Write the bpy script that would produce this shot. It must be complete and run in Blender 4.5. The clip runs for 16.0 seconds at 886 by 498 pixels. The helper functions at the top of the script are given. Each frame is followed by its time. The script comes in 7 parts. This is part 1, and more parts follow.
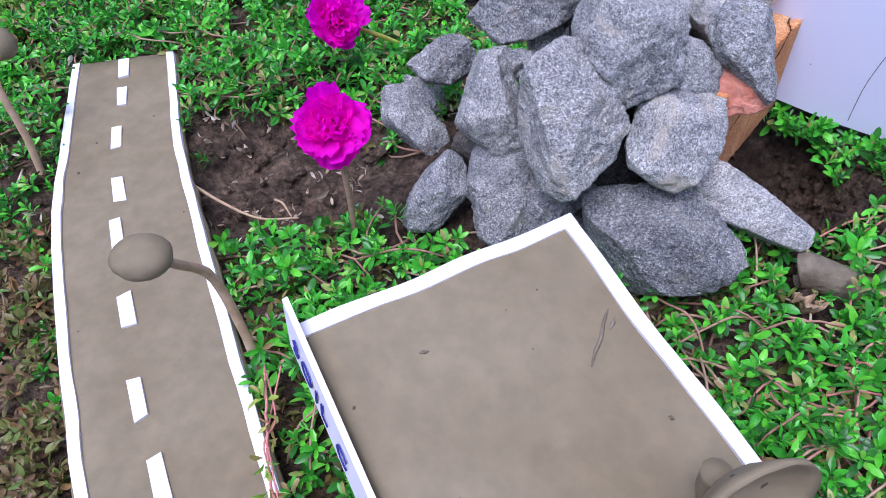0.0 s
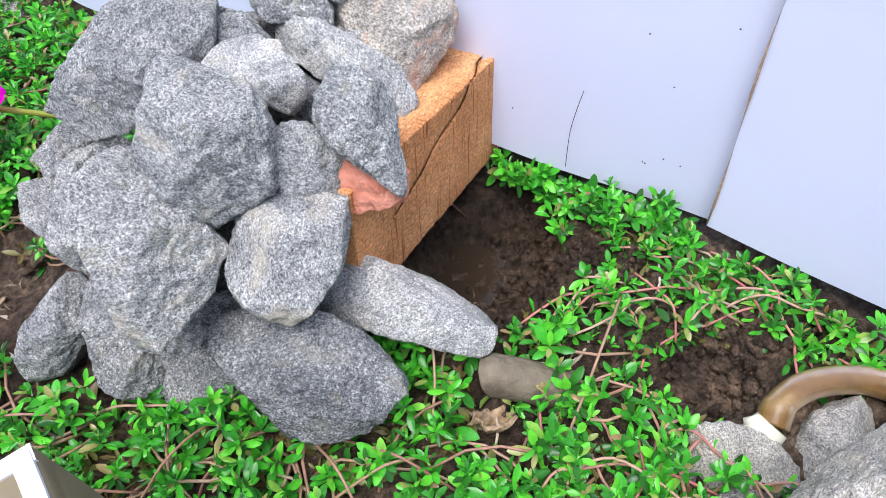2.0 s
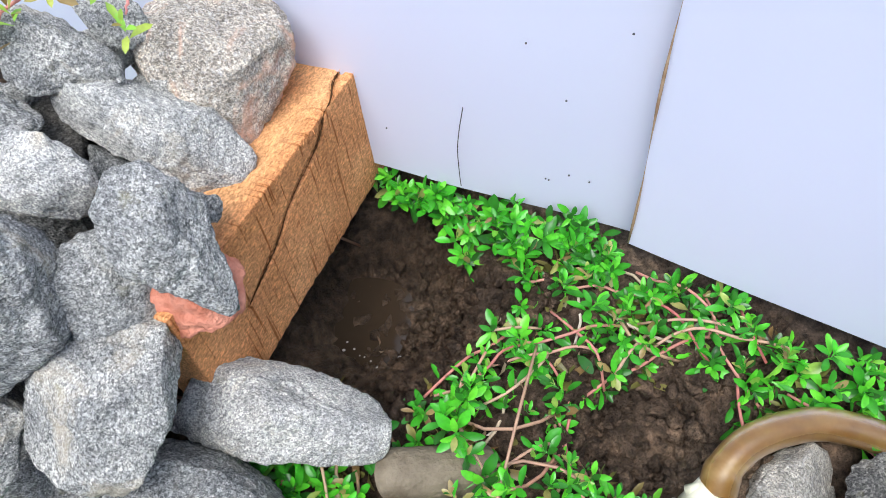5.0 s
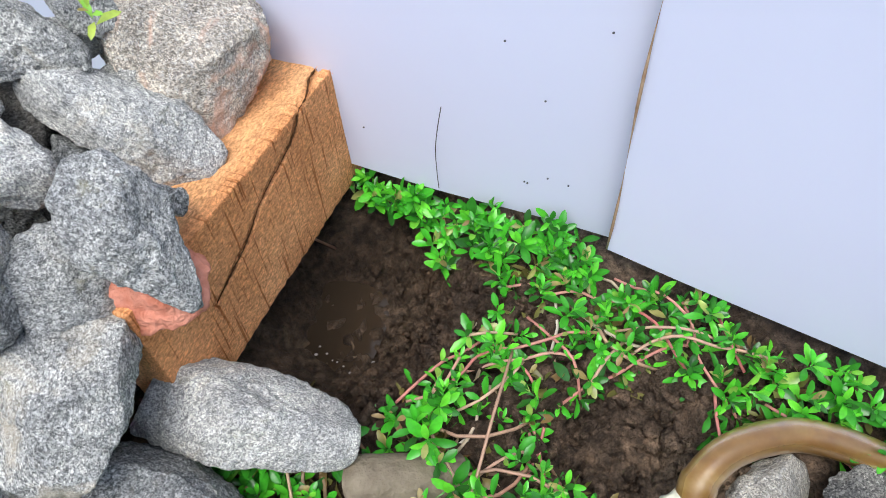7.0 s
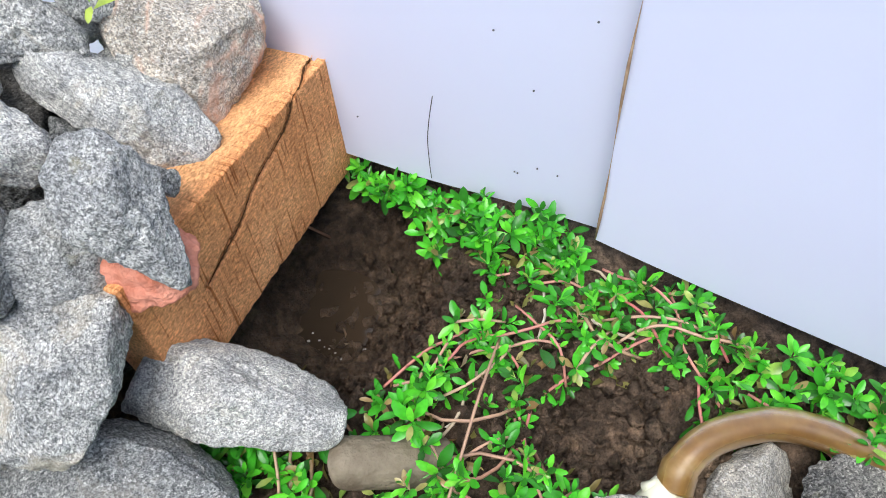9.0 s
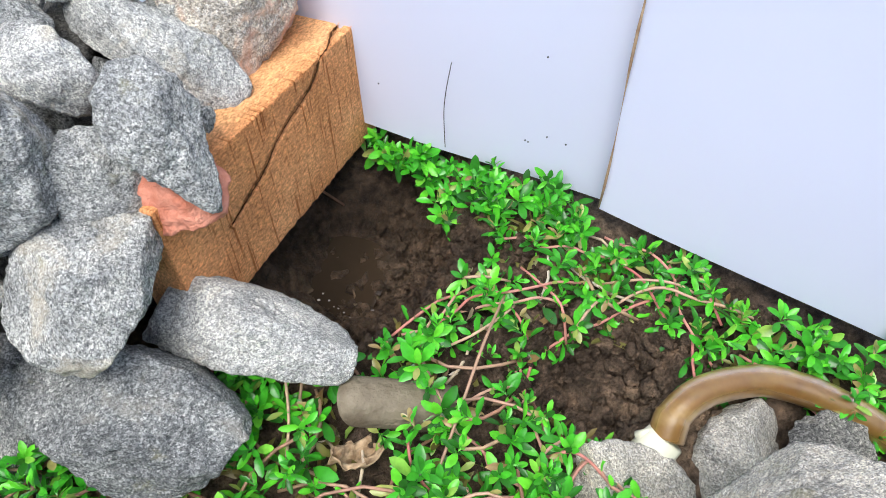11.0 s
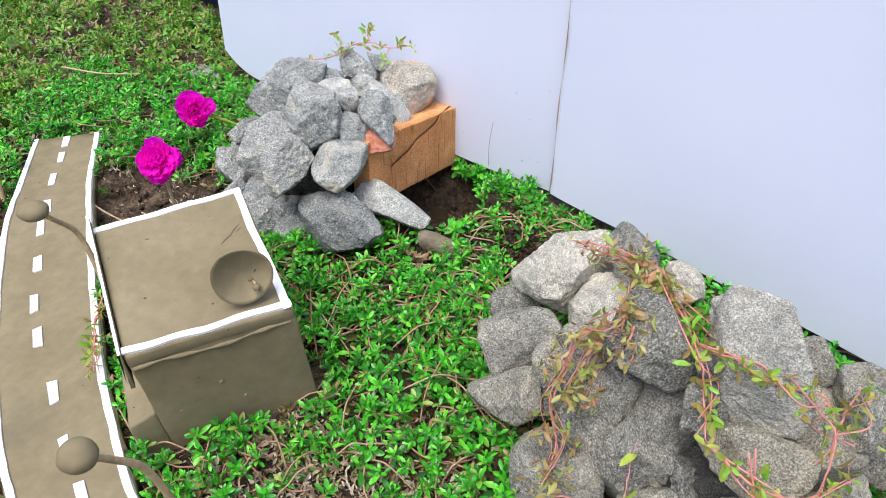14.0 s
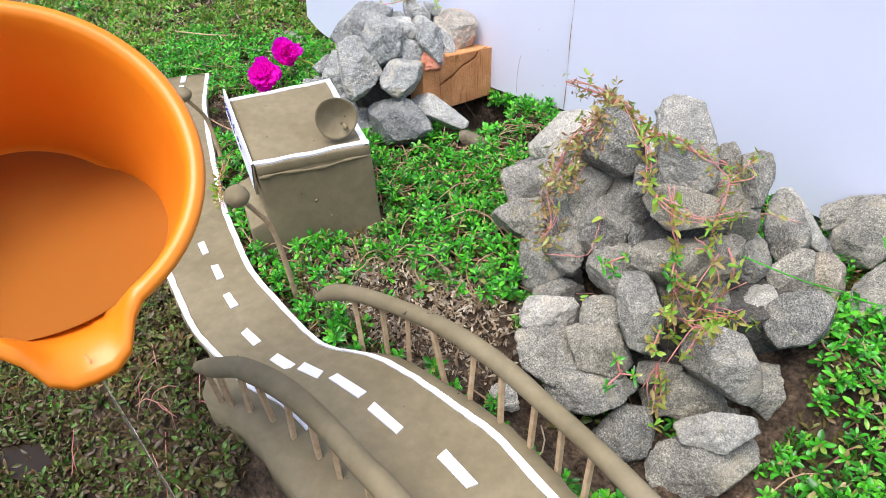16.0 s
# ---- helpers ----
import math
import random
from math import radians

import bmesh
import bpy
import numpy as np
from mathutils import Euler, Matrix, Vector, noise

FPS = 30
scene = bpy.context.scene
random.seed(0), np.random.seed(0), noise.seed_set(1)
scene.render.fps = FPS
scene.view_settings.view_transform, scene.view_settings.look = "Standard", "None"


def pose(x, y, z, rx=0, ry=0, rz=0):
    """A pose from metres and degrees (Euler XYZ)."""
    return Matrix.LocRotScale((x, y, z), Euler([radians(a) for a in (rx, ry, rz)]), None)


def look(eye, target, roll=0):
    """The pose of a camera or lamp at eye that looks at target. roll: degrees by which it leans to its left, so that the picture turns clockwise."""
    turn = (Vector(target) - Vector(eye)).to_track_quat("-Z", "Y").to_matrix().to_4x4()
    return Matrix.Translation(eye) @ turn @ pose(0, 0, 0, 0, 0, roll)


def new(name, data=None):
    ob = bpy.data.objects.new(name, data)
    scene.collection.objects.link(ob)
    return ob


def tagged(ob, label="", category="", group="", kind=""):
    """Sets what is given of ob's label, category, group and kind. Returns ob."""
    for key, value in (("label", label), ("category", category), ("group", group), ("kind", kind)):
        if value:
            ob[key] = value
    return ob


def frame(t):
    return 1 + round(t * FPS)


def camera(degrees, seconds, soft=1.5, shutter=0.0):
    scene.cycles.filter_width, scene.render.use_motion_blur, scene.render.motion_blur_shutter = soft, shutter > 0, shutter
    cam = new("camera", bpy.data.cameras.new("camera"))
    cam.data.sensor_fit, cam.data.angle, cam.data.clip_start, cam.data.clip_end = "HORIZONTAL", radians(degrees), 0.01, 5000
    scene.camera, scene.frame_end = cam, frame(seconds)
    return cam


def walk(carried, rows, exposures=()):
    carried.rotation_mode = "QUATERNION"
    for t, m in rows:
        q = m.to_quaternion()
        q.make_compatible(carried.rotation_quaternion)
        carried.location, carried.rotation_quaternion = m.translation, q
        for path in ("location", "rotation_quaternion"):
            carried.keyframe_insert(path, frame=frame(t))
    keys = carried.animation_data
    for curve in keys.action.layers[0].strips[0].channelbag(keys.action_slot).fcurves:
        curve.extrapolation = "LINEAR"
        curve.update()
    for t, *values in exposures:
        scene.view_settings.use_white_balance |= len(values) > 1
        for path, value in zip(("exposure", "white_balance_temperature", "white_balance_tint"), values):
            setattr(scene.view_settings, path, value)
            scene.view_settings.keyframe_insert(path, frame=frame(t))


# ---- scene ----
cam = camera(66.0, 16.0, 0.9)
METRES, EYE, TILT, LEAN, TURN = 0.9, 0.25, -45.5, 5.6, 0.0
PATH = [
    (0, (0.078, 0.042, 0.309), (-0.328, 1.24, -1.24), -4.7),
    (0.5, (0.113, 0.062, 0.307), (-0.274, 1.255, -1.251), -5.6),
    (1, (0.144, 0.097, 0.311), (-0.184, 1.286, -1.263), -5.9),
    (1.5, (0.176, 0.127, 0.302), (-0.097, 1.336, -1.268), -5.3),
    (2, (0.201, 0.166, 0.289), (-0.015, 1.345, -1.312), -5.4),
    (2.5, (0.225, 0.196, 0.272), (0.031, 1.314, -1.375), -7.5),
    (3, (0.233, 0.207, 0.268), (0.052, 1.287, -1.406), -9.1),
    (3.5, (0.235, 0.223, 0.265), (0.067, 1.259, -1.438), -10.1),
    (4, (0.232, 0.237, 0.277), (0.065, 1.224, -1.454), -11.6),
    (4.5, (0.235, 0.255, 0.277), (0.083, 1.202, -1.478), -12.7),
    (7, (0.24, 0.254, 0.269), (0.147, 1.236, -1.47), -8.3),
    (7.5, (0.249, 0.249, 0.265), (0.12, 1.223, -1.477), -10.0),
    (8, (0.25, 0.248, 0.266), (0.123, 1.221, -1.476), -9.9),
    (8.5, (0.249, 0.248, 0.269), (0.127, 1.224, -1.472), -9.3),
    (11, (0.241, 0.214, 0.267), (0.14, 1.268, -1.43), -4.8),
    (11.5, (0.25, 0.194, 0.265), (0.132, 1.269, -1.417), -3.9),
    (12, (0.261, 0.147, 0.281), (0.136, 1.336, -1.322), -1.9),
    (12.5, (0.292, 0.087, 0.305), (0.123, 1.335, -1.249), -2.0),
    (13, (0.317, 0.009, 0.345), (0.020, 1.356, -1.107), -3.5),
    (13.5, (0.333, -0.074, 0.389), (-0.025, 1.323, -0.996), -3.1),
    (14, (0.36, -0.155, 0.426), (-0.107, 1.27, -0.898), -4.4),
    (14.5, (0.384, -0.233, 0.448), (-0.167, 1.221, -0.81), -5.2),
    (15, (0.405, -0.272, 0.439), (-0.152, 1.183, -0.815), -5.6),
    (15.5, (0.432, -0.33, 0.461), (-0.145, 1.144, -0.761), -5.8),
    (16, (0.434, -0.392, 0.417), (-0.158, 1.065, -0.818), -5.2),
]
EXPOSURES = [(0, 0.82, 5400, 28), (0.8, 0.88, 5500, 30), (2.0, 1.2, 6000, 16), (3.5, 1.25, 6150, 12), (7.2, 1.09, 6220, 11), (8.5, 1.18, 6250, 11), (11.0, 1.25, 6300, 10), (12.0, 1.34, 6380, 9), (12.7, 1.17, 6400, 9), (13.5, 1.08, 6420, 10), (14.5, 1.07, 6350, 11), (16, 1.18, 6400, 13)]
walk(cam, [(t, look(eye, target, roll)) for t, eye, target, roll in PATH], EXPOSURES)

# ---- world, sun, exposure ----
world = bpy.data.worlds.new("sky")
scene.world = world
world.use_nodes = True
wn = world.node_tree.nodes
sky = wn.new("ShaderNodeTexSky")
sky.sky_type = "NISHITA"
sky.sun_disc = False
sky.sun_elevation, sky.sun_rotation = radians(72), radians(200)
sky.air_density, sky.dust_density, sky.ozone_density = 1.0, 3.0, 1.0
wn["Background"].inputs["Strength"].default_value = 0.10
world.node_tree.links.new(sky.outputs["Color"], wn["Background"].inputs["Color"])
sun_lamp = bpy.data.lights.new("sun", "SUN")
sun_lamp.energy, sun_lamp.angle, sun_lamp.color = 1.5, radians(45), (1.0, 0.98, 0.96)
sun = new("sun", sun_lamp)
sun.matrix_world = look((-0.25, -0.68, 2.3), (0, 0, 0))


# ---- materials ----
def material(name, rough=0.8, metal=0.0, spec=0.5):
    m = bpy.data.materials.new(name)
    m.use_nodes = True
    b = m.node_tree.nodes["Principled BSDF"]
    b.inputs["Roughness"].default_value = rough
    b.inputs["Metallic"].default_value = metal
    b.inputs["Specular IOR Level"].default_value = spec
    return m, m.node_tree.nodes, m.node_tree.links, b


def coords(n, l, shift=True):
    """Object coordinates, moved by the object's random number."""
    tc = n.new("ShaderNodeTexCoord")
    if not shift:
        return tc.outputs["Object"]
    info = n.new("ShaderNodeObjectInfo")
    mul = n.new("ShaderNodeMath")
    mul.operation, mul.inputs[1].default_value = "MULTIPLY", 7.3
    add = n.new("ShaderNodeVectorMath")
    add.operation = "ADD"
    l.new(info.outputs["Random"], mul.inputs[0])
    l.new(tc.outputs["Object"], add.inputs[0])
    l.new(mul.outputs[0], add.inputs[1])
    return add.outputs[0]


def grain(n, l, vec, scale, detail=4.0, rough=0.6, distort=0.0):
    t = n.new("ShaderNodeTexNoise")
    t.inputs["Scale"].default_value = scale
    t.inputs["Detail"].default_value = detail
    t.inputs["Roughness"].default_value = rough
    t.inputs["Distortion"].default_value = distort
    l.new(vec, t.inputs["Vector"])
    return t.outputs["Fac"]


def ramp(n, l, fac, *stops):
    r = n.new("ShaderNodeValToRGB")
    e = r.color_ramp.elements
    while len(e) < len(stops):
        e.new(0.5)
    for el, (p, c) in zip(e, stops):
        el.position, el.color = p, (*c, 1)
    l.new(fac, r.inputs[0])
    return r.outputs["Color"]


def mix(n, l, a, b, fac, mode="MIX"):
    m = n.new("ShaderNodeMix")
    m.data_type, m.blend_type = "RGBA", mode
    for v, i in ((a, 6), (b, 7), (fac, 0)):
        if isinstance(v, (int, float)):
            m.inputs[i].default_value = v
        elif isinstance(v, tuple):
            m.inputs[i].default_value = (*v, 1)
        else:
            l.new(v, m.inputs[i])
    return m.outputs[2]


def bump(n, l, b, fac, strength, distance, before=None):
    u = n.new("ShaderNodeBump")
    u.inputs["Strength"].default_value, u.inputs["Distance"].default_value = strength, distance
    l.new(fac, u.inputs["Height"])
    if before:
        l.new(before, u.inputs["Normal"])
    l.new(u.outputs[0], b.inputs["Normal"])
    return u.outputs[0]


def granite(name, dark, mid, light, patch, amount, rim=0.57):
    """Gneiss-like grain: small crystals drawn out along a bedding direction of each stone's own, pale and rusty patches."""
    m, n, l, b = material(name, 0.88, spec=0.25)
    v = coords(n, l)
    info = n.new("ShaderNodeObjectInfo")
    angle = n.new("ShaderNodeMath")
    angle.operation, angle.inputs[1].default_value = "MULTIPLY", 40.0
    l.new(info.outputs["Random"], angle.inputs[0])
    spin = n.new("ShaderNodeVectorRotate")
    spin.rotation_type = "AXIS_ANGLE"
    spin.inputs["Axis"].default_value = (0.35, 0.25, 0.9)
    l.new(v, spin.inputs["Vector"])
    l.new(angle.outputs[0], spin.inputs["Angle"])
    st = n.new("ShaderNodeMapping")
    st.inputs["Scale"].default_value = (0.78, 1.0, 1.1)
    l.new(spin.outputs[0], st.inputs["Vector"])
    bed = st.outputs[0]

    def crystals(scale):
        t = n.new("ShaderNodeTexVoronoi")
        t.inputs["Scale"].default_value = scale
        l.new(bed, t.inputs["Vector"])
        return t.outputs["Color"]

    soft = tuple(0.58 * p + 0.42 * q for p, q in zip(dark, mid))
    pale = tuple(0.5 * p + 0.5 * q for p, q in zip(light, mid))
    base = ramp(n, l, crystals(1250), (0.2, soft), (0.42, mid), (0.62, mid), (0.82, pale))
    fine = ramp(n, l, crystals(2300), (0.2, (0.42, 0.42, 0.43)), (0.5, (0.96, 0.96, 0.96)), (0.82, (1.42, 1.42, 1.39)))
    base = mix(n, l, base, fine, 0.85, "MULTIPLY")
    mica = grain(n, l, bed, 900, 3, 0.75)
    base = mix(n, l, base, dark, ramp(n, l, mica, (0.555, (0, 0, 0)), (0.63, (0.82, 0.82, 0.82))))
    quartz = grain(n, l, bed, 520, 4, 0.75, 0.4)
    base = mix(n, l, base, light, ramp(n, l, quartz, (0.57, (0, 0, 0)), (0.68, (0.6, 0.6, 0.6))))
    bands = grain(n, l, bed, 85, 5, 0.7, 0.7)
    base = mix(n, l, base, ramp(n, l, bands, (0.34, (0.76, 0.77, 0.78)), (0.5, (0.97, 0.97, 0.97)), (0.66, (1.12, 1.12, 1.10))), 1.0, "MULTIPLY")
    veins = grain(n, l, v, 30, 5, 0.65, 1.2)
    base = mix(n, l, base, ramp(n, l, veins, (0.33, (0.70, 0.71, 0.72)), (0.64, (1.16, 1.16, 1.14))), 1.0, "MULTIPLY")
    big = grain(n, l, v, 30, 5, 0.68, 0.8)
    base = mix(n, l, base, patch, ramp(n, l, big, (rim, (0, 0, 0)), (rim + 0.13, (amount, amount, amount))))
    moss = grain(n, l, v, 47, 5, 0.7)
    base = mix(n, l, base, (0.36, 0.33, 0.16), ramp(n, l, moss, (0.62, (0, 0, 0)), (0.74, (0.55, 0.55, 0.55))))
    base = mix(n, l, base, ramp(n, l, info.outputs["Random"], (0.0, (0.74, 0.755, 0.76)), (0.5, (0.86, 0.87, 0.86)), (1.0, (0.98, 0.97, 0.94))), 1.0, "MULTIPLY")
    l.new(base, b.inputs["Base Color"])
    nb = bump(n, l, b, grain(n, l, bed, 130, 7, 0.75), 0.9, 0.003)
    bump(n, l, b, grain(n, l, bed, 640, 3, 0.75), 0.9, 0.0013, nb)
    return m


ROCK = {
    "mid": granite("grey_granite", (0.139, 0.143, 0.142), (0.535, 0.538, 0.509), (0.880, 0.880, 0.861), (0.654, 0.572, 0.426), 0.6),
    "dark": granite("dark_granite", (0.097, 0.103, 0.103), (0.347, 0.354, 0.342), (0.808, 0.805, 0.773), (0.460, 0.423, 0.349), 0.5),
    "light": granite("pale_granite", (0.300, 0.303, 0.290), (0.751, 0.744, 0.696), (0.880, 0.880, 0.861), (0.780, 0.682, 0.503), 0.6),
    "pink": granite("pinkish_granite", (0.223, 0.191, 0.154), (0.668, 0.614, 0.529), (0.880, 0.880, 0.850), (0.780, 0.491, 0.349), 0.9, 0.50),
}
FRONT_ROCK = {
    "mid": granite("dusty_grey_granite", (0.126, 0.119, 0.104), (0.442, 0.418, 0.359), (0.856, 0.808, 0.694), (0.590, 0.502, 0.355), 0.6),
    "dark": granite("slate_grey_granite", (0.074, 0.073, 0.068), (0.296, 0.288, 0.258), (0.738, 0.703, 0.628), (0.428, 0.376, 0.283), 0.5),
    "light": granite("chalky_granite", (0.370, 0.350, 0.310), (0.649, 0.612, 0.529), (0.869, 0.860, 0.817), (0.722, 0.612, 0.431), 0.6),
    "tan": granite("dusty_granite", (0.147, 0.132, 0.104), (0.442, 0.407, 0.332), (0.796, 0.738, 0.615), (0.576, 0.487, 0.344), 0.7),
    "pink": granite("tan_pink_granite", (0.193, 0.160, 0.123), (0.562, 0.487, 0.387), (0.869, 0.793, 0.652), (0.649, 0.473, 0.332), 0.8),
}
# near-black filler stone; its colour stands in for shade in the gaps
GAP_SHADE = granite("gap_shade_granite", (0.04, 0.037, 0.033), (0.13, 0.122, 0.108), (0.26, 0.25, 0.225), (0.14, 0.115, 0.085), 0.7)
ROCK["gap_shade"] = FRONT_ROCK["gap_shade"] = GAP_SHADE
ROCK_LABEL = {
    "gap_shade": "filler stone darkened to give the heap's gaps their shade",
    "mid": "grey speckled granite stone with rough broken faces",
    "dark": "dark grey granite stone with fine pale speckles",
    "light": "pale grey granite stone with a chalky surface",
    "tan": "dusty grey-brown stone stained with dry soil",
    "pink": "pale stone with a pinkish patch on its face",
}


def clay_material():
    m, n, l, b = material("grey_brown_clay", 0.72, spec=0.3)
    v = coords(n, l, False)
    c = ramp(n, l, grain(n, l, v, 14, 4, 0.6), (0.3, (0.200, 0.162, 0.090)), (0.7, (0.270, 0.226, 0.136)))
    c = mix(n, l, c, ramp(n, l, grain(n, l, v, 90, 4, 0.6), (0.35, (0.88, 0.88, 0.88)), (0.7, (1.08, 1.08, 1.07))), 1.0, "MULTIPLY")
    spots = ramp(n, l, grain(n, l, v, 170, 1, 0.4), (0.785, (0, 0, 0)), (0.80, (1, 1, 1)))
    c = mix(n, l, c, (0.07, 0.055, 0.04), spots)
    l.new(c, b.inputs["Base Color"])
    nb = bump(n, l, b, grain(n, l, v, 45, 4, 0.6), 0.25, 0.0015)
    bump(n, l, b, grain(n, l, v, 500, 3, 0.6), 0.25, 0.0004, nb)
    return m


def plain(name, lo, hi, scale, rough=0.6, spec=0.4, bs=0.2, bd=0.0005):
    m, n, l, b = material(name, rough, spec=spec)
    v = coords(n, l)
    f = grain(n, l, v, scale, 4, 0.6)
    l.new(ramp(n, l, f, (0.3, lo), (0.7, hi)), b.inputs["Base Color"])
    bump(n, l, b, grain(n, l, v, scale * 4, 3, 0.6), bs, bd)
    return m


def soil_material():
    m, n, l, b = material("brown_soil", 0.95, spec=0.2)
    v = coords(n, l, False)
    big = grain(n, l, v, 11, 4, 0.6)
    c = ramp(n, l, big, (0.3, (0.06, 0.043, 0.03)), (0.55, (0.12, 0.087, 0.06)), (0.75, (0.20, 0.152, 0.105)))
    c = mix(n, l, c, ramp(n, l, grain(n, l, v, 210, 4, 0.65), (0.34, (0.4, 0.4, 0.4)), (0.66, (1.5, 1.45, 1.4))), 1.0, "MULTIPLY")
    c = mix(n, l, c, ramp(n, l, grain(n, l, v, 62, 5, 0.7, 0.5), (0.36, (0.62, 0.6, 0.58)), (0.5, (1.0, 1.0, 1.0)), (0.66, (1.75, 1.68, 1.6))), 1.0, "MULTIPLY")
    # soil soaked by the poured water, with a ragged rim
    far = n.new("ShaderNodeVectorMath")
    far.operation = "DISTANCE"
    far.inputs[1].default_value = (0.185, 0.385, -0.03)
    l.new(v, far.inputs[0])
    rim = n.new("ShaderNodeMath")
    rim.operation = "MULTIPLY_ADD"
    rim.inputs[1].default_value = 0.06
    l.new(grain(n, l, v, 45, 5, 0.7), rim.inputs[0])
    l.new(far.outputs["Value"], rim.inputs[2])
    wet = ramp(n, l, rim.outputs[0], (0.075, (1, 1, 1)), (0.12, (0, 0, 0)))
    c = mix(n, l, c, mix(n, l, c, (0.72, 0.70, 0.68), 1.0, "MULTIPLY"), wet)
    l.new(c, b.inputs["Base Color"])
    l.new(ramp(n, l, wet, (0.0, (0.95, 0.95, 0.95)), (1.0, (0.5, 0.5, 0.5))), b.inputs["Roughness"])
    nb = bump(n, l, b, grain(n, l, v, 70, 6, 0.75), 1.0, 0.012)
    bump(n, l, b, grain(n, l, v, 330, 4, 0.7), 0.9, 0.0025, nb)
    return m


def leaf_material(name, stops, rough=0.42, thin=0.22):
    """Each leaf takes its own green from the stops."""
    m, n, l, b = material(name, rough, spec=0.5)
    g = n.new("ShaderNodeNewGeometry")
    c = ramp(n, l, g.outputs["Random Per Island"], *stops)
    v = coords(n, l, False)
    c = mix(n, l, c, ramp(n, l, grain(n, l, v, 260, 3, 0.6), (0.3, (0.8, 0.8, 0.8)), (0.7, (1.15, 1.15, 1.1))), 1.0, "MULTIPLY")
    l.new(c, b.inputs["Base Color"])
    t = n.new("ShaderNodeBsdfTranslucent")
    l.new(c, t.inputs["Color"])
    s = n.new("ShaderNodeMixShader")
    s.inputs[0].default_value = thin
    l.new(b.outputs[0], s.inputs[1])
    l.new(t.outputs[0], s.inputs[2])
    l.new(s.outputs[0], n["Material Output"].inputs["Surface"])
    return m


def wood_material():
    m, n, l, b = material("sawn_wood", 0.9, spec=0.15)
    v = coords(n, l, False)
    # broad colour drift, fuzzy fibres, fine flecks
    c = ramp(n, l, grain(n, l, v, 26, 4, 0.6), (0.3, (0.56, 0.30, 0.135)), (0.5, (0.68, 0.39, 0.19)), (0.7, (0.78, 0.49, 0.26)))
    mp = n.new("ShaderNodeMapping")
    mp.inputs["Scale"].default_value = (420, 900, 800)
    l.new(v, mp.inputs["Vector"])
    fuzz = grain(n, l, mp.outputs[0], 1.0, 4, 0.7, 0.6)
    c = mix(n, l, c, ramp(n, l, fuzz, (0.32, (0.6, 0.52, 0.44)), (0.5, (1, 1, 1)), (0.66, (1.45, 1.45, 1.4))), 1.0, "MULTIPLY")
    flecks = grain(n, l, v, 900, 3, 0.7)
    c = mix(n, l, c, ramp(n, l, flecks, (0.3, (0.75, 0.72, 0.68)), (0.7, (1.2, 1.18, 1.15))), 1.0, "MULTIPLY")
    # short saw cuts across the face
    sh = n.new("ShaderNodeMapping")
    sh.inputs["Rotation"].default_value = (0, radians(15), 0)
    sh.inputs["Scale"].default_value = (620, 3, 24)
    l.new(v, sh.inputs["Vector"])
    saw = grain(n, l, sh.outputs[0], 1.0, 2, 0.5, 0.25)
    cut = ramp(n, l, saw, (0.34, (0, 0, 0)), (0.42, (1, 1, 1)))
    axes = n.new("ShaderNodeSeparateXYZ")
    l.new(v, axes.inputs[0])
    cut = mix(n, l, cut, (1.0, 1.0, 1.0), ramp(n, l, axes.outputs["Y"], (0.003, (0, 0, 0)), (0.005, (1, 1, 1))))
    c = mix(n, l, mix(n, l, c, (0.58, 0.46, 0.36), 1.0, "MULTIPLY"), c, cut)
    # long face redder; its weaker light against the top is put into colour
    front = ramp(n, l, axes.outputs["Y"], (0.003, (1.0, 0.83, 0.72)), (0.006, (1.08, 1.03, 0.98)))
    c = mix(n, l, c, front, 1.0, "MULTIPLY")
    l.new(c, b.inputs["Base Color"])
    nb = bump(n, l, b, cut, 0.6, 0.0012)
    nb = bump(n, l, b, fuzz, 0.8, 0.0009, nb)
    bump(n, l, b, flecks, 0.7, 0.0006, nb)
    return m


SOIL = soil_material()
CLAY = clay_material()
WHITE_TAPE = plain("white_paper_tape", (0.78, 0.79, 0.82), (0.86, 0.86, 0.88), 60, 0.6)
BOARD = plain("white_foam_board", (0.60, 0.635, 0.765), (0.645, 0.675, 0.795), 5, 0.5, 0.35, 0.05, 0.0004)
BOARD_EDGE = plain("brown_card_edge", (0.25, 0.15, 0.08), (0.5, 0.36, 0.22), 180, 0.9)
INK = plain("blue_ink", (0.01, 0.015, 0.16), (0.02, 0.03, 0.26), 200, 0.6)
PENCIL = plain("black_mark", (0.03, 0.03, 0.035), (0.09, 0.09, 0.10), 200, 0.7)
WOOD = wood_material()
SPLIT_SHADE = plain("split_shade_brown", (0.035, 0.017, 0.007), (0.10, 0.05, 0.02), 400, 0.95, 0.1)
STICK = plain("pale_stick_wood", (0.38, 0.26, 0.14), (0.55, 0.41, 0.25), 160, 0.8)
STEM = leaf_material("pinkish_stem", ((0.0, (0.38, 0.19, 0.13)), (0.35, (0.47, 0.30, 0.18)), (0.7, (0.52, 0.37, 0.24)), (1.0, (0.42, 0.18, 0.14))), 0.55)
VINE_STEM = leaf_material("pink_vine_stem", ((0.0, (0.76, 0.24, 0.24)), (0.6, (0.76, 0.32, 0.28)), (1.0, (0.64, 0.36, 0.25))), 0.5)
PINK_STEM = leaf_material("red_pink_stem", ((0.0, (0.60, 0.18, 0.17)), (0.5, (0.62, 0.30, 0.24)), (1.0, (0.60, 0.42, 0.29))), 0.5)
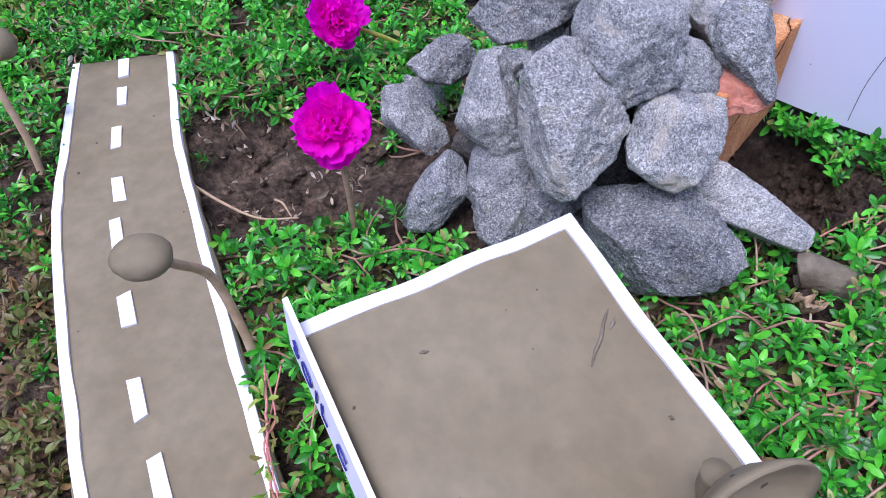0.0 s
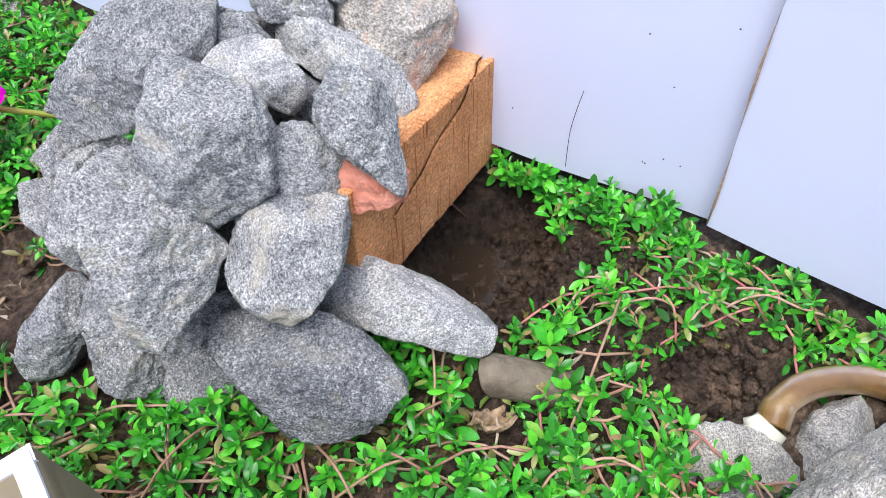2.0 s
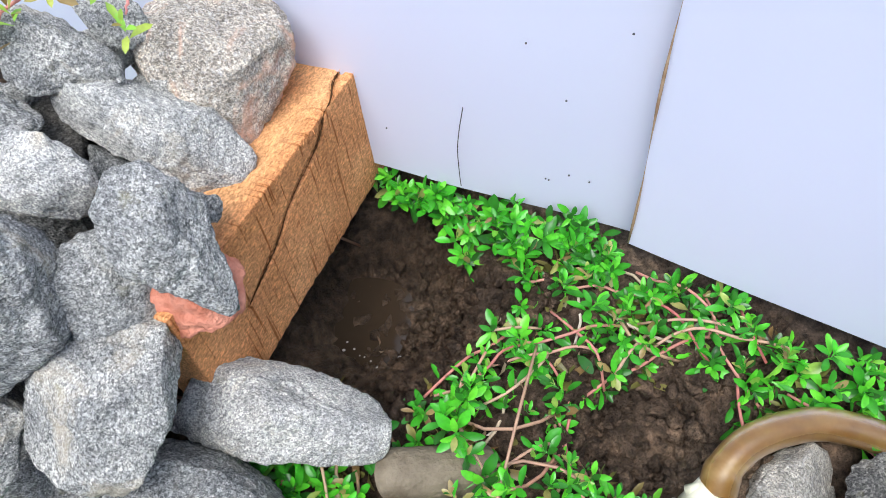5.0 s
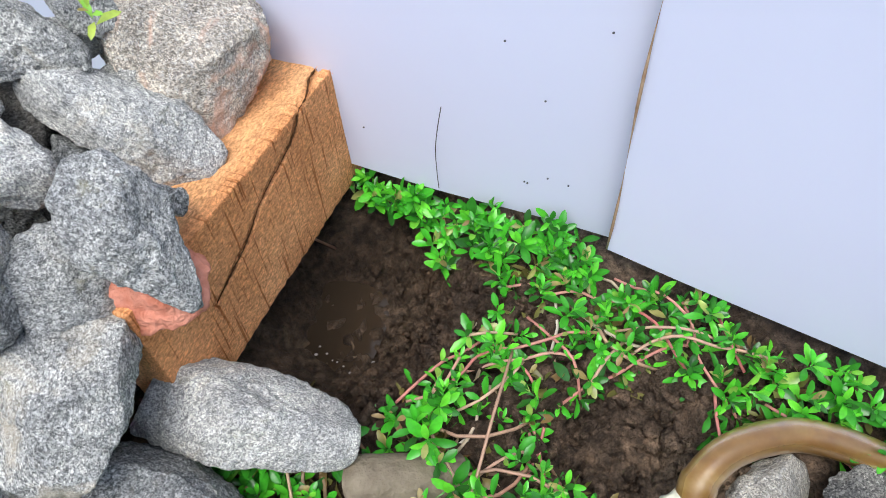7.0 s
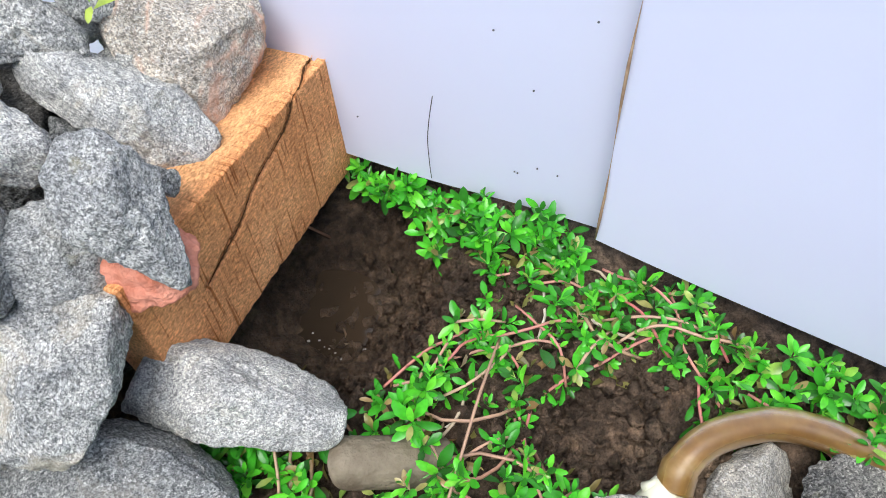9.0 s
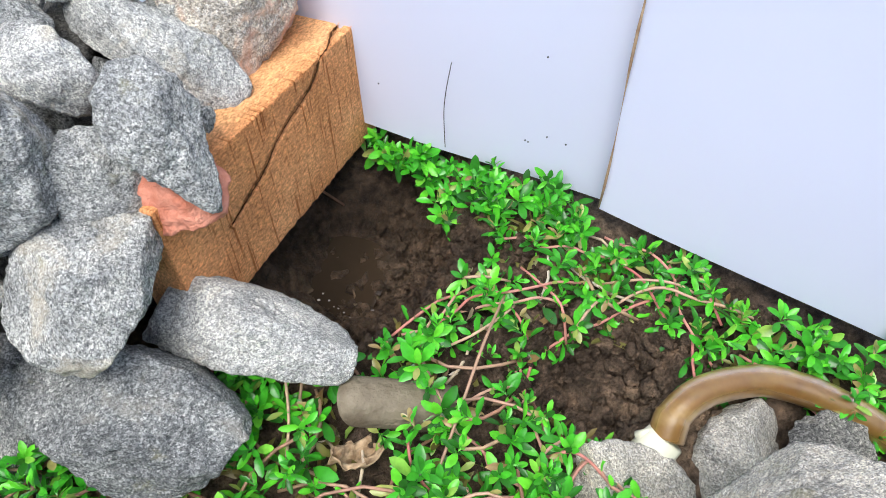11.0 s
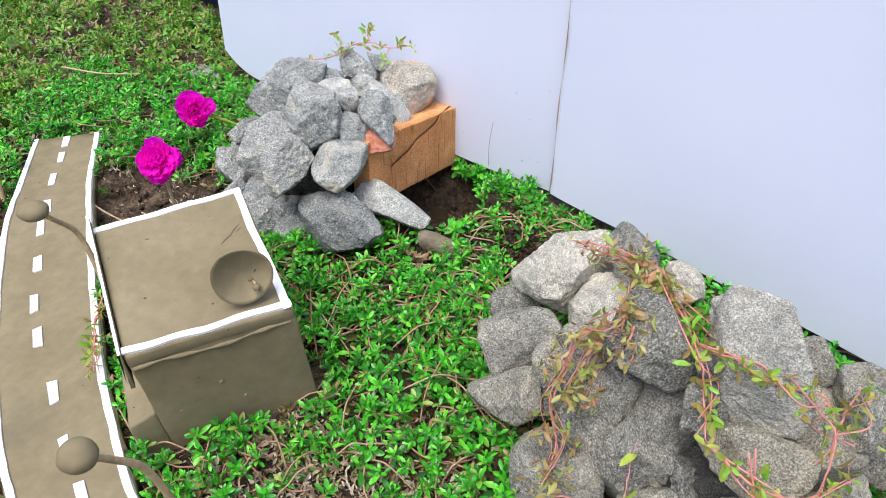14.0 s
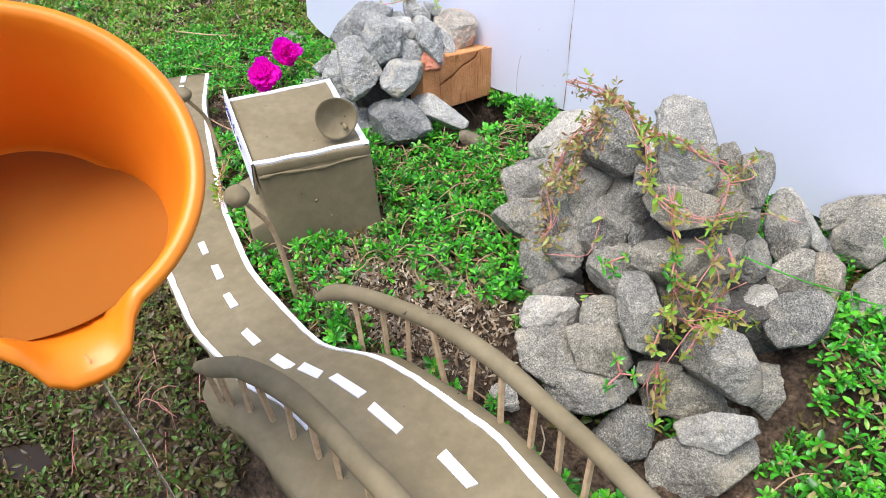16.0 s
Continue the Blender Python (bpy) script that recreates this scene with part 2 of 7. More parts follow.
LEAF = leaf_material("fresh_green_leaf", ((0.0, (0.026, 0.11, 0.018)), (0.26, (0.045, 0.29, 0.024)), (0.58, (0.075, 0.50, 0.028)), (0.88, (0.17, 0.70, 0.04)), (0.945, (0.36, 0.42, 0.11)), (1.0, (0.36, 0.22, 0.11))), 0.28)
FAR_LEAF = leaf_material("lawn_leaf", ((0.0, (0.07, 0.20, 0.02)), (0.32, (0.12, 0.37, 0.03)), (0.66, (0.21, 0.52, 0.04)), (0.80, (0.38, 0.36, 0.09)), (1.0, (0.38, 0.23, 0.13))))
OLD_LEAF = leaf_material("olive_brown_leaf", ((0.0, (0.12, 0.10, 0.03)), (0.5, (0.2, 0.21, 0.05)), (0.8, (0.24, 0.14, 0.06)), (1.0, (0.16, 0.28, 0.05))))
LITTER = leaf_material("dry_litter", ((0.0, (0.26, 0.17, 0.10)), (0.35, (0.44, 0.33, 0.21)), (0.7, (0.62, 0.52, 0.38)), (1.0, (0.78, 0.71, 0.60))), 0.9)
PETAL = leaf_material("magenta_petal", ((0.0, (0.96, 0.0, 0.66)), (0.6, (1.0, 0.002, 0.76)), (1.0, (1.0, 0.012, 0.82))), 0.8, 0.55)
GREEN_STEM = plain("yellow_green_stem", (0.34, 0.36, 0.05), (0.45, 0.46, 0.08), 90, 0.5)
DAMP_CLAY = plain("damp_soiled_clay", (0.11, 0.088, 0.056), (0.25, 0.215, 0.148), 75, 0.75, 0.3, 0.8, 0.0015)
DEAD_LEAF = plain("dead_leaf", (0.20, 0.12, 0.06), (0.50, 0.38, 0.23), 170, 0.9, 0.2, 0.8, 0.001)
CENTRE = plain("red_flower_centre", (0.6, 0.01, 0.03), (0.8, 0.06, 0.02), 300, 0.6)
BRICK = plain("red_brick", (0.50, 0.17, 0.10), (0.68, 0.31, 0.21), 150, 0.9, 0.2, 0.8, 0.002)
KERB = plain("pink_kerb_brick", (0.34, 0.2, 0.14), (0.46, 0.3, 0.22), 30, 0.9, 0.2, 0.6, 0.004)
PLASTER = plain("weathered_plaster", (0.42, 0.38, 0.33), (0.62, 0.58, 0.52), 40, 0.9)
PAINTED = plain("white_wall_paint", (0.74, 0.74, 0.72), (0.82, 0.82, 0.8), 12, 0.7)
CLOTH = plain("navy_cloth", (0.025, 0.03, 0.11), (0.045, 0.05, 0.17), 500, 0.9, 0.2, 0.6, 0.0006)
THREAD = plain("white_thread", (0.6, 0.6, 0.62), (0.75, 0.75, 0.76), 200, 0.8)
ORANGE = plain("orange_plastic", (0.86, 0.23, 0.010), (0.90, 0.28, 0.018), 20, 0.32, 0.5, 0.05, 0.0003)
FITTING = plain("cream_plastic", (0.62, 0.62, 0.45), (0.7, 0.7, 0.55), 80, 0.4)


def hose_material():
    m, n, l, b = material("amber_hose", 0.36, spec=0.45)
    v = coords(n, l, False)
    c = ramp(n, l, grain(n, l, v, 50, 4, 0.6), (0.3, (0.17, 0.075, 0.014)), (0.55, (0.33, 0.18, 0.045)), (0.72, (0.54, 0.37, 0.14)))
    l.new(c, b.inputs["Base Color"])
    b.inputs["Transmission Weight"].default_value = 0.45
    bump(n, l, b, grain(n, l, v, 300, 3, 0.6), 0.15, 0.0005)
    return m


HOSE = hose_material()


def water_material(name, colour, trans):
    m, n, l, b = material(name, 0.06, spec=0.5)
    b.inputs["Base Color"].default_value = (*colour, 1)
    b.inputs["Transmission Weight"].default_value = trans
    b.inputs["IOR"].default_value = 1.33
    bump(n, l, b, grain(n, l, coords(n, l, False), 60, 2, 0.5), 0.25, 0.002)
    return m


MUDDY = water_material("muddy_water", (0.035, 0.025, 0.016), 0.1)
CLEAR = water_material("clear_water", (0.9, 0.92, 0.92), 0.95)
BROWN_WATER = water_material("brown_water", (0.46, 0.17, 0.03), 0.3)


# ---- mesh helpers ----
def mesh(name, verts, faces, mat, smooth=True):
    me = bpy.data.meshes.new(name)
    me.from_pydata([tuple(v) for v in verts], [], [tuple(f) for f in faces])
    me.materials.append(mat)
    if smooth:
        me.shade_smooth()
    me.update()
    return me


def fast_mesh(name, verts, tris, mat, smooth=True):
    """A triangle mesh from arrays."""
    me = bpy.data.meshes.new(name)
    verts, tris = np.asarray(verts, np.float32), np.asarray(tris, np.int32)
    me.vertices.add(len(verts))
    me.vertices.foreach_set("co", verts.ravel())
    me.loops.add(tris.size)
    me.loops.foreach_set("vertex_index", tris.ravel())
    me.polygons.add(len(tris))
    me.polygons.foreach_set("loop_start", np.arange(0, tris.size, 3, dtype=np.int32))
    me.materials.append(mat)
    me.update(calc_edges=True)
    if smooth:
        me.shade_smooth()
    return me


def part(name, data, parent=None, label="", m=None):
    ob = new(name, data)
    if m is not None:
        ob.matrix_basis = m
    if parent is not None:
        ob.parent = parent
    if label:
        tagged(ob, label)
    return ob


def from_bm(name, bm, mat, smooth=False):
    me = bpy.data.meshes.new(name)
    bm.to_mesh(me)
    bm.free()
    me.materials.append(mat)
    if smooth:
        me.shade_smooth()
    return me


def spline(points, steps=8):
    """A smooth line through the points."""
    p = [Vector(q) for q in points]
    p = [p[0] * 2 - p[1], *p, p[-1] * 2 - p[-2]]
    out = []
    for i in range(1, len(p) - 2):
        for k in range(steps):
            t = k / steps
            a, b, c, d = p[i - 1:i + 3]
            out.append(0.5 * ((2 * b) + (c - a) * t + (2 * a - 5 * b + 4 * c - d) * t * t + (3 * b - a - 3 * c + d) * t ** 3))
    out.append(p[-2])
    return out


def tube(points, radius, sides=10, squash=1.0, lump=0.0, seed=0):
    """A capped tube along the points; radius is a number or a function of 0..1."""
    pts = [Vector(p) for p in points]
    rng = np.random.RandomState(seed)
    verts, faces = [], []
    side = None
    for i, p in enumerate(pts):
        d = (pts[min(i + 1, len(pts) - 1)] - pts[max(i - 1, 0)]).normalized()
        if side is None:
            side = d.cross(Vector((0, 0, 1)))
            side = side.normalized() if side.length > 0.01 else Vector((1, 0, 0))
        side = (side - d * side.dot(d)).normalized()
        up = side.cross(d)
        r = radius(i / (len(pts) - 1)) if callable(radius) else radius
        for k in range(sides):
            a = 2 * math.pi * k / sides
            q = r * (1 + lump * rng.uniform(-1, 1))
            verts.append(p + side * math.cos(a) * q + up * math.sin(a) * q * squash)
    for i in range(len(pts) - 1):
        for k in range(sides):
            a, b = i * sides + k, i * sides + (k + 1) % sides
            faces.append((a, b, b + sides, a + sides))
    faces.append(tuple(range(sides))[::-1])
    faces.append(tuple(range((len(pts) - 1) * sides, len(pts) * sides)))
    return verts, faces


def stems_mesh(name, lines, radius, mat, sides=5):
    verts, tris = [], []
    for pts in lines:
        v, f = tube(pts, radius, sides)
        o = len(verts)
        verts += [tuple(p) for p in v]
        for q in f:
            for i in range(1, len(q) - 1):
                tris.append((o + q[0], o + q[i], o + q[i + 1]))
    return fast_mesh(name, np.array(verts), np.array(tris), mat)


def sphere_dirs(sub):
    bm = bmesh.new()
    bmesh.ops.create_icosphere(bm, subdivisions=sub, radius=1)
    d = np.array([v.co[:] for v in bm.verts])
    t = np.array([[v.index for v in f.verts] for f in bm.faces])
    bm.free()
    return d / np.linalg.norm(d, axis=1)[:, None], t


def hash_noise(p, scale, seed=0.0):
    o = Vector((seed * 3.7, seed * 1.3, seed * 2.1))
    return np.array([noise.fractal(Vector(q) * scale + o, 1.0, 2.0, 4) for q in p])


# ---- ground ----
def smooth(a, b, x):
    t = np.clip((np.asarray(x, float) - a) / (b - a), 0, 1)
    return t * t * (3 - 2 * t)


def blob(x, y, cx, cy, rx, ry, turn=0.0):
    """1 in the middle of an ellipse, falling to 0 at its rim."""
    c, s = math.cos(radians(turn)), math.sin(radians(turn))
    u, v = (x - cx) * c + (y - cy) * s, -(x - cx) * s + (y - cy) * c
    return 1 - smooth(0.35, 1.0, np.sqrt((u / rx) ** 2 + (v / ry) ** 2))


def ground_height(x, y):
    x, y = np.asarray(x, float), np.asarray(y, float)
    z = -0.006 + 0 * x
    # the pit by the wooden block and the wet hollow at the hose
    z = z - 0.042 * blob(x, y, 0.186, 0.398, 0.056, 0.075, -30) - 0.020 * blob(x, y, 0.290, 0.316, 0.045, 0.032)
    # the hollow beside the flowers
    z = z - 0.018 * blob(x, y, -0.115, 0.33, 0.09, 0.11)
    # the bank falls to the ditch under the bridge
    d = (y + 0.075 + 0.10 * np.sin(x * 3.0)) * -1.0
    z = z - 0.10 * smooth(0.0, 0.10, d - 0.02 * smooth(0.0, 0.25, x))
    z = z - 0.050 * blob(x, y, 0.46, -0.045, 0.20, 0.105)
    # gentle unevenness far out
    far = smooth(0.8, 4.0, np.hypot(x, y))
    return z - 0.012 * smooth(0.3, 0.7, y) * (1 - far)


def build_ground():
    xs = np.concatenate([-np.geomspace(40, 0.62, 26), np.linspace(-0.6, 0.75, 480), np.geomspace(0.77, 40, 26)])
    ys = np.concatenate([-np.geomspace(40, 0.36, 24), np.linspace(-0.34, 0.72, 380), np.geomspace(0.74, 40, 30)])
    gx, gy = np.meshgrid(xs, ys)
    gz = ground_height(gx, gy)
    near = (1 - smooth(0.7, 1.6, np.hypot(gx, gy))).ravel()
    v = np.stack([gx.ravel(), gy.ravel(), gz.ravel()], 1)
    idx = np.where(near > 0)[0]
    bare = np.clip(1.5 * blob(v[idx, 0], v[idx, 1], 0.20, 0.39, 0.10, 0.10) + blob(v[idx, 0], v[idx, 1], 0.285, 0.32, 0.07, 0.06), 0, 1)
    lumps = hash_noise(v[idx] * [1, 1, 0], 38) * 0.005 + np.abs(hash_noise(v[idx] * [1, 1, 0], 95, 2)) * (0.0035 + 0.008 * bare) + hash_noise(v[idx] * [1, 1, 0], 240, 4) * 0.0012 * (1 + bare)
    v[idx, 2] += lumps * near[idx]
    w = len(xs)
    a = (np.arange(len(ys) - 1)[:, None] * w + np.arange(w - 1)[None]).ravel()
    tris = np.concatenate([np.stack([a, a + 1, a + w + 1], 1), np.stack([a, a + w + 1, a + w], 1)])
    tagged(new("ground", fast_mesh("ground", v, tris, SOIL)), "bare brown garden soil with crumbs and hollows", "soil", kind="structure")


build_ground()


# ---- road ----
ROAD_L = [(-0.330, 0.392), (-0.274, 0.297), (-0.231, 0.231), (-0.157, 0.138), (-0.100, 0.072), (-0.047, 0.018), (0.002, -0.023), (0.036, -0.052), (0.066, -0.075), (0.106, -0.098), (0.148, -0.121), (0.192, -0.134), (0.245, -0.163), (0.300, -0.196), (0.360, -0.240)]
ROAD_R = [(-0.259, 0.423), (-0.202, 0.333), (-0.148, 0.263), (-0.088, 0.188), (-0.024, 0.111), (0.025, 0.059), (0.074, 0.012), (0.119, -0.019), (0.166, -0.049), (0.194, -0.062), (0.236, -0.065), (0.272, -0.077), (0.317, -0.097), (0.356, -0.117), (0.425, -0.170)]


def road_height(s):
    """Top of the road, s from 0 at the far end to 1 at the bridge's near end."""
    return 0.004 + 0.008 * smooth(0.0, 0.2, s) + 0.010 * smooth(0.55, 0.8, s)


def road_lines(n=8):
    lo = [v.to_2d() for v in spline([(x, y, 0) for x, y in ROAD_L], n)]
    hi = [v.to_2d() for v in spline([(x, y, 0) for x, y in ROAD_R], n)]
    return lo, hi


def build_road():
    lo, hi = road_lines()
    n, across, thick = len(lo), 10, 0.011
    rng = np.random.RandomState(5)
    verts, faces = [], []
    for i in range(n):
        s = i / (n - 1)
        z = float(road_height(s))
        wide = 0.010 * float(smooth(0.62, 0.74, s)) + 0.0015
        left = wide + 0.022 * float(smooth(0.64, 0.72, s))
        d = (hi[i] - lo[i]).normalized()
        a, b = lo[i] - d * (left + 0.001 * rng.uniform(-1, 1)), hi[i] + d * (wide + 0.001 * rng.uniform(-1, 1))
        rim = 0.035 * float(smooth(0.6, 0.7, s)) + thick
        ring = [(a.x, a.y, z - rim)]
        for k in range(across + 1):
            f = k / across
            p = a.lerp(b, f)
            edge = -0.0022 * (1 if k in (0, across) else 0)
            ring.append((p.x, p.y, z + edge + 0.0006 * noise.noise((p.x * 40, p.y * 40, 0))))
        ring.append((b.x, b.y, z - rim))
        verts += ring
    w = across + 3
    for i in range(n - 1):
        for k in range(w):
            a, b = i * w + k, i * w + (k + 1) % w
            faces.append((a, b, b + w, a + w))
    faces += [tuple(range(w))[::-1], tuple(range((n - 1) * w, n * w))]
    faces = [tuple(reversed(f)) for f in faces]
    road = tagged(new("road", mesh("road", verts, faces, CLAY)), "model road of smooth grey-brown clay", "road", kind="structure")
    # white lines along both edges
    for line, other, name in ((lo, hi, "edge_line"), (hi, lo, "edge_line")):
        verts, faces = [], []
        last = n - 1 if line is hi else int(n * 0.82)
        for i in range(last + 1):
            s = i / (n - 1)
            d = (other[i] - line[i]).normalized()
            z = float(road_height(s)) + 0.0012
            ww = 0.0056 + 0.0009 * noise.noise((i * 0.35, 3.1 if line is hi else 8.2, 0))
            o = 0.0008 * noise.noise((i * 0.5, 1.7, 0))
            for q, zz in ((-0.0005, -0.003), (0.0 + o, 0), (ww + o, 0.0), (ww + o, -0.002)):
                p = line[i] + d * q
                verts.append((p.x, p.y, z + zz))
        for i in range(last):
            for k in range(3):
                a = i * 4 + k
                faces.append((a, a + 1, a + 5, a + 4))
        part(name, mesh(name, verts, faces, WHITE_TAPE, False), road, "white paper edge line")
    # dashes down the middle
    dashes = [(-0.343, 0.444), (-0.290, 0.380), (-0.246, 0.322), (-0.214, 0.276), (-0.192, 0.241), (-0.155, 0.193), (-0.121, 0.147), (-0.090, 0.115), (-0.037, 0.069), (0.005, 0.029), (0.041, 0.0), (0.076, -0.032), (0.121, -0.069), (0.164, -0.090), (0.192, -0.094), (0.229, -0.102), (0.268, -0.122), (0.330, -0.148)]
    mids = [(a + b) / 2 for a, b in zip(lo, hi)]
    for j, (x, y) in enumerate(dashes):
        p = Vector((x, y))
        if j == 0:
            p = Vector((-0.287, 0.396))
        if j == 1:
            p = Vector((-0.268, 0.364))
        i = min(range(1, n - 1), key=lambda q: (mids[q] - p).length)
        d = (mids[i + 1] - mids[i - 1]).normalized()
        t = Vector((-d.y, d.x))
        ln, wd = (0.0116, 0.0036) if j < 13 else (0.0100 if j < 15 else 0.0165, 0.0042)
        rng2 = np.random.RandomState(j)
        z = float(road_height(i / (n - 1))) + 0.0014
        c = [p + d * ln * u * (1 + 0.12 * rng2.uniform(-1, 1)) + t * wd * v * (1 + 0.2 * rng2.uniform(-1, 1)) for u, v in ((-1, -1), (1, -1), (1, 1), (-1, 1))]
        verts = [(q.x, q.y, z) for q in c] + [(q.x, q.y, z - 0.003) for q in c]
        part("lane_dash", mesh("lane_dash", verts, [(0, 1, 2, 3), (0, 4, 5, 1), (1, 5, 6, 2), (2, 6, 7, 3), (3, 7, 4, 0)], WHITE_TAPE, False), road, "white paper lane dash")
    return road


build_road()


# ---- white boards ----
def board(name, a, b, top, lean, label, notch=0.0, seed=1, slant=0.0):
    """An upright sheet from a to b on the ground, leaning back by lean metres at the top."""
    a, b = Vector((*a, 0)), Vector((*b, 0))
    d = (b - a).normalized()
    nrm = Vector((-d.y, d.x, 0))
    n, m = 60, 24
    rng = np.random.RandomState(seed)
    verts, faces = [], []
    ph = rng.uniform(0, 6, 3)
    for back in (0, 1):
        for j in range(m + 1):
            v = j / m
            for i in range(n + 1):
                u = i / n
                z0 = (a.z + (b.z - a.z) * u) + BASE[name](u) + 0.0012 * math.sin(9 * u + ph[0]) + 0.0008 * math.sin(31 * u + ph[1])
                uu = u
                if notch and u < 0.12 and v < 0.2:
                    z0 += notch * (1 - u / 0.12) ** 2
                z = z0 + (top - z0) * v
                bow = 0.006 * math.sin(math.pi * u) * math.sin(2.2 * v + 0.3)
                p = a + (b - a) * uu + d * slant * v * (1 - u) + nrm * (lean * v + bow + back * 0.006)
                verts.append((p.x, p.y, z))
    w = n + 1
    off = w * (m + 1)
    for j in range(m):
        for i in range(n):
            q = j * w + i
            faces.append((q, q + 1, q + w + 1, q + w))
            faces.append((off + q, off + q + w, off + q + w + 1, off + q + 1))
    sheet = tagged(new(name, mesh(name, verts, faces, BOARD)), label, "board", "white boards behind the model", "structure")
    # the cut edges
    for rim in ([i for i in range(w)], [j * w for j in range(m + 1)], [j * w + n for j in range(m + 1)], [m * w + i for i in range(w)]):
        ev = [verts[q] for q in rim] + [verts[off + q] for q in rim]
        k = len(rim)
        part("cut_edge", mesh("cut_edge", ev, [(i, i + 1, k + i + 1, k + i) for i in range(k - 1)], BOARD_EDGE, False), sheet, "brown card edge of the board")
    return sheet


BASE = {"board_left": lambda u: 0.004, "board_right": lambda u: 0.010}
board_l = board("board_left", (-0.176, 0.602), (0.306, 0.402), 0.75, 0.11, "large white foam board leaning back behind the stones", 0.03, 3)
board_r = board("board_right", (0.2965, 0.3955), (1.0, -0.050), 0.75, 0.115, "large white foam board overlapping the other board", 0, 4, -0.046)

# the torn front edge of the right board shows its card
edge = [Vector((0.2965 + 0.0223 * v - 0.0006 + 0.0005 * math.sin(40 * v), 0.3955 + 0.1218 * v - 0.0012 + 0.0004 * math.sin(23 * v), 0.012 + 0.735 * v)) for v in np.linspace(0, 1, 60)]
part("torn_edge", mesh("torn_edge", *tube(edge, lambda f: 0.00035 + 0.0003 * math.sin(70 * f), 6), BOARD_EDGE), board_r, "torn brown card edge")


# ---- stones ----
COARSE, FINE = sphere_dirs(5), sphere_dirs(6)
DIRS, TRIS = COARSE


def stone_mesh(size, seed, dirs=DIRS, sides=()):
    """A broken stone: a ball cut by planes with softened edges, brought to size and roughened.
    sides: flank planes round local z, fitted to its outline in the camera's view, each by its bearing in degrees and
    its distance; random ones without them."""
    rng = np.random.RandomState(seed)
    size = np.asarray(size, float)
    if sides:
        cut, h = [(0, 0, -1.0)], [size[2]]
        for bearing, reach in sides:
            tip = radians(rng.uniform(-16, 14))
            cut.append((math.cos(radians(bearing)) * math.cos(tip), math.sin(radians(bearing)) * math.cos(tip), math.sin(tip)))
            h.append(max(reach, 0.0015) * math.cos(tip))
        # two to four broken faces look outwards
        k = rng.randint(3, 5)
        first = rng.uniform(0, 6.28)
        for i in range(k):
            a, lean = first + 6.28 * i / k + rng.uniform(-0.5, 0.5), radians(rng.uniform(12, 48))
            across = math.hypot(size[0] * math.cos(a), size[1] * math.sin(a))
            cut.append((math.cos(a) * math.sin(lean), math.sin(a) * math.sin(lean), math.cos(lean)))
            h.append(size[2] * math.cos(lean) * rng.uniform(0.86, 1.0) + rng.uniform(0.12, 0.38) * across * math.sin(lean))
        cut, h = np.array(cut), np.array(h)
        way = dirs * size
        way /= np.linalg.norm(way, axis=1)[:, None]
        q = np.maximum(way @ cut.T, 0) / h
        ball = np.linalg.norm(way / (size * 1.3), axis=1) ** (64 / 24)
        p = 1.03 * way * ((np.sum(q ** 64, axis=1) + ball ** 24) ** (-1 / 64))[:, None]
        # flakes broken off the edges
        for c in rng.normal(size=(16, 3)):
            c /= np.linalg.norm(c)
            reach = p @ c
            lim = reach.max() * rng.uniform(0.90, 0.985)
            p = np.where((reach > lim)[:, None], p - c * (reach - lim)[:, None] * 0.92, p)
    else:
        k = rng.randint(6, 11)
        cut = rng.normal(size=(k, 3))
        cut /= np.linalg.norm(cut, axis=1)[:, None]
        h = rng.uniform(0.42, 0.82, k)
        q = np.maximum(dirs @ cut.T, 0) / h
        p = dirs * ((np.sum(q ** 60, axis=1) + (1 / 1.02) ** 60) ** (-1 / 60))[:, None]
        lo, hi = p.min(0), p.max(0)
        p = (p - (lo + hi) / 2) / ((hi - lo) / 2) * size
        for c in rng.normal(size=(15, 3)):
            c /= np.linalg.norm(c)
            reach = p @ c
            lim = reach.max() * rng.uniform(0.88, 0.975)
            p = np.where((reach > lim)[:, None], p - c * (reach - lim)[:, None] * 0.9, p)
    rough = hash_noise(p, 34, seed) * 0.0010 + np.abs(hash_noise(p, 90, seed + 3)) * -0.0017 + hash_noise(p, 260, seed + 5) * 0.0009
    return p + dirs * rough[:, None]


def rock(tone, pile, place, size, turn, seed, sides=()):
    dirs, tris = FINE if max(size) > (0.02 if pile == "back" else 0.034) else COARSE
    me = fast_mesh("rock", stone_mesh(size, seed, dirs, sides), tris, (ROCK if pile == "back" else FRONT_ROCK)[tone])
    ob = new("rock", me)
    ob.matrix_basis = pose(*place, *turn)
    return tagged(ob, ROCK_LABEL[tone] + (", rear heap" if pile == "back" else ", front heap"), "rock", "stones of the rear heap" if pile == "back" else "stones of the front heap")


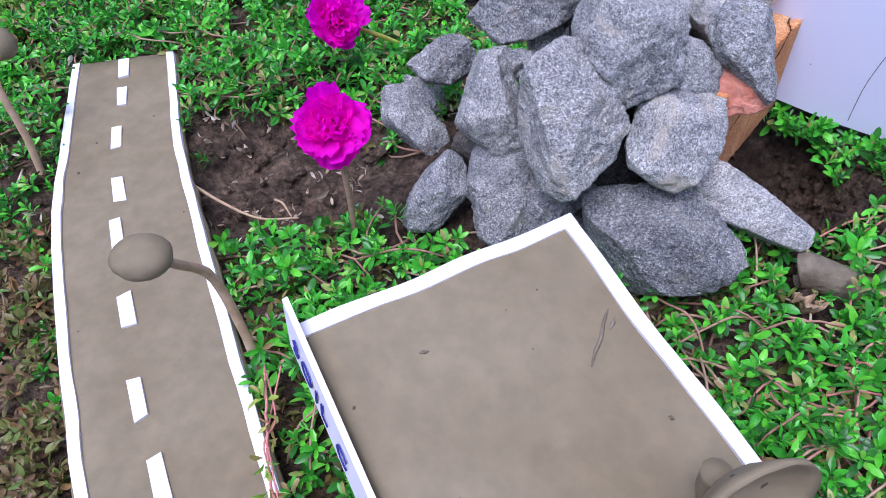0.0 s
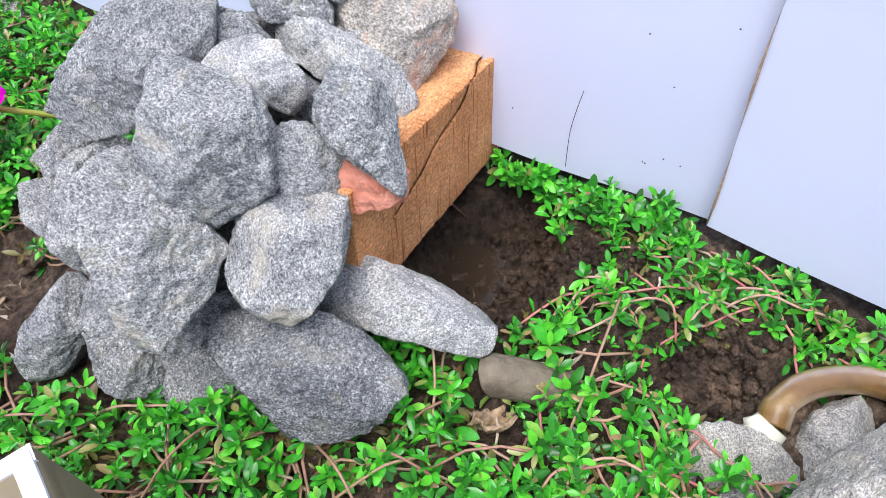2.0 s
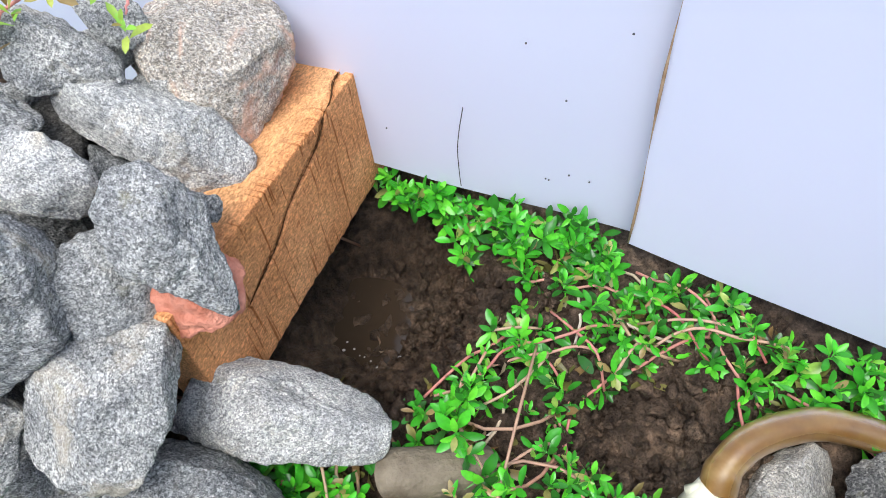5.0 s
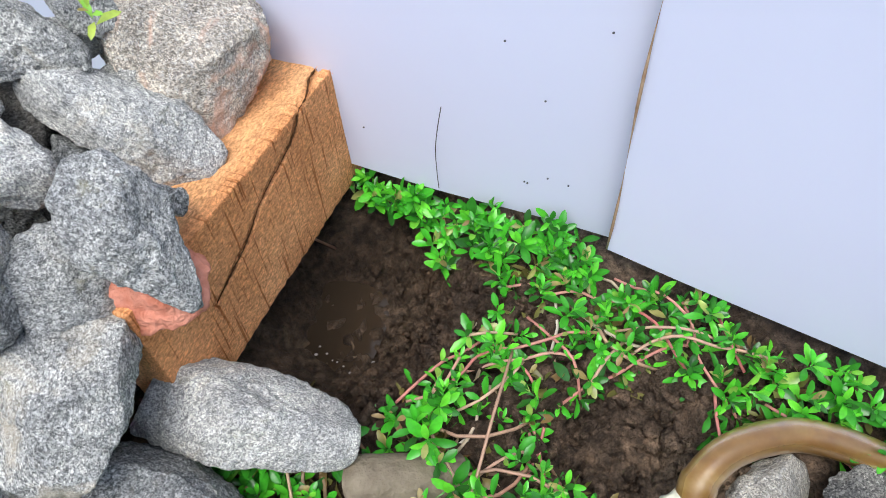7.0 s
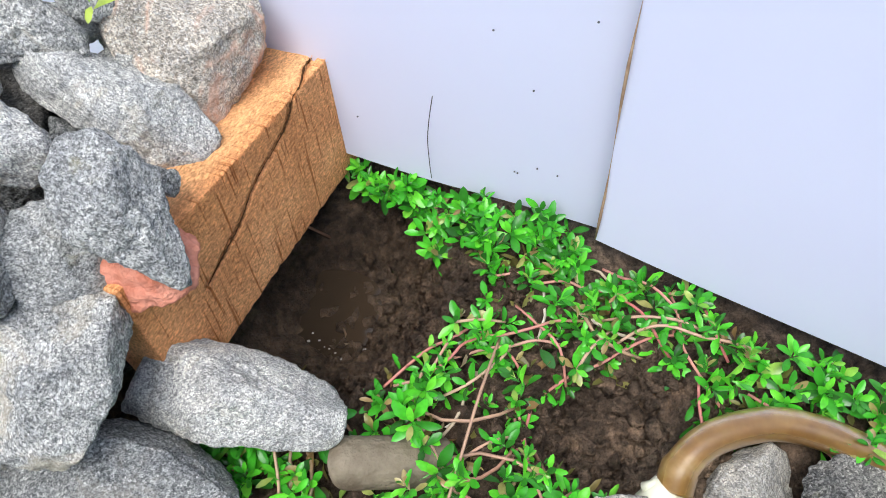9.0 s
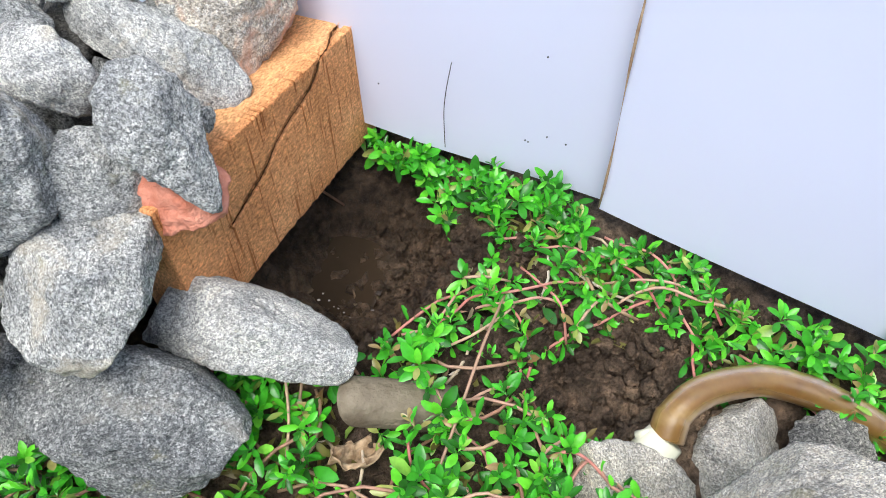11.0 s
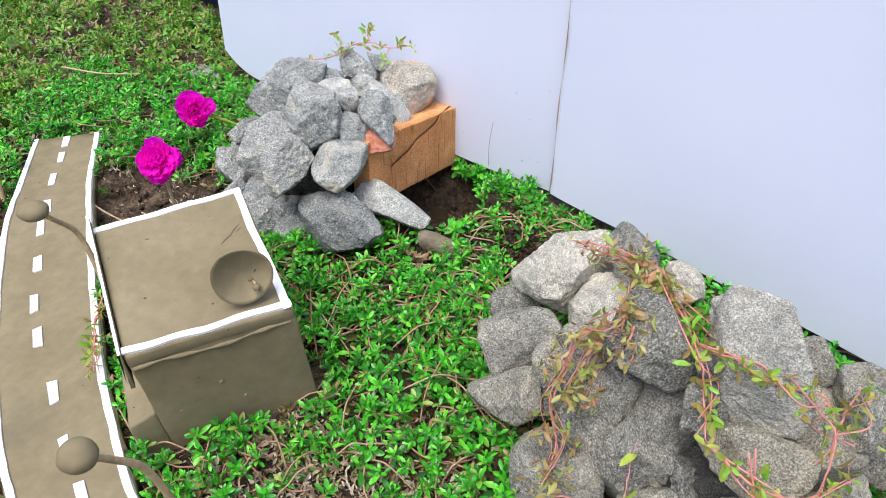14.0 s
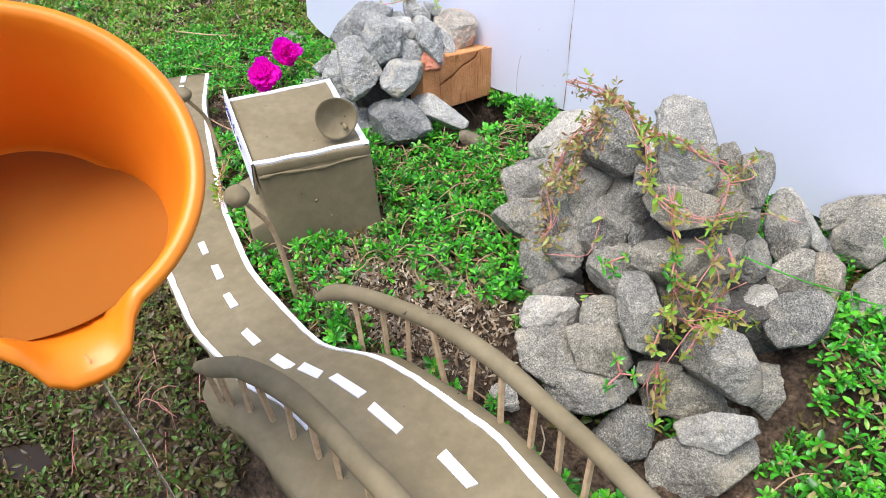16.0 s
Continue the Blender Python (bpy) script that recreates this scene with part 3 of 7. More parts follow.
rock("mid", "back", (0.0820, 0.3421, 0.1100), (0.0248, 0.0302, 0.0228), (46.7, 0.0, 19.9), 1008, ((-153, 0.0242), (-129, 0.0276), (-69, 0.0284), (-8, 0.0241), (16, 0.0248), (43, 0.0254), (63, 0.0264), (156, 0.0249), (180, 0.0248)))
rock("mid", "back", (0.0596, 0.3133, 0.0868), (0.0240, 0.0371, 0.0204), (41.9, 0.0, 28.7), 140, ((-176, 0.0228), (-64, 0.0319), (-42, 0.028), (22, 0.0192), (84, 0.0305), (108, 0.0312), (166, 0.0265)))
rock("mid", "back", (0.1118, 0.3230, 0.0716), (0.0248, 0.0248, 0.0210), (39.1, 0.0, 13.7), 673, ((-180, 0.0248), (-127, 0.0266), (-47, 0.0182), (-27, 0.0188), (-9, 0.0215), (72, 0.0263), (92, 0.0246), (123, 0.0238), (163, 0.0239)))
rock("dark", "back", (0.1143, 0.2887, 0.0318), (0.0393, 0.0303, 0.0182), (30.8, 0.0, 17.1), 866, ((-169, 0.0333), (-146, 0.0238), (-86, 0.0296), (-58, 0.0357), (33, 0.0281), (55, 0.0247), (68, 0.025), (87, 0.029)))
rock("light", "back", (0.1521, 0.3249, 0.0308), (0.0395, 0.0229, 0.0154), (34.4, 0.0, 2.2), 661, ((-104, 0.014), (-39, 0.0416), (58, 0.0126), (72, 0.0146), (147, 0.0328)))
rock("light", "back", (0.1187, 0.4144, 0.0861), (0.0272, 0.0296, 0.0177), (50.7, 0.0, 28.5), 1139, ((-143, 0.0103), (-58, 0.0334), (15, 0.0213), (46, 0.0152), (66, 0.0206), (99, 0.0316), (166, 0.0314)))
rock("mid", "back", (0.1382, 0.3577, 0.1043), (0.0160, 0.0270, 0.0100), (44.2, 0.0, 31.4), 315, ((-177, 0.0147), (-146, 0.0128), (-13, 0.0153), (25, 0.0175), (38, 0.0197), (76, 0.0249), (127, 0.0225), (161, 0.0173)))
rock("light", "back", (0.0890, 0.3837, 0.1063), (0.0182, 0.0187, 0.0136), (52.4, 0.0, 37.4), 1331, ((-175, 0.0166), (-140, 0.0073), (-96, 0.0173), (-33, 0.02), (0, 0.0182), (26, 0.016), (81, 0.0176), (100, 0.0193)))
rock("pink", "back", (0.1369, 0.4523, 0.0800), (0.0296, 0.0328, 0.0236), (48.3, 0.0, 31.1), 1332, ((-152, 0.0219), (-56, 0.0232), (-17, 0.0275), (-4, 0.0288), (22, 0.0309), (70, 0.0288), (100, 0.0332), (118, 0.0346), (172, 0.0306)))
rock("mid", "back", (0.1129, 0.3520, 0.0897), (0.0168, 0.0183, 0.0133), (43.5, 0.0, 40.2), 1102, ((-128, 0.0150), (-113, 0.0153), (-70, 0.0184), (-29, 0.0181), (16, 0.0142), (36, 0.0158), (91, 0.0182), (142, 0.0142), (166, 0.0149)))
rock("mid", "back", (0.0322, 0.3892, 0.1061), (0.0414, 0.0259, 0.0207), (53.5, 0.0, 25.9), 181, ((-144, 0.0391), (-65, 0.0167), (-15, 0.0351), (78, 0.0279), (120, 0.0183)))
rock("dark", "back", (-0.0311, 0.3993, 0.0434), (0.0244, 0.0157, 0.0113), (50.5, 0.0, 36.0), 1236, ((-151, 0.0189), (-111, 0.0147), (-73, 0.0149), (3, 0.0240), (35, 0.0181), (92, 0.0153), (113, 0.0143)))
rock("mid", "back", (-0.0454, 0.3758, -0.0043), (0.0190, 0.0391, 0.0137), (45.7, 0.0, 39.5), 714, ((-150, 0.0078), (-26, 0.0308), (6, 0.0154), (22, 0.0190), (88, 0.0386), (159, 0.0251)))
rock("mid", "back", (0.0128, 0.3379, 0.0626), (0.0202, 0.0377, 0.0146), (45.3, 0.0, 36.2), 175, ((-159, 0.0202), (-145, 0.0206), (-129, 0.0255), (-13, 0.0162), (2, 0.0212), (91, 0.0312), (144, 0.0149)))
rock("mid", "back", (0.0202, 0.3621, 0.0743), (0.0135, 0.0100, 0.0072), (48.1, 0.0, 32.4), 984, ((-90, 0.0100), (-56, 0.0084), (26, 0.0119), (78, 0.0077), (171, 0.0119)))
rock("mid", "back", (-0.0132, 0.3078, 0.0171), (0.0233, 0.0205, 0.0147), (39.7, 0.0, 43.4), 896, ((-114, 0.0227), (-65, 0.0144), (-34, 0.015), (-11, 0.02), (52, 0.026), (114, 0.0126), (137, 0.0136), (176, 0.0222)))
rock("mid", "back", (0.0247, 0.3156, 0.0289), (0.0213, 0.0261, 0.0153), (37.1, 0.0, 35.1), 935, ((-164, 0.0201), (-129, 0.0178), (-104, 0.0225), (-53, 0.0279), (14, 0.0159), (76, 0.0246), (135, 0.0203), (151, 0.0192)))
rock("dark", "back", (0.0667, 0.2950, -0.0016), (0.0313, 0.0413, 0.0187), (30.6, 0.0, 30.2), 754, ((-164, 0.0236), (-145, 0.0260), (-106, 0.0351), (-60, 0.0437), (-13, 0.0347), (29, 0.0187), (85, 0.0386), (173, 0.0339)))
rock("dark", "back", (0.0304, 0.2913, 0.0182), (0.0153, 0.0218, 0.0111), (33.6, 0.0, 39.5), 1149, ((-151, 0.0140), (-113, 0.0155), (-17, 0.0178), (8, 0.0137), (55, 0.0121), (168, 0.0147)))
rock("dark", "back", (0.1405, 0.3800, 0.0890), (0.0079, 0.0062, 0.0037), (-30.4, -9.1, 174.1), 289)
rock("mid", "back", (-0.0482, 0.4012, 0.0065), (0.0149, 0.0207, 0.0106), (48.2, 0.0, 36.6), 1037, ((-174, 0.0147), (-112, 0.0188), (-42, 0.0149), (1, 0.0147), (63, 0.0146), (163, 0.0142)))
rock("mid", "back", (0.0912, 0.4314, 0.1129), (0.0232, 0.0163, 0.0111), (-26.1, -42.5, 144.0), 1127)
rock("mid", "back", (0.107, 0.4481, 0.1128), (0.015, 0.0094, 0.0064), (-43.1, -25.1, 173.8), 1014)
rock("mid", "back", (0.0702, 0.4211, 0.1044), (0.0116, 0.011, 0.0075), (48.5, 3.3, 15.2), 1029)
rock("dark", "back", (0.103, 0.4009, 0.0833), (0.0162, 0.0097, 0.0066), (-7.6, -37.6, 115.0), 135)
rock("mid", "back", (0.0742, 0.4078, 0.1123), (0.016, 0.0104, 0.007), (38.2, 3.3, 8.6), 213)
rock("light", "back", (0.0929, 0.4491, 0.0979), (0.0231, 0.0091, 0.009), (38.2, 3.3, 8.6), 610)
rock("dark", "back", (0.0393, 0.3837, 0.0867), (0.0193, 0.0107, 0.0073), (15.3, -35.5, 77.5), 213)
rock("mid", "front", (0.3327, 0.1284, 0.0772), (0.017, 0.0128, 0.0087), (-11.8, -47.5, 123.9), 213)
rock("mid", "front", (0.3015, 0.1319, 0.0270), (0.0251, 0.0198, 0.0143), (44.0, 0.0, 15.6), 696, ((-135, 0.0148), (-121, 0.0146), (-77, 0.0204), (-2, 0.0250), (96, 0.0173), (108, 0.0152), (133, 0.0202)))
rock("dark", "front", (0.3898, 0.1130, 0.1310), (0.0254, 0.0277, 0.0183), (49.0, 0.0, 4.0), 382, ((-113, 0.0223), (-74, 0.0288), (-46, 0.0310), (8, 0.0225), (32, 0.0177), (72, 0.0243), (162, 0.0222)))
rock("mid", "front", (0.3723, 0.1005, 0.0877), (0.0185, 0.0271, 0.0134), (44.2, 0.0, 7.8), 958, ((-174, 0.0178), (-132, 0.0235), (-55, 0.0194), (-23, 0.0137), (50, 0.0218), (66, 0.0224), (129, 0.0246)))
rock("light", "front", (0.4440, 0.1007, 0.1401), (0.0260, 0.0355, 0.0187), (50.0, -0.0, -3.9), 608, ((-177, 0.0249), (-155, 0.0223), (-80, 0.0356), (10, 0.0228), (26, 0.0211), (79, 0.0325), (165, 0.0299)))
rock("tan", "front", (0.4434, 0.0613, 0.1083), (0.0310, 0.0175, 0.0126), (43.7, -0.0, -5.6), 958, ((-139, 0.0192), (-118, 0.0161), (-70, 0.0167), (-38, 0.0257), (8, 0.0304), (66, 0.0217), (84, 0.0165), (115, 0.0193)))
rock("mid", "front", (0.4969, 0.1013, 0.1169), (0.0133, 0.0237, 0.0095), (47.4, -0.0, -11.8), 161, ((-160, 0.0085), (-68, 0.0223), (-4, 0.0126), (22, 0.0155), (72, 0.0222), (121, 0.0208)))
rock("mid", "front", (0.5360, 0.1373, 0.0505), (0.0203, 0.0331, 0.0146), (46.2, -0.0, -15.7), 614, ((-173, 0.0181), (-147, 0.0181), (-124, 0.0236), (-48, 0.0291), (-12, 0.0209), (34, 0.0155), (72, 0.0265), (166, 0.0235)))
rock("light", "front", (0.5481, 0.1514, 0.0498), (0.0271, 0.0232, 0.0166), (47.1, -0.0, -18.1), 1029, ((-137, 0.0056), (-121, 0.0093), (-47, 0.0310), (41, 0.0091), (57, 0.0112), (90, 0.0232)))
rock("mid", "front", (0.5051, 0.0864, 0.0528), (0.0170, 0.0209, 0.0122), (42.1, -0.0, -15.0), 654, ((-179, 0.0167), (-136, 0.0205), (-99, 0.0197), (-44, 0.0184), (-13, 0.0163), (30, 0.0155), (67, 0.0177), (119, 0.0201)))
rock("mid", "front", (0.3915, 0.0789, 0.0756), (0.0222, 0.0283, 0.0160), (42.2, 0.0, 4.2), 1055, ((-170, 0.0244), (-78, 0.0238), (-32, 0.0233), (3, 0.0227), (106, 0.0220), (121, 0.0167), (137, 0.0151), (168, 0.0184)))
rock("mid", "front", (0.4034, 0.0448, 0.0521), (0.0217, 0.0222, 0.0156), (37.8, 0.0, 3.6), 235, ((-129, 0.0137), (-36, 0.0189), (13, 0.0207), (28, 0.0216), (88, 0.0223), (103, 0.0198), (133, 0.0208), (172, 0.0216)))
rock("mid", "front", (0.3586, 0.0655, 0.0476), (0.0173, 0.0199, 0.0124), (38.8, 0.0, 10.2), 1107, ((-140, 0.0135), (-98, 0.0186), (-40, 0.0194), (-6, 0.0168), (24, 0.0172), (111, 0.0151), (137, 0.0153), (163, 0.0165)))
rock("dark", "front", (0.3295, 0.0742, -0.0208), (0.0216, 0.0261, 0.0155), (37.5, 0.0, 13.5), 289, ((-166, 0.0222), (-114, 0.0279), (-47, 0.0124), (-9, 0.0185), (37, 0.0274), (102, 0.0227), (142, 0.0204), (163, 0.0194)))
rock("light", "front", (0.3590, 0.0091, 0.0265), (0.0248, 0.0141, 0.0102), (33.0, 0.0, 13.0), 1083, ((-145, 0.0242), (-85, 0.0130), (-68, 0.0152), (-10, 0.0234), (38, 0.0234), (89, 0.0140), (106, 0.0162), (163, 0.0218)))
rock("mid", "front", (0.3993, 0.0134, 0.0312), (0.0161, 0.0181, 0.0115), (33.4, 0.0, 4.9), 33, ((-116, 0.0188), (-76, 0.0161), (-36, 0.0157), (4, 0.0156), (47, 0.0178), (105, 0.0156), (151, 0.0156), (179, 0.0157)))
rock("mid", "front", (0.3607, -0.0152, 0.0054), (0.0243, 0.0249, 0.0174), (41.5, 0.0, 13.7), 670, ((-163, 0.0182), (-120, 0.0178), (-45, 0.0231), (3, 0.0238), (86, 0.0243), (116, 0.0258)))
rock("tan", "front", (0.4021, -0.0091, 0.0166), (0.0259, 0.0229, 0.0164), (41.7, 0.0, 6.4), 1384, ((-160, 0.0192), (-94, 0.0214), (-17, 0.0276), (21, 0.0206), (56, 0.0210), (105, 0.0210)))
rock("mid", "front", (0.4284, 0.0031, 0.0517), (0.0185, 0.0320, 0.0134), (45.2, 0.0, 2.8), 1198, ((-168, 0.0158), (-154, 0.0172), (-102, 0.0286), (-21, 0.0225), (11, 0.0153), (31, 0.0171), (109, 0.0300), (164, 0.0207)))
rock("tan", "front", (0.4568, 0.0432, 0.0735), (0.0458, 0.0212, 0.0207), (51.7, 4.1, 18.9), 858)
rock("mid", "front", (0.4926, -0.0119, 0.0273), (0.0319, 0.0254, 0.0183), (42.1, -0.0, -6.7), 1279, ((-159, 0.0277), (-111, 0.0173), (-90, 0.0255), (16, 0.0237), (36, 0.0215), (85, 0.0246), (112, 0.0269), (157, 0.0315)))
rock("dark", "front", (0.5443, 0.0464, 0.0307), (0.0213, 0.0271, 0.0153), (36.7, -0.0, -23.3), 747, ((-165, 0.0207), (-109, 0.0265), (-53, 0.0204), (-20, 0.0199), (6, 0.0213), (77, 0.0273), (126, 0.0202), (153, 0.0187)))
rock("mid", "front", (0.5382, 0.0869, 0.0375), (0.0161, 0.0255, 0.0116), (42.1, -0.0, -19.5), 139, ((-153, 0.0164), (-120, 0.0206), (-40, 0.0188), (1, 0.0158), (22, 0.0187), (93, 0.0250), (149, 0.0129)))
rock("pink", "front", (0.5716, 0.1195, 0.0186), (0.0160, 0.0209, 0.0115), (43.1, -0.0, -22.9), 534, ((-151, 0.0089), (-113, 0.0140), (-10, 0.0166), (18, 0.0135), (54, 0.0171), (117, 0.0184)))
rock("light", "front", (0.5127, 0.0536, 0.0288), (0.0156, 0.0227, 0.0113), (37.7, -0.0, -17.0), 547, ((-167, 0.0135), (-141, 0.0139), (-110, 0.0186), (-20, 0.0153), (6, 0.0154), (44, 0.0199), (105, 0.0205), (136, 0.0171)))
rock("mid", "front", (0.4001, -0.0299, -0.0099), (0.0385, 0.0203, 0.0147), (38.4, 0.0, 8.3), 1025, ((-143, 0.0290), (-98, 0.0202), (-67, 0.0184), (-41, 0.0243), (59, 0.0263), (91, 0.0200), (130, 0.0266)))
rock("tan", "front", (0.4713, -0.0077, -0.0210), (0.0345, 0.0204, 0.0148), (39.3, -0.0, -3.3), 1199, ((-153, 0.0327), (-82, 0.0168), (-50, 0.0232), (39, 0.0261), (80, 0.0185), (134, 0.0210)))
rock("light", "front", (0.4941, -0.0360, -0.0184), (0.0301, 0.0179, 0.0129), (37.6, -0.0, -7.6), 562, ((-139, 0.0269), (-87, 0.0168), (-41, 0.0181), (17, 0.0309), (105, 0.0102), (127, 0.0132)))
rock("mid", "front", (0.4895, -0.0469, -0.0537), (0.0391, 0.0344, 0.0248), (34.9, -0.0, -6.8), 781, ((-154, 0.0402), (-102, 0.0346), (-50, 0.0232), (-33, 0.0244), (9, 0.0411), (106, 0.0230), (150, 0.0280)))
rock("dark", "front", (0.4307, -0.0416, -0.0390), (0.0246, 0.0220, 0.0159), (35.9, 0.0, 3.5), 1249, ((-149, 0.0224), (-103, 0.0215), (-71, 0.0210), (-13, 0.0221), (34, 0.0250), (90, 0.0220), (141, 0.0174)))
rock("mid", "front", (0.5269, 0.0152, -0.0215), (0.0196, 0.0225, 0.0141), (41.7, -0.0, -11.8), 1248, ((-153, 0.0094), (-114, 0.0158), (-20, 0.0183), (27, 0.0175), (100, 0.0208)))
rock("mid", "front", (0.5842, 0.1855, 0.0409), (0.024, 0.0142, 0.0103), (47.1, -24.9, 43.4), 751)
rock("mid", "front", (0.6065, 0.1746, 0.0332), (0.0278, 0.0337, 0.0200), (55.5, -0.0, -16.0), 1109, ((-177, 0.0267), (-144, 0.0319), (-87, 0.0328), (-28, 0.0253), (32, 0.0229), (110, 0.0295)))
rock("mid", "front", (0.6188, 0.1125, 0.0065), (0.0243, 0.0328, 0.0175), (50.8, -0.0, -19.3), 1111, ((-118, 0.0295), (-64, 0.0290), (14, 0.0186), (55, 0.0222), (150, 0.0237), (180, 0.0242)))
rock("dark", "front", (0.5713, 0.1519, 0.027), (0.017, 0.0082, 0.0077), (-34.2, -41.7, 157.8), 1218)
rock("light", "front", (0.3362, -0.0479, -0.0198), (0.0132, 0.0107, 0.0073), (-20.7, -48.7, 138.9), 95)
rock("tan", "front", (0.4491, -0.0052, -0.0001), (0.0208, 0.0107, 0.0073), (51.8, -1.8, 23.5), 1332)
rock("mid", "front", (0.4392, -0.0572, -0.0682), (0.0232, 0.0141, 0.0096), (-2.9, -51.8, 115.8), 1360)
rock("dark", "front", (0.4231, 0.0655, 0.0678), (0.0231, 0.0116, 0.0079), (-34.2, -41.7, 157.8), 1218)
rock("light", "front", (0.4396, 0.1169, 0.1468), (0.0289, 0.0162, 0.0117), (-34.2, -41.7, 157.8), 135)
rock("tan", "front", (0.4707, 0.039, 0.0324), (0.0303, 0.0259, 0.0185), (51.8, -1.8, 23.5), 603)
rock("dark", "front", (0.4213, 0.0852, 0.1159), (0.0183, 0.0137, 0.0093), (51.8, -1.8, 23.5), 970)
rock("dark", "front", (0.4389, 0.0157, -0.0652), (0.0287, 0.0134, 0.0133), (-2.9, -51.8, 115.8), 95)
rock("mid", "front", (0.5142, 0.0056, -0.0524), (0.0188, 0.0126, 0.0086), (-50.1, -15.8, -170.7), 127)
rock("light", "front", (0.3004, 0.2779, -0.0063), (0.0259, 0.0175, 0.0123), (-30.4, -9.1, 174.1), 874)
rock("light", "front", (0.3439, 0.2852, -0.0076), (0.0282, 0.0212, 0.0149), (10.6, -30.0, 78.8), 505)
rock("dark", "front", (0.3719, 0.2915, 0.0041), (0.0176, 0.0147, 0.0098), (-30.4, -9.1, 174.1), 178)
rock("light", "front", (0.3281, 0.2392, 0.0598), (0.0327, 0.0345, 0.0203), (31.7, -0.0, -15.1), 323, ((-113, 0.0353), (-99, 0.034), (-74, 0.0333), (-24, 0.0239), (21, 0.0383), (92, 0.0338), (116, 0.0246), (141, 0.0203)))
rock("dark", "front", (0.3789, 0.2322, 0.0884), (0.0239, 0.0170, 0.0102), (36.3, -0.0, -30.6), 485, ((-162, 0.022), (-95, 0.0161), (-66, 0.0194), (15, 0.0203), (32, 0.0165), (69, 0.0122), (94, 0.0178), (168, 0.0238)))
rock("light", "front", (0.3735, 0.2032, 0.0515), (0.0355, 0.0279, 0.0168), (30.2, -0.0, -30.7), 1314, ((-95, 0.0294), (-60, 0.0157), (-46, 0.0185), (52, 0.0377), (94, 0.0266), (123, 0.0323), (177, 0.0339)))
rock("dark", "front", (0.2990, 0.2359, 0.0124), (0.0304, 0.0205, 0.0147), (25.8, 0.0, 2.1), 914, ((-163, 0.0293), (-117, 0.0229), (-92, 0.0199), (-67, 0.0264), (47, 0.0095), (123, 0.0215), (145, 0.0245)))
rock("mid", "front", (0.3057, 0.1695, 0.0446), (0.0293, 0.0240, 0.0173), (48.4, 0.0, 15.0), 583, ((-160, 0.0245), (-84, 0.0219), (-37, 0.0207), (-10, 0.0251), (85, 0.0250), (103, 0.0208), (133, 0.0278)))
rock("mid", "front", (0.3595, 0.0510, 0.0114), (0.0242, 0.0139, 0.0100), (35.8, 0.0, 13.1), 304, ((-99, 0.0137), (-79, 0.0136), (25, 0.0180), (57, 0.0141), (113, 0.0110), (170, 0.0220)))
rock("mid", "front", (0.4773, 0.1266, 0.1185), (0.0124, 0.0148, 0.0090), (48.8, -0.0, -9.3), 303, ((-150, 0.0070), (-59, 0.0129), (16, 0.0099), (42, 0.0106), (119, 0.0125)))
rock("mid", "front", (0.3558, 0.1771, 0.0451), (0.0287, 0.0157, 0.0112), (-42.7, -7.1, -176.4), 815)
rock("light", "front", (0.4159, 0.2283, 0.0699), (0.0188, 0.0141, 0.0101), (37.2, -0.0, -43.7), 677, ((-143, 0.0125), (-89, 0.0140), (-31, 0.0161), (42, 0.0141), (70, 0.0113), (126, 0.0143)))
rock("light", "front", (0.4598, 0.2147, 0.0558), (0.0245, 0.0175, 0.0125), (43.1, 2.0, 9.1), 53)
# hidden hearts of the two heaps; the near-black ones paint in shade between stones
rock("gap_shade", "back", (0.070, 0.354, 0.036), (0.046, 0.038, 0.036), (10, 5, 40), 12)
rock("gap_shade", "back", (0.104, 0.405, 0.052), (0.038, 0.030, 0.032), (10, 5, 140), 31)
rock("gap_shade", "back", (0.026, 0.352, 0.012), (0.035, 0.035, 0.030), (0, 15, 70), 77)
rock("mid", "back", (0.060, 0.395, 0.060), (0.040, 0.030, 0.030), (0, 15, 20), 78)
rock("mid", "back", (0.055, 0.312, 0.004), (0.034, 0.024, 0.026), (0, 0, 10), 80)
rock("mid", "back", (0.110, 0.440, 0.072), (0.034, 0.026, 0.026), (5, 10, 30), 84)
rock("gap_shade", "back", (0.073, 0.424, 0.080), (0.030, 0.024, 0.022), (0, 10, 100), 85)
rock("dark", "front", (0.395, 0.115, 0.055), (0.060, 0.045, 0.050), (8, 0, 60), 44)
rock("gap_shade", "front", (0.455, 0.085, 0.050), (0.055, 0.045, 0.050), (0, 10, 20), 61)
rock("gap_shade", "front", (0.420, 0.045, 0.000), (0.060, 0.035, 0.040), (0, 0, 10), 90)
rock("gap_shade", "front", (0.505, 0.055, 0.010), (0.045, 0.030, 0.030), (0, 0, 40), 92)
rock("gap_shade", "front", (0.470, 0.025, -0.034), (0.048, 0.026, 0.038), (0, 0, 0), 93)
rock("tan", "front", (0.470, 0.098, 0.085), (0.040, 0.030, 0.030), (10, 0, 30), 97)
rock("mid", "front", (0.348, 0.085, 0.010), (0.034, 0.030, 0.032), (0, 10, 60), 98)
rock("tan", "front", (0.365, 0.020, -0.020), (0.034, 0.026, 0.030), (0, 10, 20), 99)
rock("dark", "front", (0.345, 0.165, 0.015), (0.036, 0.038, 0.032), (0, 0, 40), 95)
rock("gap_shade", "front", (0.360, 0.040, -0.010), (0.035, 0.035, 0.035), (0, 0, 40), 96)


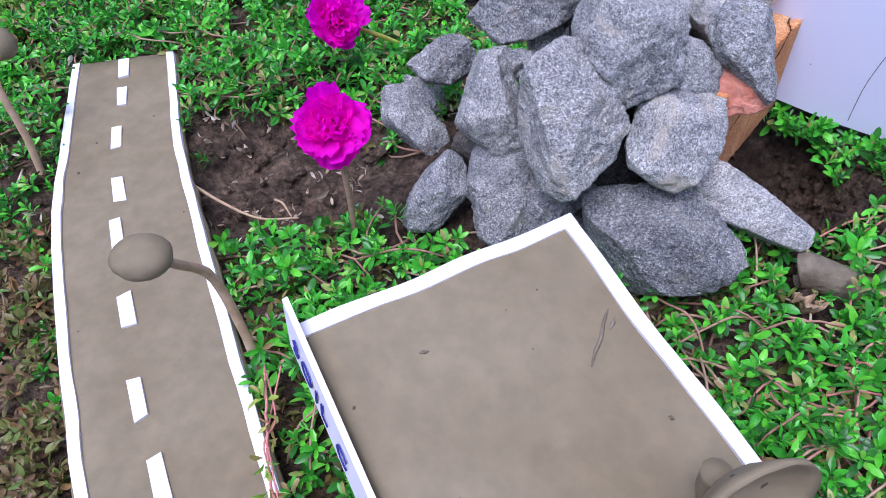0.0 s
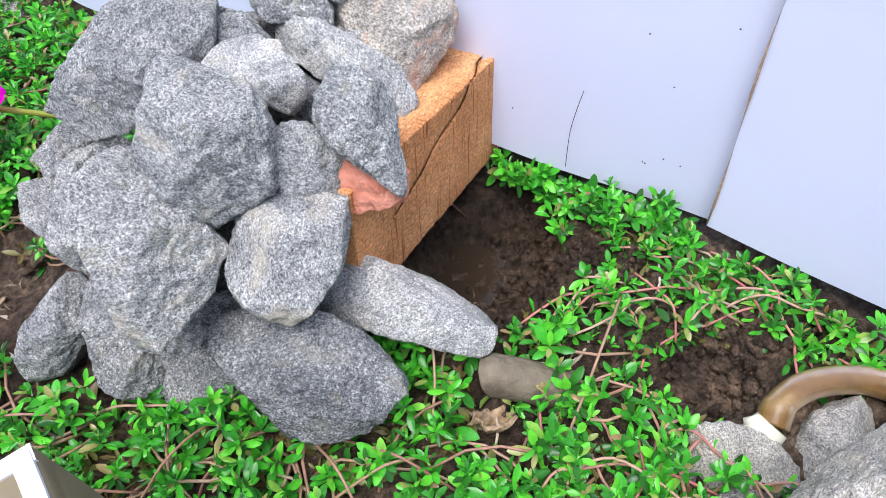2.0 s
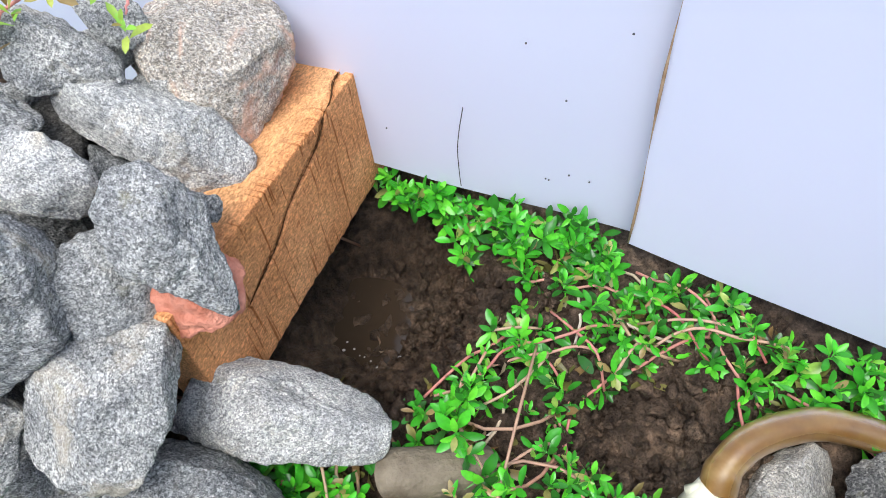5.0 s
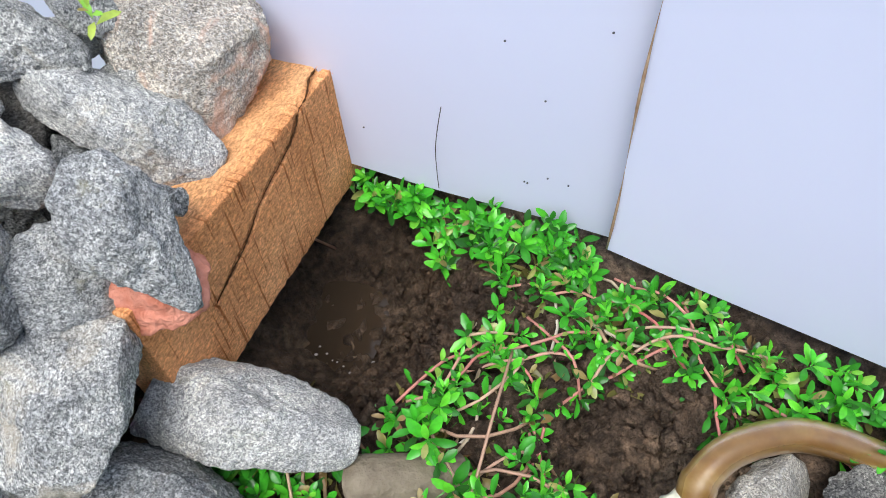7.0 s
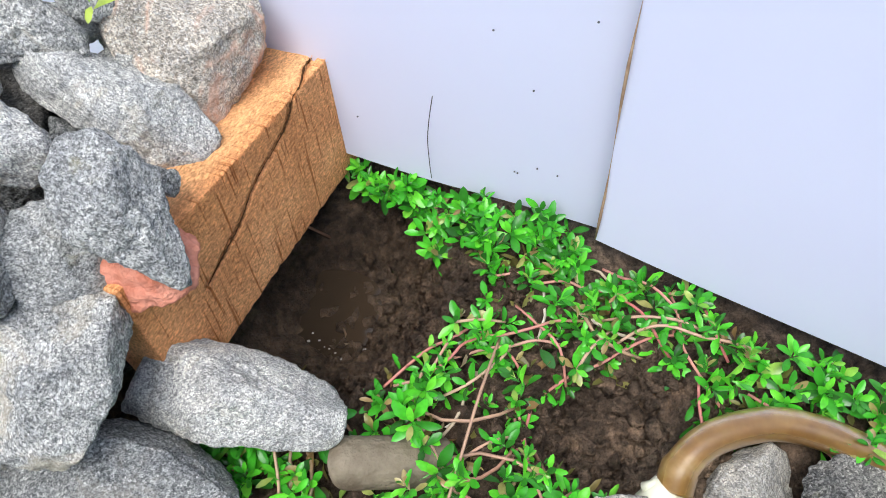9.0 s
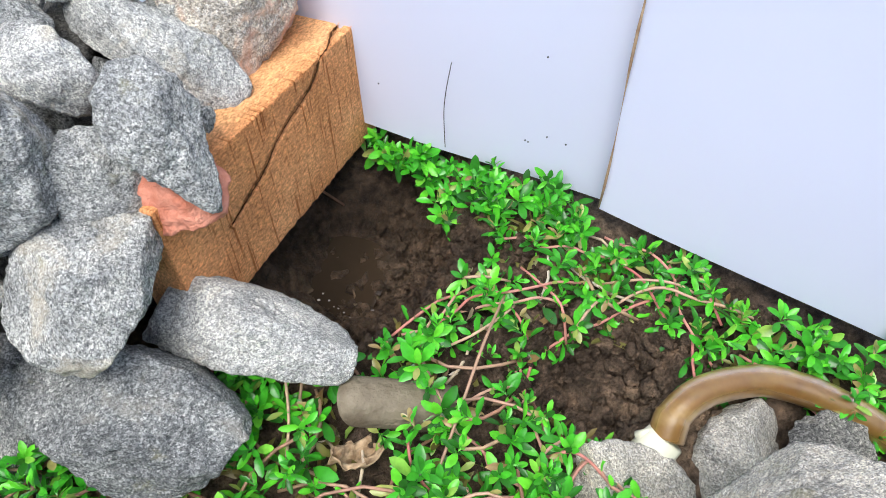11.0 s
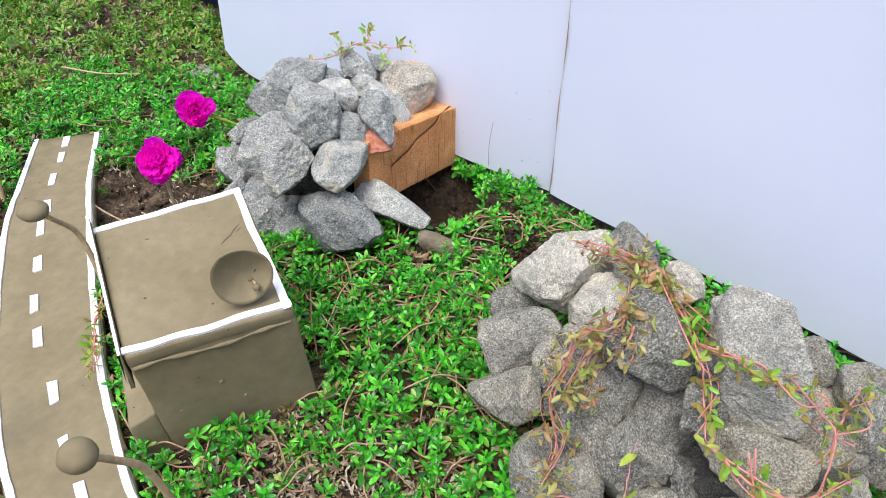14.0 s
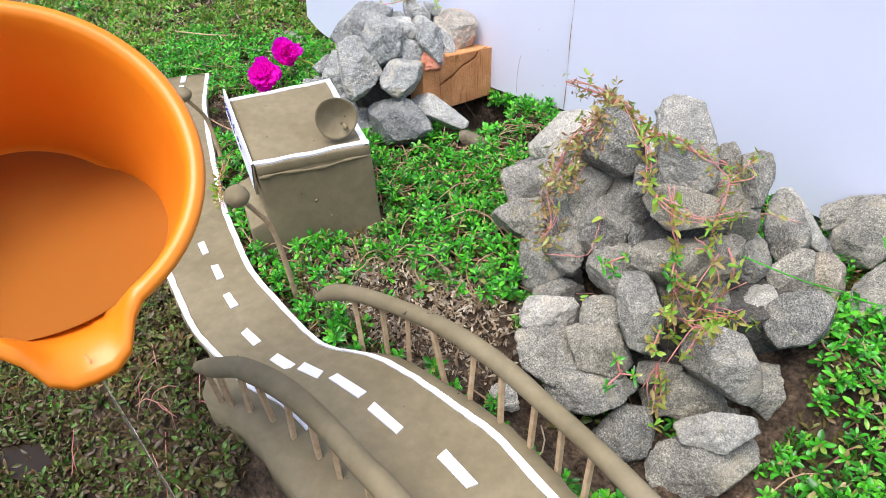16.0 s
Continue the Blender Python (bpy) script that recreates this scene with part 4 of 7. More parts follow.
# ---- wooden block and brick chip ----
def wooden_block():
    """A sawn offcut: its long rough face looks at the pit, with a split running along it."""
    length, width, height = 0.1539, 0.040, 0.066
    nx, ny, nz = 180, 30, 90
    crack = [(0.1095, 0.0660), (0.1010, 0.0580), (0.0895, 0.0535), (0.0795, 0.0515), (0.0685, 0.0475), (0.0570, 0.0405), (0.0450, 0.0370), (0.0315, 0.0325)]
    top_crack = [(0.1539, 0.0088), (0.142, 0.0070), (0.130, 0.0068), (0.117, 0.0015), (0.1085, 0.0)]

    def crack_depth(x, z, line=crack):
        best = 1.0
        for (x0, z0), (x1, z1) in zip(line, line[1:]):
            t = min(1, max(0, ((x - x0) * (x1 - x0) + (z - z0) * (z1 - z0)) / ((x1 - x0) ** 2 + (z1 - z0) ** 2)))
            best = min(best, math.hypot(x - x0 - t * (x1 - x0), z - z0 - t * (z1 - z0)))
        gap = (0.0016 if line is crack else 0.0022) * (1 + 0.6 * noise.noise((x * 150, z * 150, 4)))
        return (0.011 if line is crack else 0.0025) * max(0, 1 - best / gap) ** 0.7

    verts, tris = [], []

    def sheet(fn, n, m):
        o = len(verts)
        for j in range(m + 1):
            for i in range(n + 1):
                verts.append(fn(i / n, j / m))
        for j in range(m):
            for i in range(n):
                q = o + j * (n + 1) + i
                tris.append((q, q + 1, q + n + 2))
                tris.append((q, q + n + 2, q + n + 1))

    def worn(x, y, z):
        """Softens the edges and roughens the saw cuts."""
        r = 0.0010
        p = Vector((x, y, z))
        mid = Vector((min(max(x, r), length - r), min(max(y, r), width - r), min(max(z, r), height - r)))
        e = p - mid
        if e.length > r:
            p = mid + e.normalized() * r
        ragged = 1 + 2.0 * max(0, 1 - z / 0.008)
        k = 0.00035 * ragged * noise.fractal(p * 220, 1.0, 2.0, 3) + 0.0010 * noise.noise(p * 25)
        c = Vector((length / 2, width / 2, height / 2))
        p += (p - c).normalized() * k
        # height taper fitted to the camera's view; hidden near end narrowed to clear stones
        p.z *= 1.03 - 0.05 * x / length
        p.y *= 0.55 + 0.45 * x / length
        return p

    def front(u, v):
        x, z = u * length, v * height
        p = worn(x, 0, z)
        p.y += crack_depth(x, z)
        return p

    sheet(front, nx, nz)

    def upper(u, v):
        x, y = u * length, v * width
        p = worn(x, y, height)
        p.z -= crack_depth(x, y, top_crack)
        return p

    sheet(upper, nx, ny)
    sheet(lambda u, v: worn((1 - u) * length, width, v * height), nx, nz)
    sheet(lambda u, v: worn((1 - u) * length, v * width, 0), nx, ny)
    sheet(lambda u, v: worn(0, (1 - u) * width, v * height), ny, nz)
    sheet(lambda u, v: worn(length, u * width, v * height), ny, nz)
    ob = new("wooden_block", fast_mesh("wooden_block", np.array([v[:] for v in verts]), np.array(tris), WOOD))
    # local x runs along the long face towards the board; local y goes under the stones
    b, a = Vector((0.1888, 0.4676, -0.0096)), Vector((0.1315, 0.3275, 0.0190))
    x = (b - a).normalized()
    z = Vector((-0.01, 0.11, 1)).normalized()
    y = z.cross(x).normalized()
    z = x.cross(y)
    ob.matrix_basis = Matrix(((x.x, y.x, z.x, a.x), (x.y, y.y, z.y, a.y), (x.z, y.z, z.z, a.z), (0, 0, 0, 1)))
    # dark strips paint the split's shade, on the long face and across the top
    for line, r, face in ((crack[2:5], 0.0003, True), (crack[4:], 0.00055, True), (((0.1536, 0.0088), (0.142, 0.0070), (0.130, 0.0066), (0.117, 0.0015), (0.109, 0.0004)), 0.0007, False), (crack[:3], 0.0006, True)):
        pts = [(p, 0.0004, q * (1.03 - 0.05 * p / length)) if face else (p, q, (height - 0.0006) * (1.03 - 0.05 * p / length)) for p, q in line]
        part("split", mesh("split", *tube([q + Vector((0.0006 * noise.noise(q * 700), 0, 0.0005 * noise.noise(q * 520 + Vector((3, 1, 7))) if face else 0)) for q in spline(pts, 14)], lambda f, r=r: r * (0.3 + 0.7 * math.sin(3.0 * f + 0.1)) * (0.45 + 1.1 * abs(noise.noise((f * 13, r * 9000, 2)))), 8, 1, 0.35, 6), SPLIT_SHADE), ob, "dark strip painted as shade along the split")
    # torn fibres along the upper edge and beside the split
    rng = np.random.RandomState(9)
    hairs = []
    for k in range(150):
        x = rng.uniform(0.012, 0.143) if k < 110 else rng.uniform(0.104, 0.146)
        top = height * (1.03 - 0.05 * x / length)
        y = rng.uniform(-0.0004, 0.0012) if k < 110 else 0.006 + rng.normal(0, 0.0015)
        p = Vector((x, y, top - 0.0006))
        w = Vector((rng.normal(-0.5, 0.7), rng.normal(-0.7, 0.4), rng.normal(0.1, 0.6))) * rng.uniform(0.0007, 0.0026)
        hairs.append([p, p + w * 0.5 + Vector((0, 0, 0.0004)), p + w])
    part("wood_fibres", stems_mesh("wood_fibres", hairs, 0.00013, WOOD, 4), ob, "torn pale wood fibres")
    tagged(ob, "rough sawn tan wooden block with a long split", "wood block")
    return ob


wooden_block()
chip = new("brick_chip", fast_mesh("brick_chip", stone_mesh((0.0180, 0.0122, 0.0090), 52, DIRS, ((-150, 0.0172), (-95, 0.0104), (-40, 0.0120), (20, 0.0137), (75, 0.0108), (150, 0.0165))), TRIS, BRICK))
chip.matrix_basis = pose(0.1420, 0.3520, 0.0812, 41.2, 0.0, 32.3)
tagged(chip, "broken red brick chip wedged between stones and wood", "brick")


# ---- clay house ----
def quad_block(corners_low, corners_high, cuts=10, wobble=0.0008, bevel=0.0016):
    """A block with four upright edges, its sides gently uneven."""
    bm = bmesh.new()
    lo = [bm.verts.new(c) for c in corners_low]
    hi = [bm.verts.new(c) for c in corners_high]
    bm.faces.new(lo[::-1])
    bm.faces.new(hi)
    for i in range(4):
        bm.faces.new((lo[i], lo[(i + 1) % 4], hi[(i + 1) % 4], hi[i]))
    bmesh.ops.recalc_face_normals(bm, faces=bm.faces[:])
    bmesh.ops.bevel(bm, geom=bm.edges[:], offset=bevel, segments=2, affect="EDGES", profile=0.5)
    bmesh.ops.subdivide_edges(bm, edges=[e for e in bm.edges if e.calc_length() > bevel * 3], cuts=cuts, use_grid_fill=True)
    for v in bm.verts:
        v.co += Vector(noise.noise_vector(v.co * 38)) * wobble + Vector(noise.noise_vector(v.co * 130)) * wobble * 0.35
    return bm


H_BACK = (-0.0130, 0.1495, 0.1150)
H_BR, H_FR, H_FL, H_BL = (0.069, 0.223, 0.1115), (0.161, 0.120, 0.0985), (0.074, 0.054, 0.1010), H_BACK


def strip(name, a, b, inward, width, mat, parent, label, lift=0.0008, wave=0.0006, seed=0):
    """A paper strip along the edge a-b, reaching inward."""
    a, b, inward = Vector(a), Vector(b), Vector(inward).normalized()
    verts, faces, n = [], [], 28
    for i in range(n + 1):
        u = i / n
        p = a.lerp(b, u)
        w = width * (1 + 0.10 * noise.noise((u * 5, seed, 0)))
        o = wave * noise.noise((u * 4, seed + 3.3, 1)) * 2
        for q, z in ((o + 0.0011, -0.0012), (o + 0.0010, lift), (o + w, lift + 0.0004 * noise.noise((u * 6, seed, 5))), (o + w, -0.001)):
            r = p + inward * q
            verts.append((r.x, r.y, r.z + z))
    for i in range(n):
        for k in range(3):
            q = i * 4 + k
            faces.append((q, q + 1, q + 5, q + 4))
    return part(name, mesh(name, verts, faces, mat, False), parent, label)


def letters(text, size, mat, name):
    cu = bpy.data.curves.new(name, "FONT")
    cu.body, cu.size, cu.extrude, cu.offset = text, size, 0.00025, -size * 0.006
    cu.space_character = 1.25
    tmp = new(name, cu)
    me = bpy.data.meshes.new_from_object(tmp.evaluated_get(bpy.context.evaluated_depsgraph_get()))
    bpy.data.objects.remove(tmp)
    me.materials.clear()
    me.materials.append(mat)
    return me


def clay_house():
    house = tagged(new("clay_house"), "small flat-roofed model house of grey-brown clay with white roof edging", "model house")
    top = [Vector(c) for c in (H_FL, H_FR, H_BR, H_BL)]
    mid = sum(top, Vector()) / 4
    inset = [c + (mid - c).normalized() * 0.0006 for c in top]
    walls = quad_block([(c.x, c.y, -0.016) for c in inset], [(c.x, c.y, c.z - 0.008) for c in inset])
    part("wall_block", from_bm("wall_block", walls, CLAY, True), house)
    roof = quad_block([(c.x, c.y, c.z - 0.011) for c in top], [tuple(c) for c in top], 8, 0.0005, 0.0022)
    part("roof_slab", from_bm("roof_slab", roof, CLAY, True), house)
    strip("roof_edging", H_BL, H_BR, mid - (top[3] + top[2]) / 2, 0.0064, WHITE_TAPE, house, "white paper strip", seed=1)
    strip("roof_edging", Vector(H_BR) + Vector((0.002, -0.002, 0.0004)), Vector(H_FR) + Vector((0, 0, 0.0004)), mid - (top[1] + top[2]) / 2, 0.0064, WHITE_TAPE, house, "white paper strip", seed=2)
    strip("roof_edging", Vector(H_FL) + Vector((0, 0, 0.0008)), Vector(H_FR) + Vector((0, 0, 0.0008)), mid - (top[0] + top[1]) / 2, 0.0061, WHITE_TAPE, house, "white paper strip", wave=0.0016, seed=3)
    # sagging lip under the front of the roof
    lip = spline([Vector(H_FL).lerp(Vector(H_FR), u) + Vector((-0.0004, -0.0008, -0.0125 + 0.0015 * math.sin(9 * u))) for u in (0.02, 0.2, 0.4, 0.6, 0.8, 0.97)], 6)
    part("roof_lip", mesh("roof_lip", *tube(lip, lambda s: 0.0013 + 0.0006 * math.sin(25 * s), 8, 1, 0.25, 4), CLAY), house)
    # sign wall on the side that looks at the road
    bl, fl = Vector(H_BL), Vector(H_FL)
    along = (fl - bl).normalized()
    out = Vector((along.y, -along.x, 0)).normalized()
    if out.x > 0:
        out = -out
    a, b = bl - along * 0.005 - out * 0.0004, fl + out * 0.0004
    drop, flare = 0.031, 0.0018
    tops = [(a + out * 0.0010, bl.z + 0.0080), (b + out * 0.0010, 0.1030), (b * 1, 0.1030), (a * 1, bl.z + 0.0080)]
    lows = [a + out * (flare + 0.003), b + out * (flare + 0.003), b + out * flare, a + out * flare]
    feet = [z - drop for p, z in tops]
    panel = quad_block([(p.x, p.y, z) for p, z in zip(lows, feet)], [(p.x, p.y, z) for p, z in tops], 6, 0.0005, 0.0004)
    part("sign_wall", from_bm("sign_wall", panel, CLAY, True), house, "leaning clay panel behind the sign")
    # the paper sign lies on the panel's upper part
    ln = (b - a).length
    t0, l0 = Vector((tops[0][0].x, tops[0][0].y, tops[0][1])), Vector((lows[0].x, lows[0].y, feet[0]))
    t1, l1 = Vector((tops[1][0].x, tops[1][0].y, tops[1][1])), Vector((lows[1].x, lows[1].y, feet[1]))
    tilt = ((t0 - l0) + (t1 - l1)).normalized()
    face = (t1 - t0).cross(tilt).normalized()
    if face.dot(out) < 0:
        face = -face
    high = 0.027
    s0, s1 = t0 - tilt * (high - 0.0012) + face * 0.0012, t1 - tilt * (high - 0.0012) + face * 0.0012
    verts = []
    for i in range(13):
        u = i / 12
        for k in (0, 1):
            verts.append(s0.lerp(s1, u) + tilt * (high * k + 0.0008 * noise.noise((u * 5, k, 2))))
        # folded over the panel's top
        fold = tops[3][0].lerp(tops[2][0], u)
        verts.append((fold.x, fold.y, tops[3][1] + (tops[2][1] - tops[3][1]) * u + 0.0016))
    faces = [(3 * i + k, 3 * i + 3 + k, 3 * i + 4 + k, 3 * i + 1 + k) for i in range(12) for k in (0, 1)]
    sign = part("sign", mesh("sign", verts, faces, WHITE_TAPE, False), house, "white paper sign with blue hand lettering")
    right, up = (s1 - s0).normalized(), tilt
    nrm = right.cross(up).normalized()
    up = nrm.cross(right)
    me = letters("SOIL C", 0.0132, INK, "lettering")
    o = s0 + right * 0.006 + up * 0.0090 + nrm * 0.0006
    m = Matrix(((right.x, up.x, nrm.x, o.x), (right.y, up.y, nrm.y, o.y), (right.z, up.z, nrm.z, o.z), (0, 0, 0, 1)))
    part("lettering", me, sign, "blue hand-drawn capital letters", m)
    for k in range(2):
        bm = bmesh.new()
        bmesh.ops.create_cube(bm, size=1, matrix=m @ Matrix.Translation((0.062 + 0.013 * k, 0.004, 0)) @ Matrix.Diagonal((0.007, 0.0022, 0.0006, 1)))
        part("lettering_bar", from_bm("lettering_bar", bm, INK), sign)
    # low clay step against the same wall
    p = fl - along * 0.001 - out * 0.001
    q = p - along * 0.092
    st = [p + out * 0.021, q + out * 0.017, q, p]
    step = quad_block([(v.x, v.y, -0.014) for v in st], [(v.x, v.y, z) for v, z in zip(st, (0.036, 0.038, 0.043, 0.041))], 5, 0.0012, 0.002)
    part("step", from_bm("step", step, CLAY, True), house, "low rough clay step")
    # scratches in the roof and crumbs stuck to the front wall
    fit = np.linalg.lstsq(np.array([(c.x, c.y, 1) for c in top]), np.array([c.z for c in top]), rcond=None)[0]
    for line in (((0.0862, 0.1605), (0.0866, 0.166), (0.0878, 0.172), (0.0880, 0.178), (0.0888, 0.184)), ((0.0905, 0.176), (0.0915, 0.181)), ((0.030, 0.150), (0.033, 0.1515)), ((0.112, 0.150), (0.114, 0.1495)), ((0.060, 0.100), (0.0615, 0.1015))):
        pts = spline([(x, y, fit[0] * x + fit[1] * y + fit[2] + 0.0003) for x, y in line], 5)
        part("scratch", mesh("scratch", *tube(pts, lambda f: 0.0002 + 0.0005 * math.sin(3.1 * f), 6, 0.6, 0.3, 2), DAMP_CLAY), house, "dark scratch in the clay")
    d, t = sphere_dirs(2)
    for k, (x, y, z, r) in enumerate(((0.1124, 0.0831, 0.0507, 0.0022), (0.1219, 0.0904, 0.0289, 0.0018), (0.1518, 0.113, 0.0724, 0.0016), (0.0869, 0.0638, 0.0348, 0.0014), (0.135, 0.1005, 0.045, 0.0012))):
        part("clay_crumb", fast_mesh("clay_crumb", d * r * (1 + 0.3 * hash_noise(d, 2.5, k)[:, None]) + [x - 0.0008, y + 0.001, z], t, CLAY), house)
    return house


clay_house()


def clay_dish():
    """A shallow clay dish with a stub feed, propped on the roof."""
    dish = tagged(new("clay_dish"), "small clay satellite dish with a stub, standing on the roof", "model dish")
    axis = Vector((0.55, -0.72, 0.22)).normalized()
    r, n, rings = 0.0200, 36, 9
    verts, faces = [], []
    for side, off in ((1, 0.0), (-1, -0.0032)):
        for j in range(rings + 1):
            f = j / rings
            for k in range(n):
                a = 2 * math.pi * k / n
                rr = r * f * (1 + 0.02 * math.sin(3 * a + 1))
                verts.append((rr * math.cos(a), rr * math.sin(a), 0.0085 * f ** 2 + off * (1 - 0.35 * f) + 0.0004 * noise.noise((math.cos(a) * 4, math.sin(a) * 4, f * 3 + side))))
    w = n * (rings + 1)
    for s in (0, 1):
        for j in range(rings):
            for k in range(n):
                a, b = s * w + j * n + k, s * w + j * n + (k + 1) % n
                faces.append((a, b, b + n, a + n) if s == 0 else (a, a + n, b + n, b))
    for k in range(n):
        a, b = rings * n + k, rings * n + (k + 1) % n
        faces.append((a, b, b + w, a + w))
    m = look((0.127, 0.1225, 0.1225), Vector((0.127, 0.1225, 0.1225)) - axis)
    part("dish_bowl", mesh("dish_bowl", verts, faces, CLAY), dish, m=m)
    up = m @ Vector((0.0065, -0.0085, 0.0035))
    part("feed_stick", mesh("feed_stick", *tube([m @ Vector((0.005, -0.0065, 0.0005)), up, up + axis * 0.005], 0.0009, 8), STICK), dish, "pale wooden stub")
    d, t = sphere_dirs(2)
    part("feed_knob", fast_mesh("feed_knob", d * 0.0027 * (1 + 0.1 * d[:, :1]) + np.array((up + axis * 0.0055 + Vector((0, 0, -0.0012)))[:]), t, CLAY), dish)
    # flattened bead of darker clay; its colour gives the hole's shade
    part("feed_hole", fast_mesh("feed_hole", d * [0.0018, 0.0014, 0.0006], t, DAMP_CLAY), dish, "dark clay bead painted as the shade of a hole", m @ Matrix.Translation((0.0046, -0.0060, 0.0024)))
    foot = [m @ Vector((0, 0, -0.0065)), m @ Vector((0, -0.008, -0.0075)), m @ Vector((0, -0.016, -0.006))]
    part("foot", mesh("foot", *tube(spline(foot, 4), 0.0045, 10), CLAY), dish)


clay_dish()


# ---- street lamps ----
def clay_lamp(base, elbow, head, size, seed):
    lamp = tagged(new("street_lamp"), "model street lamp, clay ball on a bent wooden stick", "model lamp", "lamps along the model road")
    base, elbow, head = Vector(base), Vector(elbow), Vector(head)
    pts = spline([base, base.lerp(elbow, 0.5) + Vector((0.0015, 0.001, 0)), elbow, elbow.lerp(head, 0.5) + Vector((0, 0, 0.003)), head], 5)
    part("pole", mesh("pole", *tube(pts, lambda s: 0.0026 - 0.0005 * s, 9, 1, 0.06, seed), STICK), lamp, "thin bent stick smeared with clay")
    d, t = sphere_dirs(3)
    p = d * np.array(size) * (1 + 0.05 * hash_noise(d, 1.6, seed)[:, None])
    part("lamp_head", fast_mesh("lamp_head", p, t, CLAY), lamp, m=Matrix.Translation(head) @ pose(0, 0, 0, 0, 0, 20))


clay_lamp((-0.073, 0.179, -0.012), (-0.087, 0.194, 0.060), (-0.092, 0.171, 0.103), (0.0125, 0.0105, 0.0085), 1)
clay_lamp((0.124, -0.001, -0.012), (0.119, -0.002, 0.080), (0.112, -0.024, 0.126), (0.0102, 0.0096, 0.0096), 2)
clay_lamp((-0.290, 0.288, -0.012), (-0.296, 0.303, 0.055), (-0.304, 0.327, 0.070), (0.0105, 0.010, 0.0105), 3)
clay_lamp((-0.056, -0.007, -0.012), (-0.066, 0.008, 0.060), (-0.048, 0.021, 0.080), (0.0115, 0.011, 0.0105), 4)


# ---- bridge rails ----
def railing(top, feet, radius, seed):
    rail = tagged(new("bridge_railing"), "bridge railing, clay handrail on upright pale matchsticks", "railing", "railings of the model bridge")
    line = spline(top, 8)
    part("handrail", mesh("handrail", *tube(line, lambda s: radius * (0.55 + 0.45 * min(1, s * 9)) * (1 + 0.05 * math.sin(13 * s + seed)), 14, 1, 0.015, seed), CLAY), rail)
    rng = np.random.RandomState(seed)
    for x, y in feet:
        q = min(line, key=lambda p: (p.x - x) ** 2 + (p.y - y) ** 2)
        z = q.z - 0.002
        a = Vector((x, y, 0.006))
        b = Vector((q.x + rng.uniform(-0.002, 0.002), q.y + rng.uniform(-0.002, 0.002), z))
        s = 0.0019
        bm = bmesh.new()
        bmesh.ops.create_cube(bm, size=1)
        for v in bm.verts:
            f = v.co.z + 0.5
            c = a.lerp(b, f)
            v.co = c + Vector((v.co.x * 2 * s, v.co.y * 2 * s, 0))
        bmesh.ops.rotate(bm, verts=bm.verts[:], cent=a.lerp(b, 0.5), matrix=Matrix.Rotation(rng.uniform(0, 1.5), 3, "Z"))
        bmesh.ops.bevel(bm, geom=bm.edges[:], offset=0.0004, segments=1, affect="EDGES")
        part("post", from_bm("post", bm, STICK), rail, "pale square matchstick")


railing([(0.171, -0.032, 0.038), (0.193, -0.036, 0.052), (0.226, -0.041, 0.058), (0.286, -0.058, 0.062), (0.338, -0.083, 0.064), (0.381, -0.112, 0.064), (0.418, -0.138, 0.064), (0.460, -0.170, 0.062)],
        [(0.212, -0.053), (0.235, -0.053), (0.259, -0.058), (0.288, -0.073), (0.317, -0.088), (0.343, -0.103), (0.368, -0.115), (0.391, -0.127), (0.409, -0.146)], 0.0068, 7)
railing([(0.128, -0.137, 0.052), (0.150, -0.139, 0.060), (0.171, -0.138, 0.064), (0.208, -0.147, 0.065), (0.247, -0.165, 0.066), (0.285, -0.187, 0.066), (0.313, -0.203, 0.066), (0.365, -0.240, 0.064)],
        [(0.140, -0.140), (0.150, -0.140), (0.168, -0.144), (0.188, -0.148), (0.208, -0.156), (0.233, -0.167), (0.256, -0.177), (0.285, -0.192), (0.315, -0.208)], 0.0080, 9)


# ---- flowers ----
def petal_mesh(length, width, curl, seed):
    n, m = 6, 4
    verts, faces = [], []
    for j in range(m + 1):
        v = j / m
        for i in range(n + 1):
            u = i / n * 2 - 1
            w = width * (0.28 + 0.72 * math.sin(math.pi * min(1, v * 0.62 + 0.05))) * (1 if v < 1 else 0.86)
            notch = 0.22 * abs(math.sin(u * 4.5 + seed)) * (1 if v == 1 else 0)
            y = length * (v - notch * 0.6) * (1 - 0.10 * u * u * v)
            z = curl * length * v * v + 0.10 * length * u * u * (1 - v) + 0.10 * length * v * math.sin(u * 5.5 + seed) + 0.06 * length * v * math.sin(u * 13 + seed)
            verts.append((u * w, y, z))
    for j in range(m):
        for i in range(n):
            q = j * (n + 1) + i
            faces.append((q, q + 1, q + n + 2, q + n + 1))
    return mesh("petal", verts, faces, PETAL)


PETALS = [petal_mesh(0.019, 0.0074, c, s) for s, c in ((1, 0.15), (2, 0.32), (3, 0.05), (4, 0.45))]


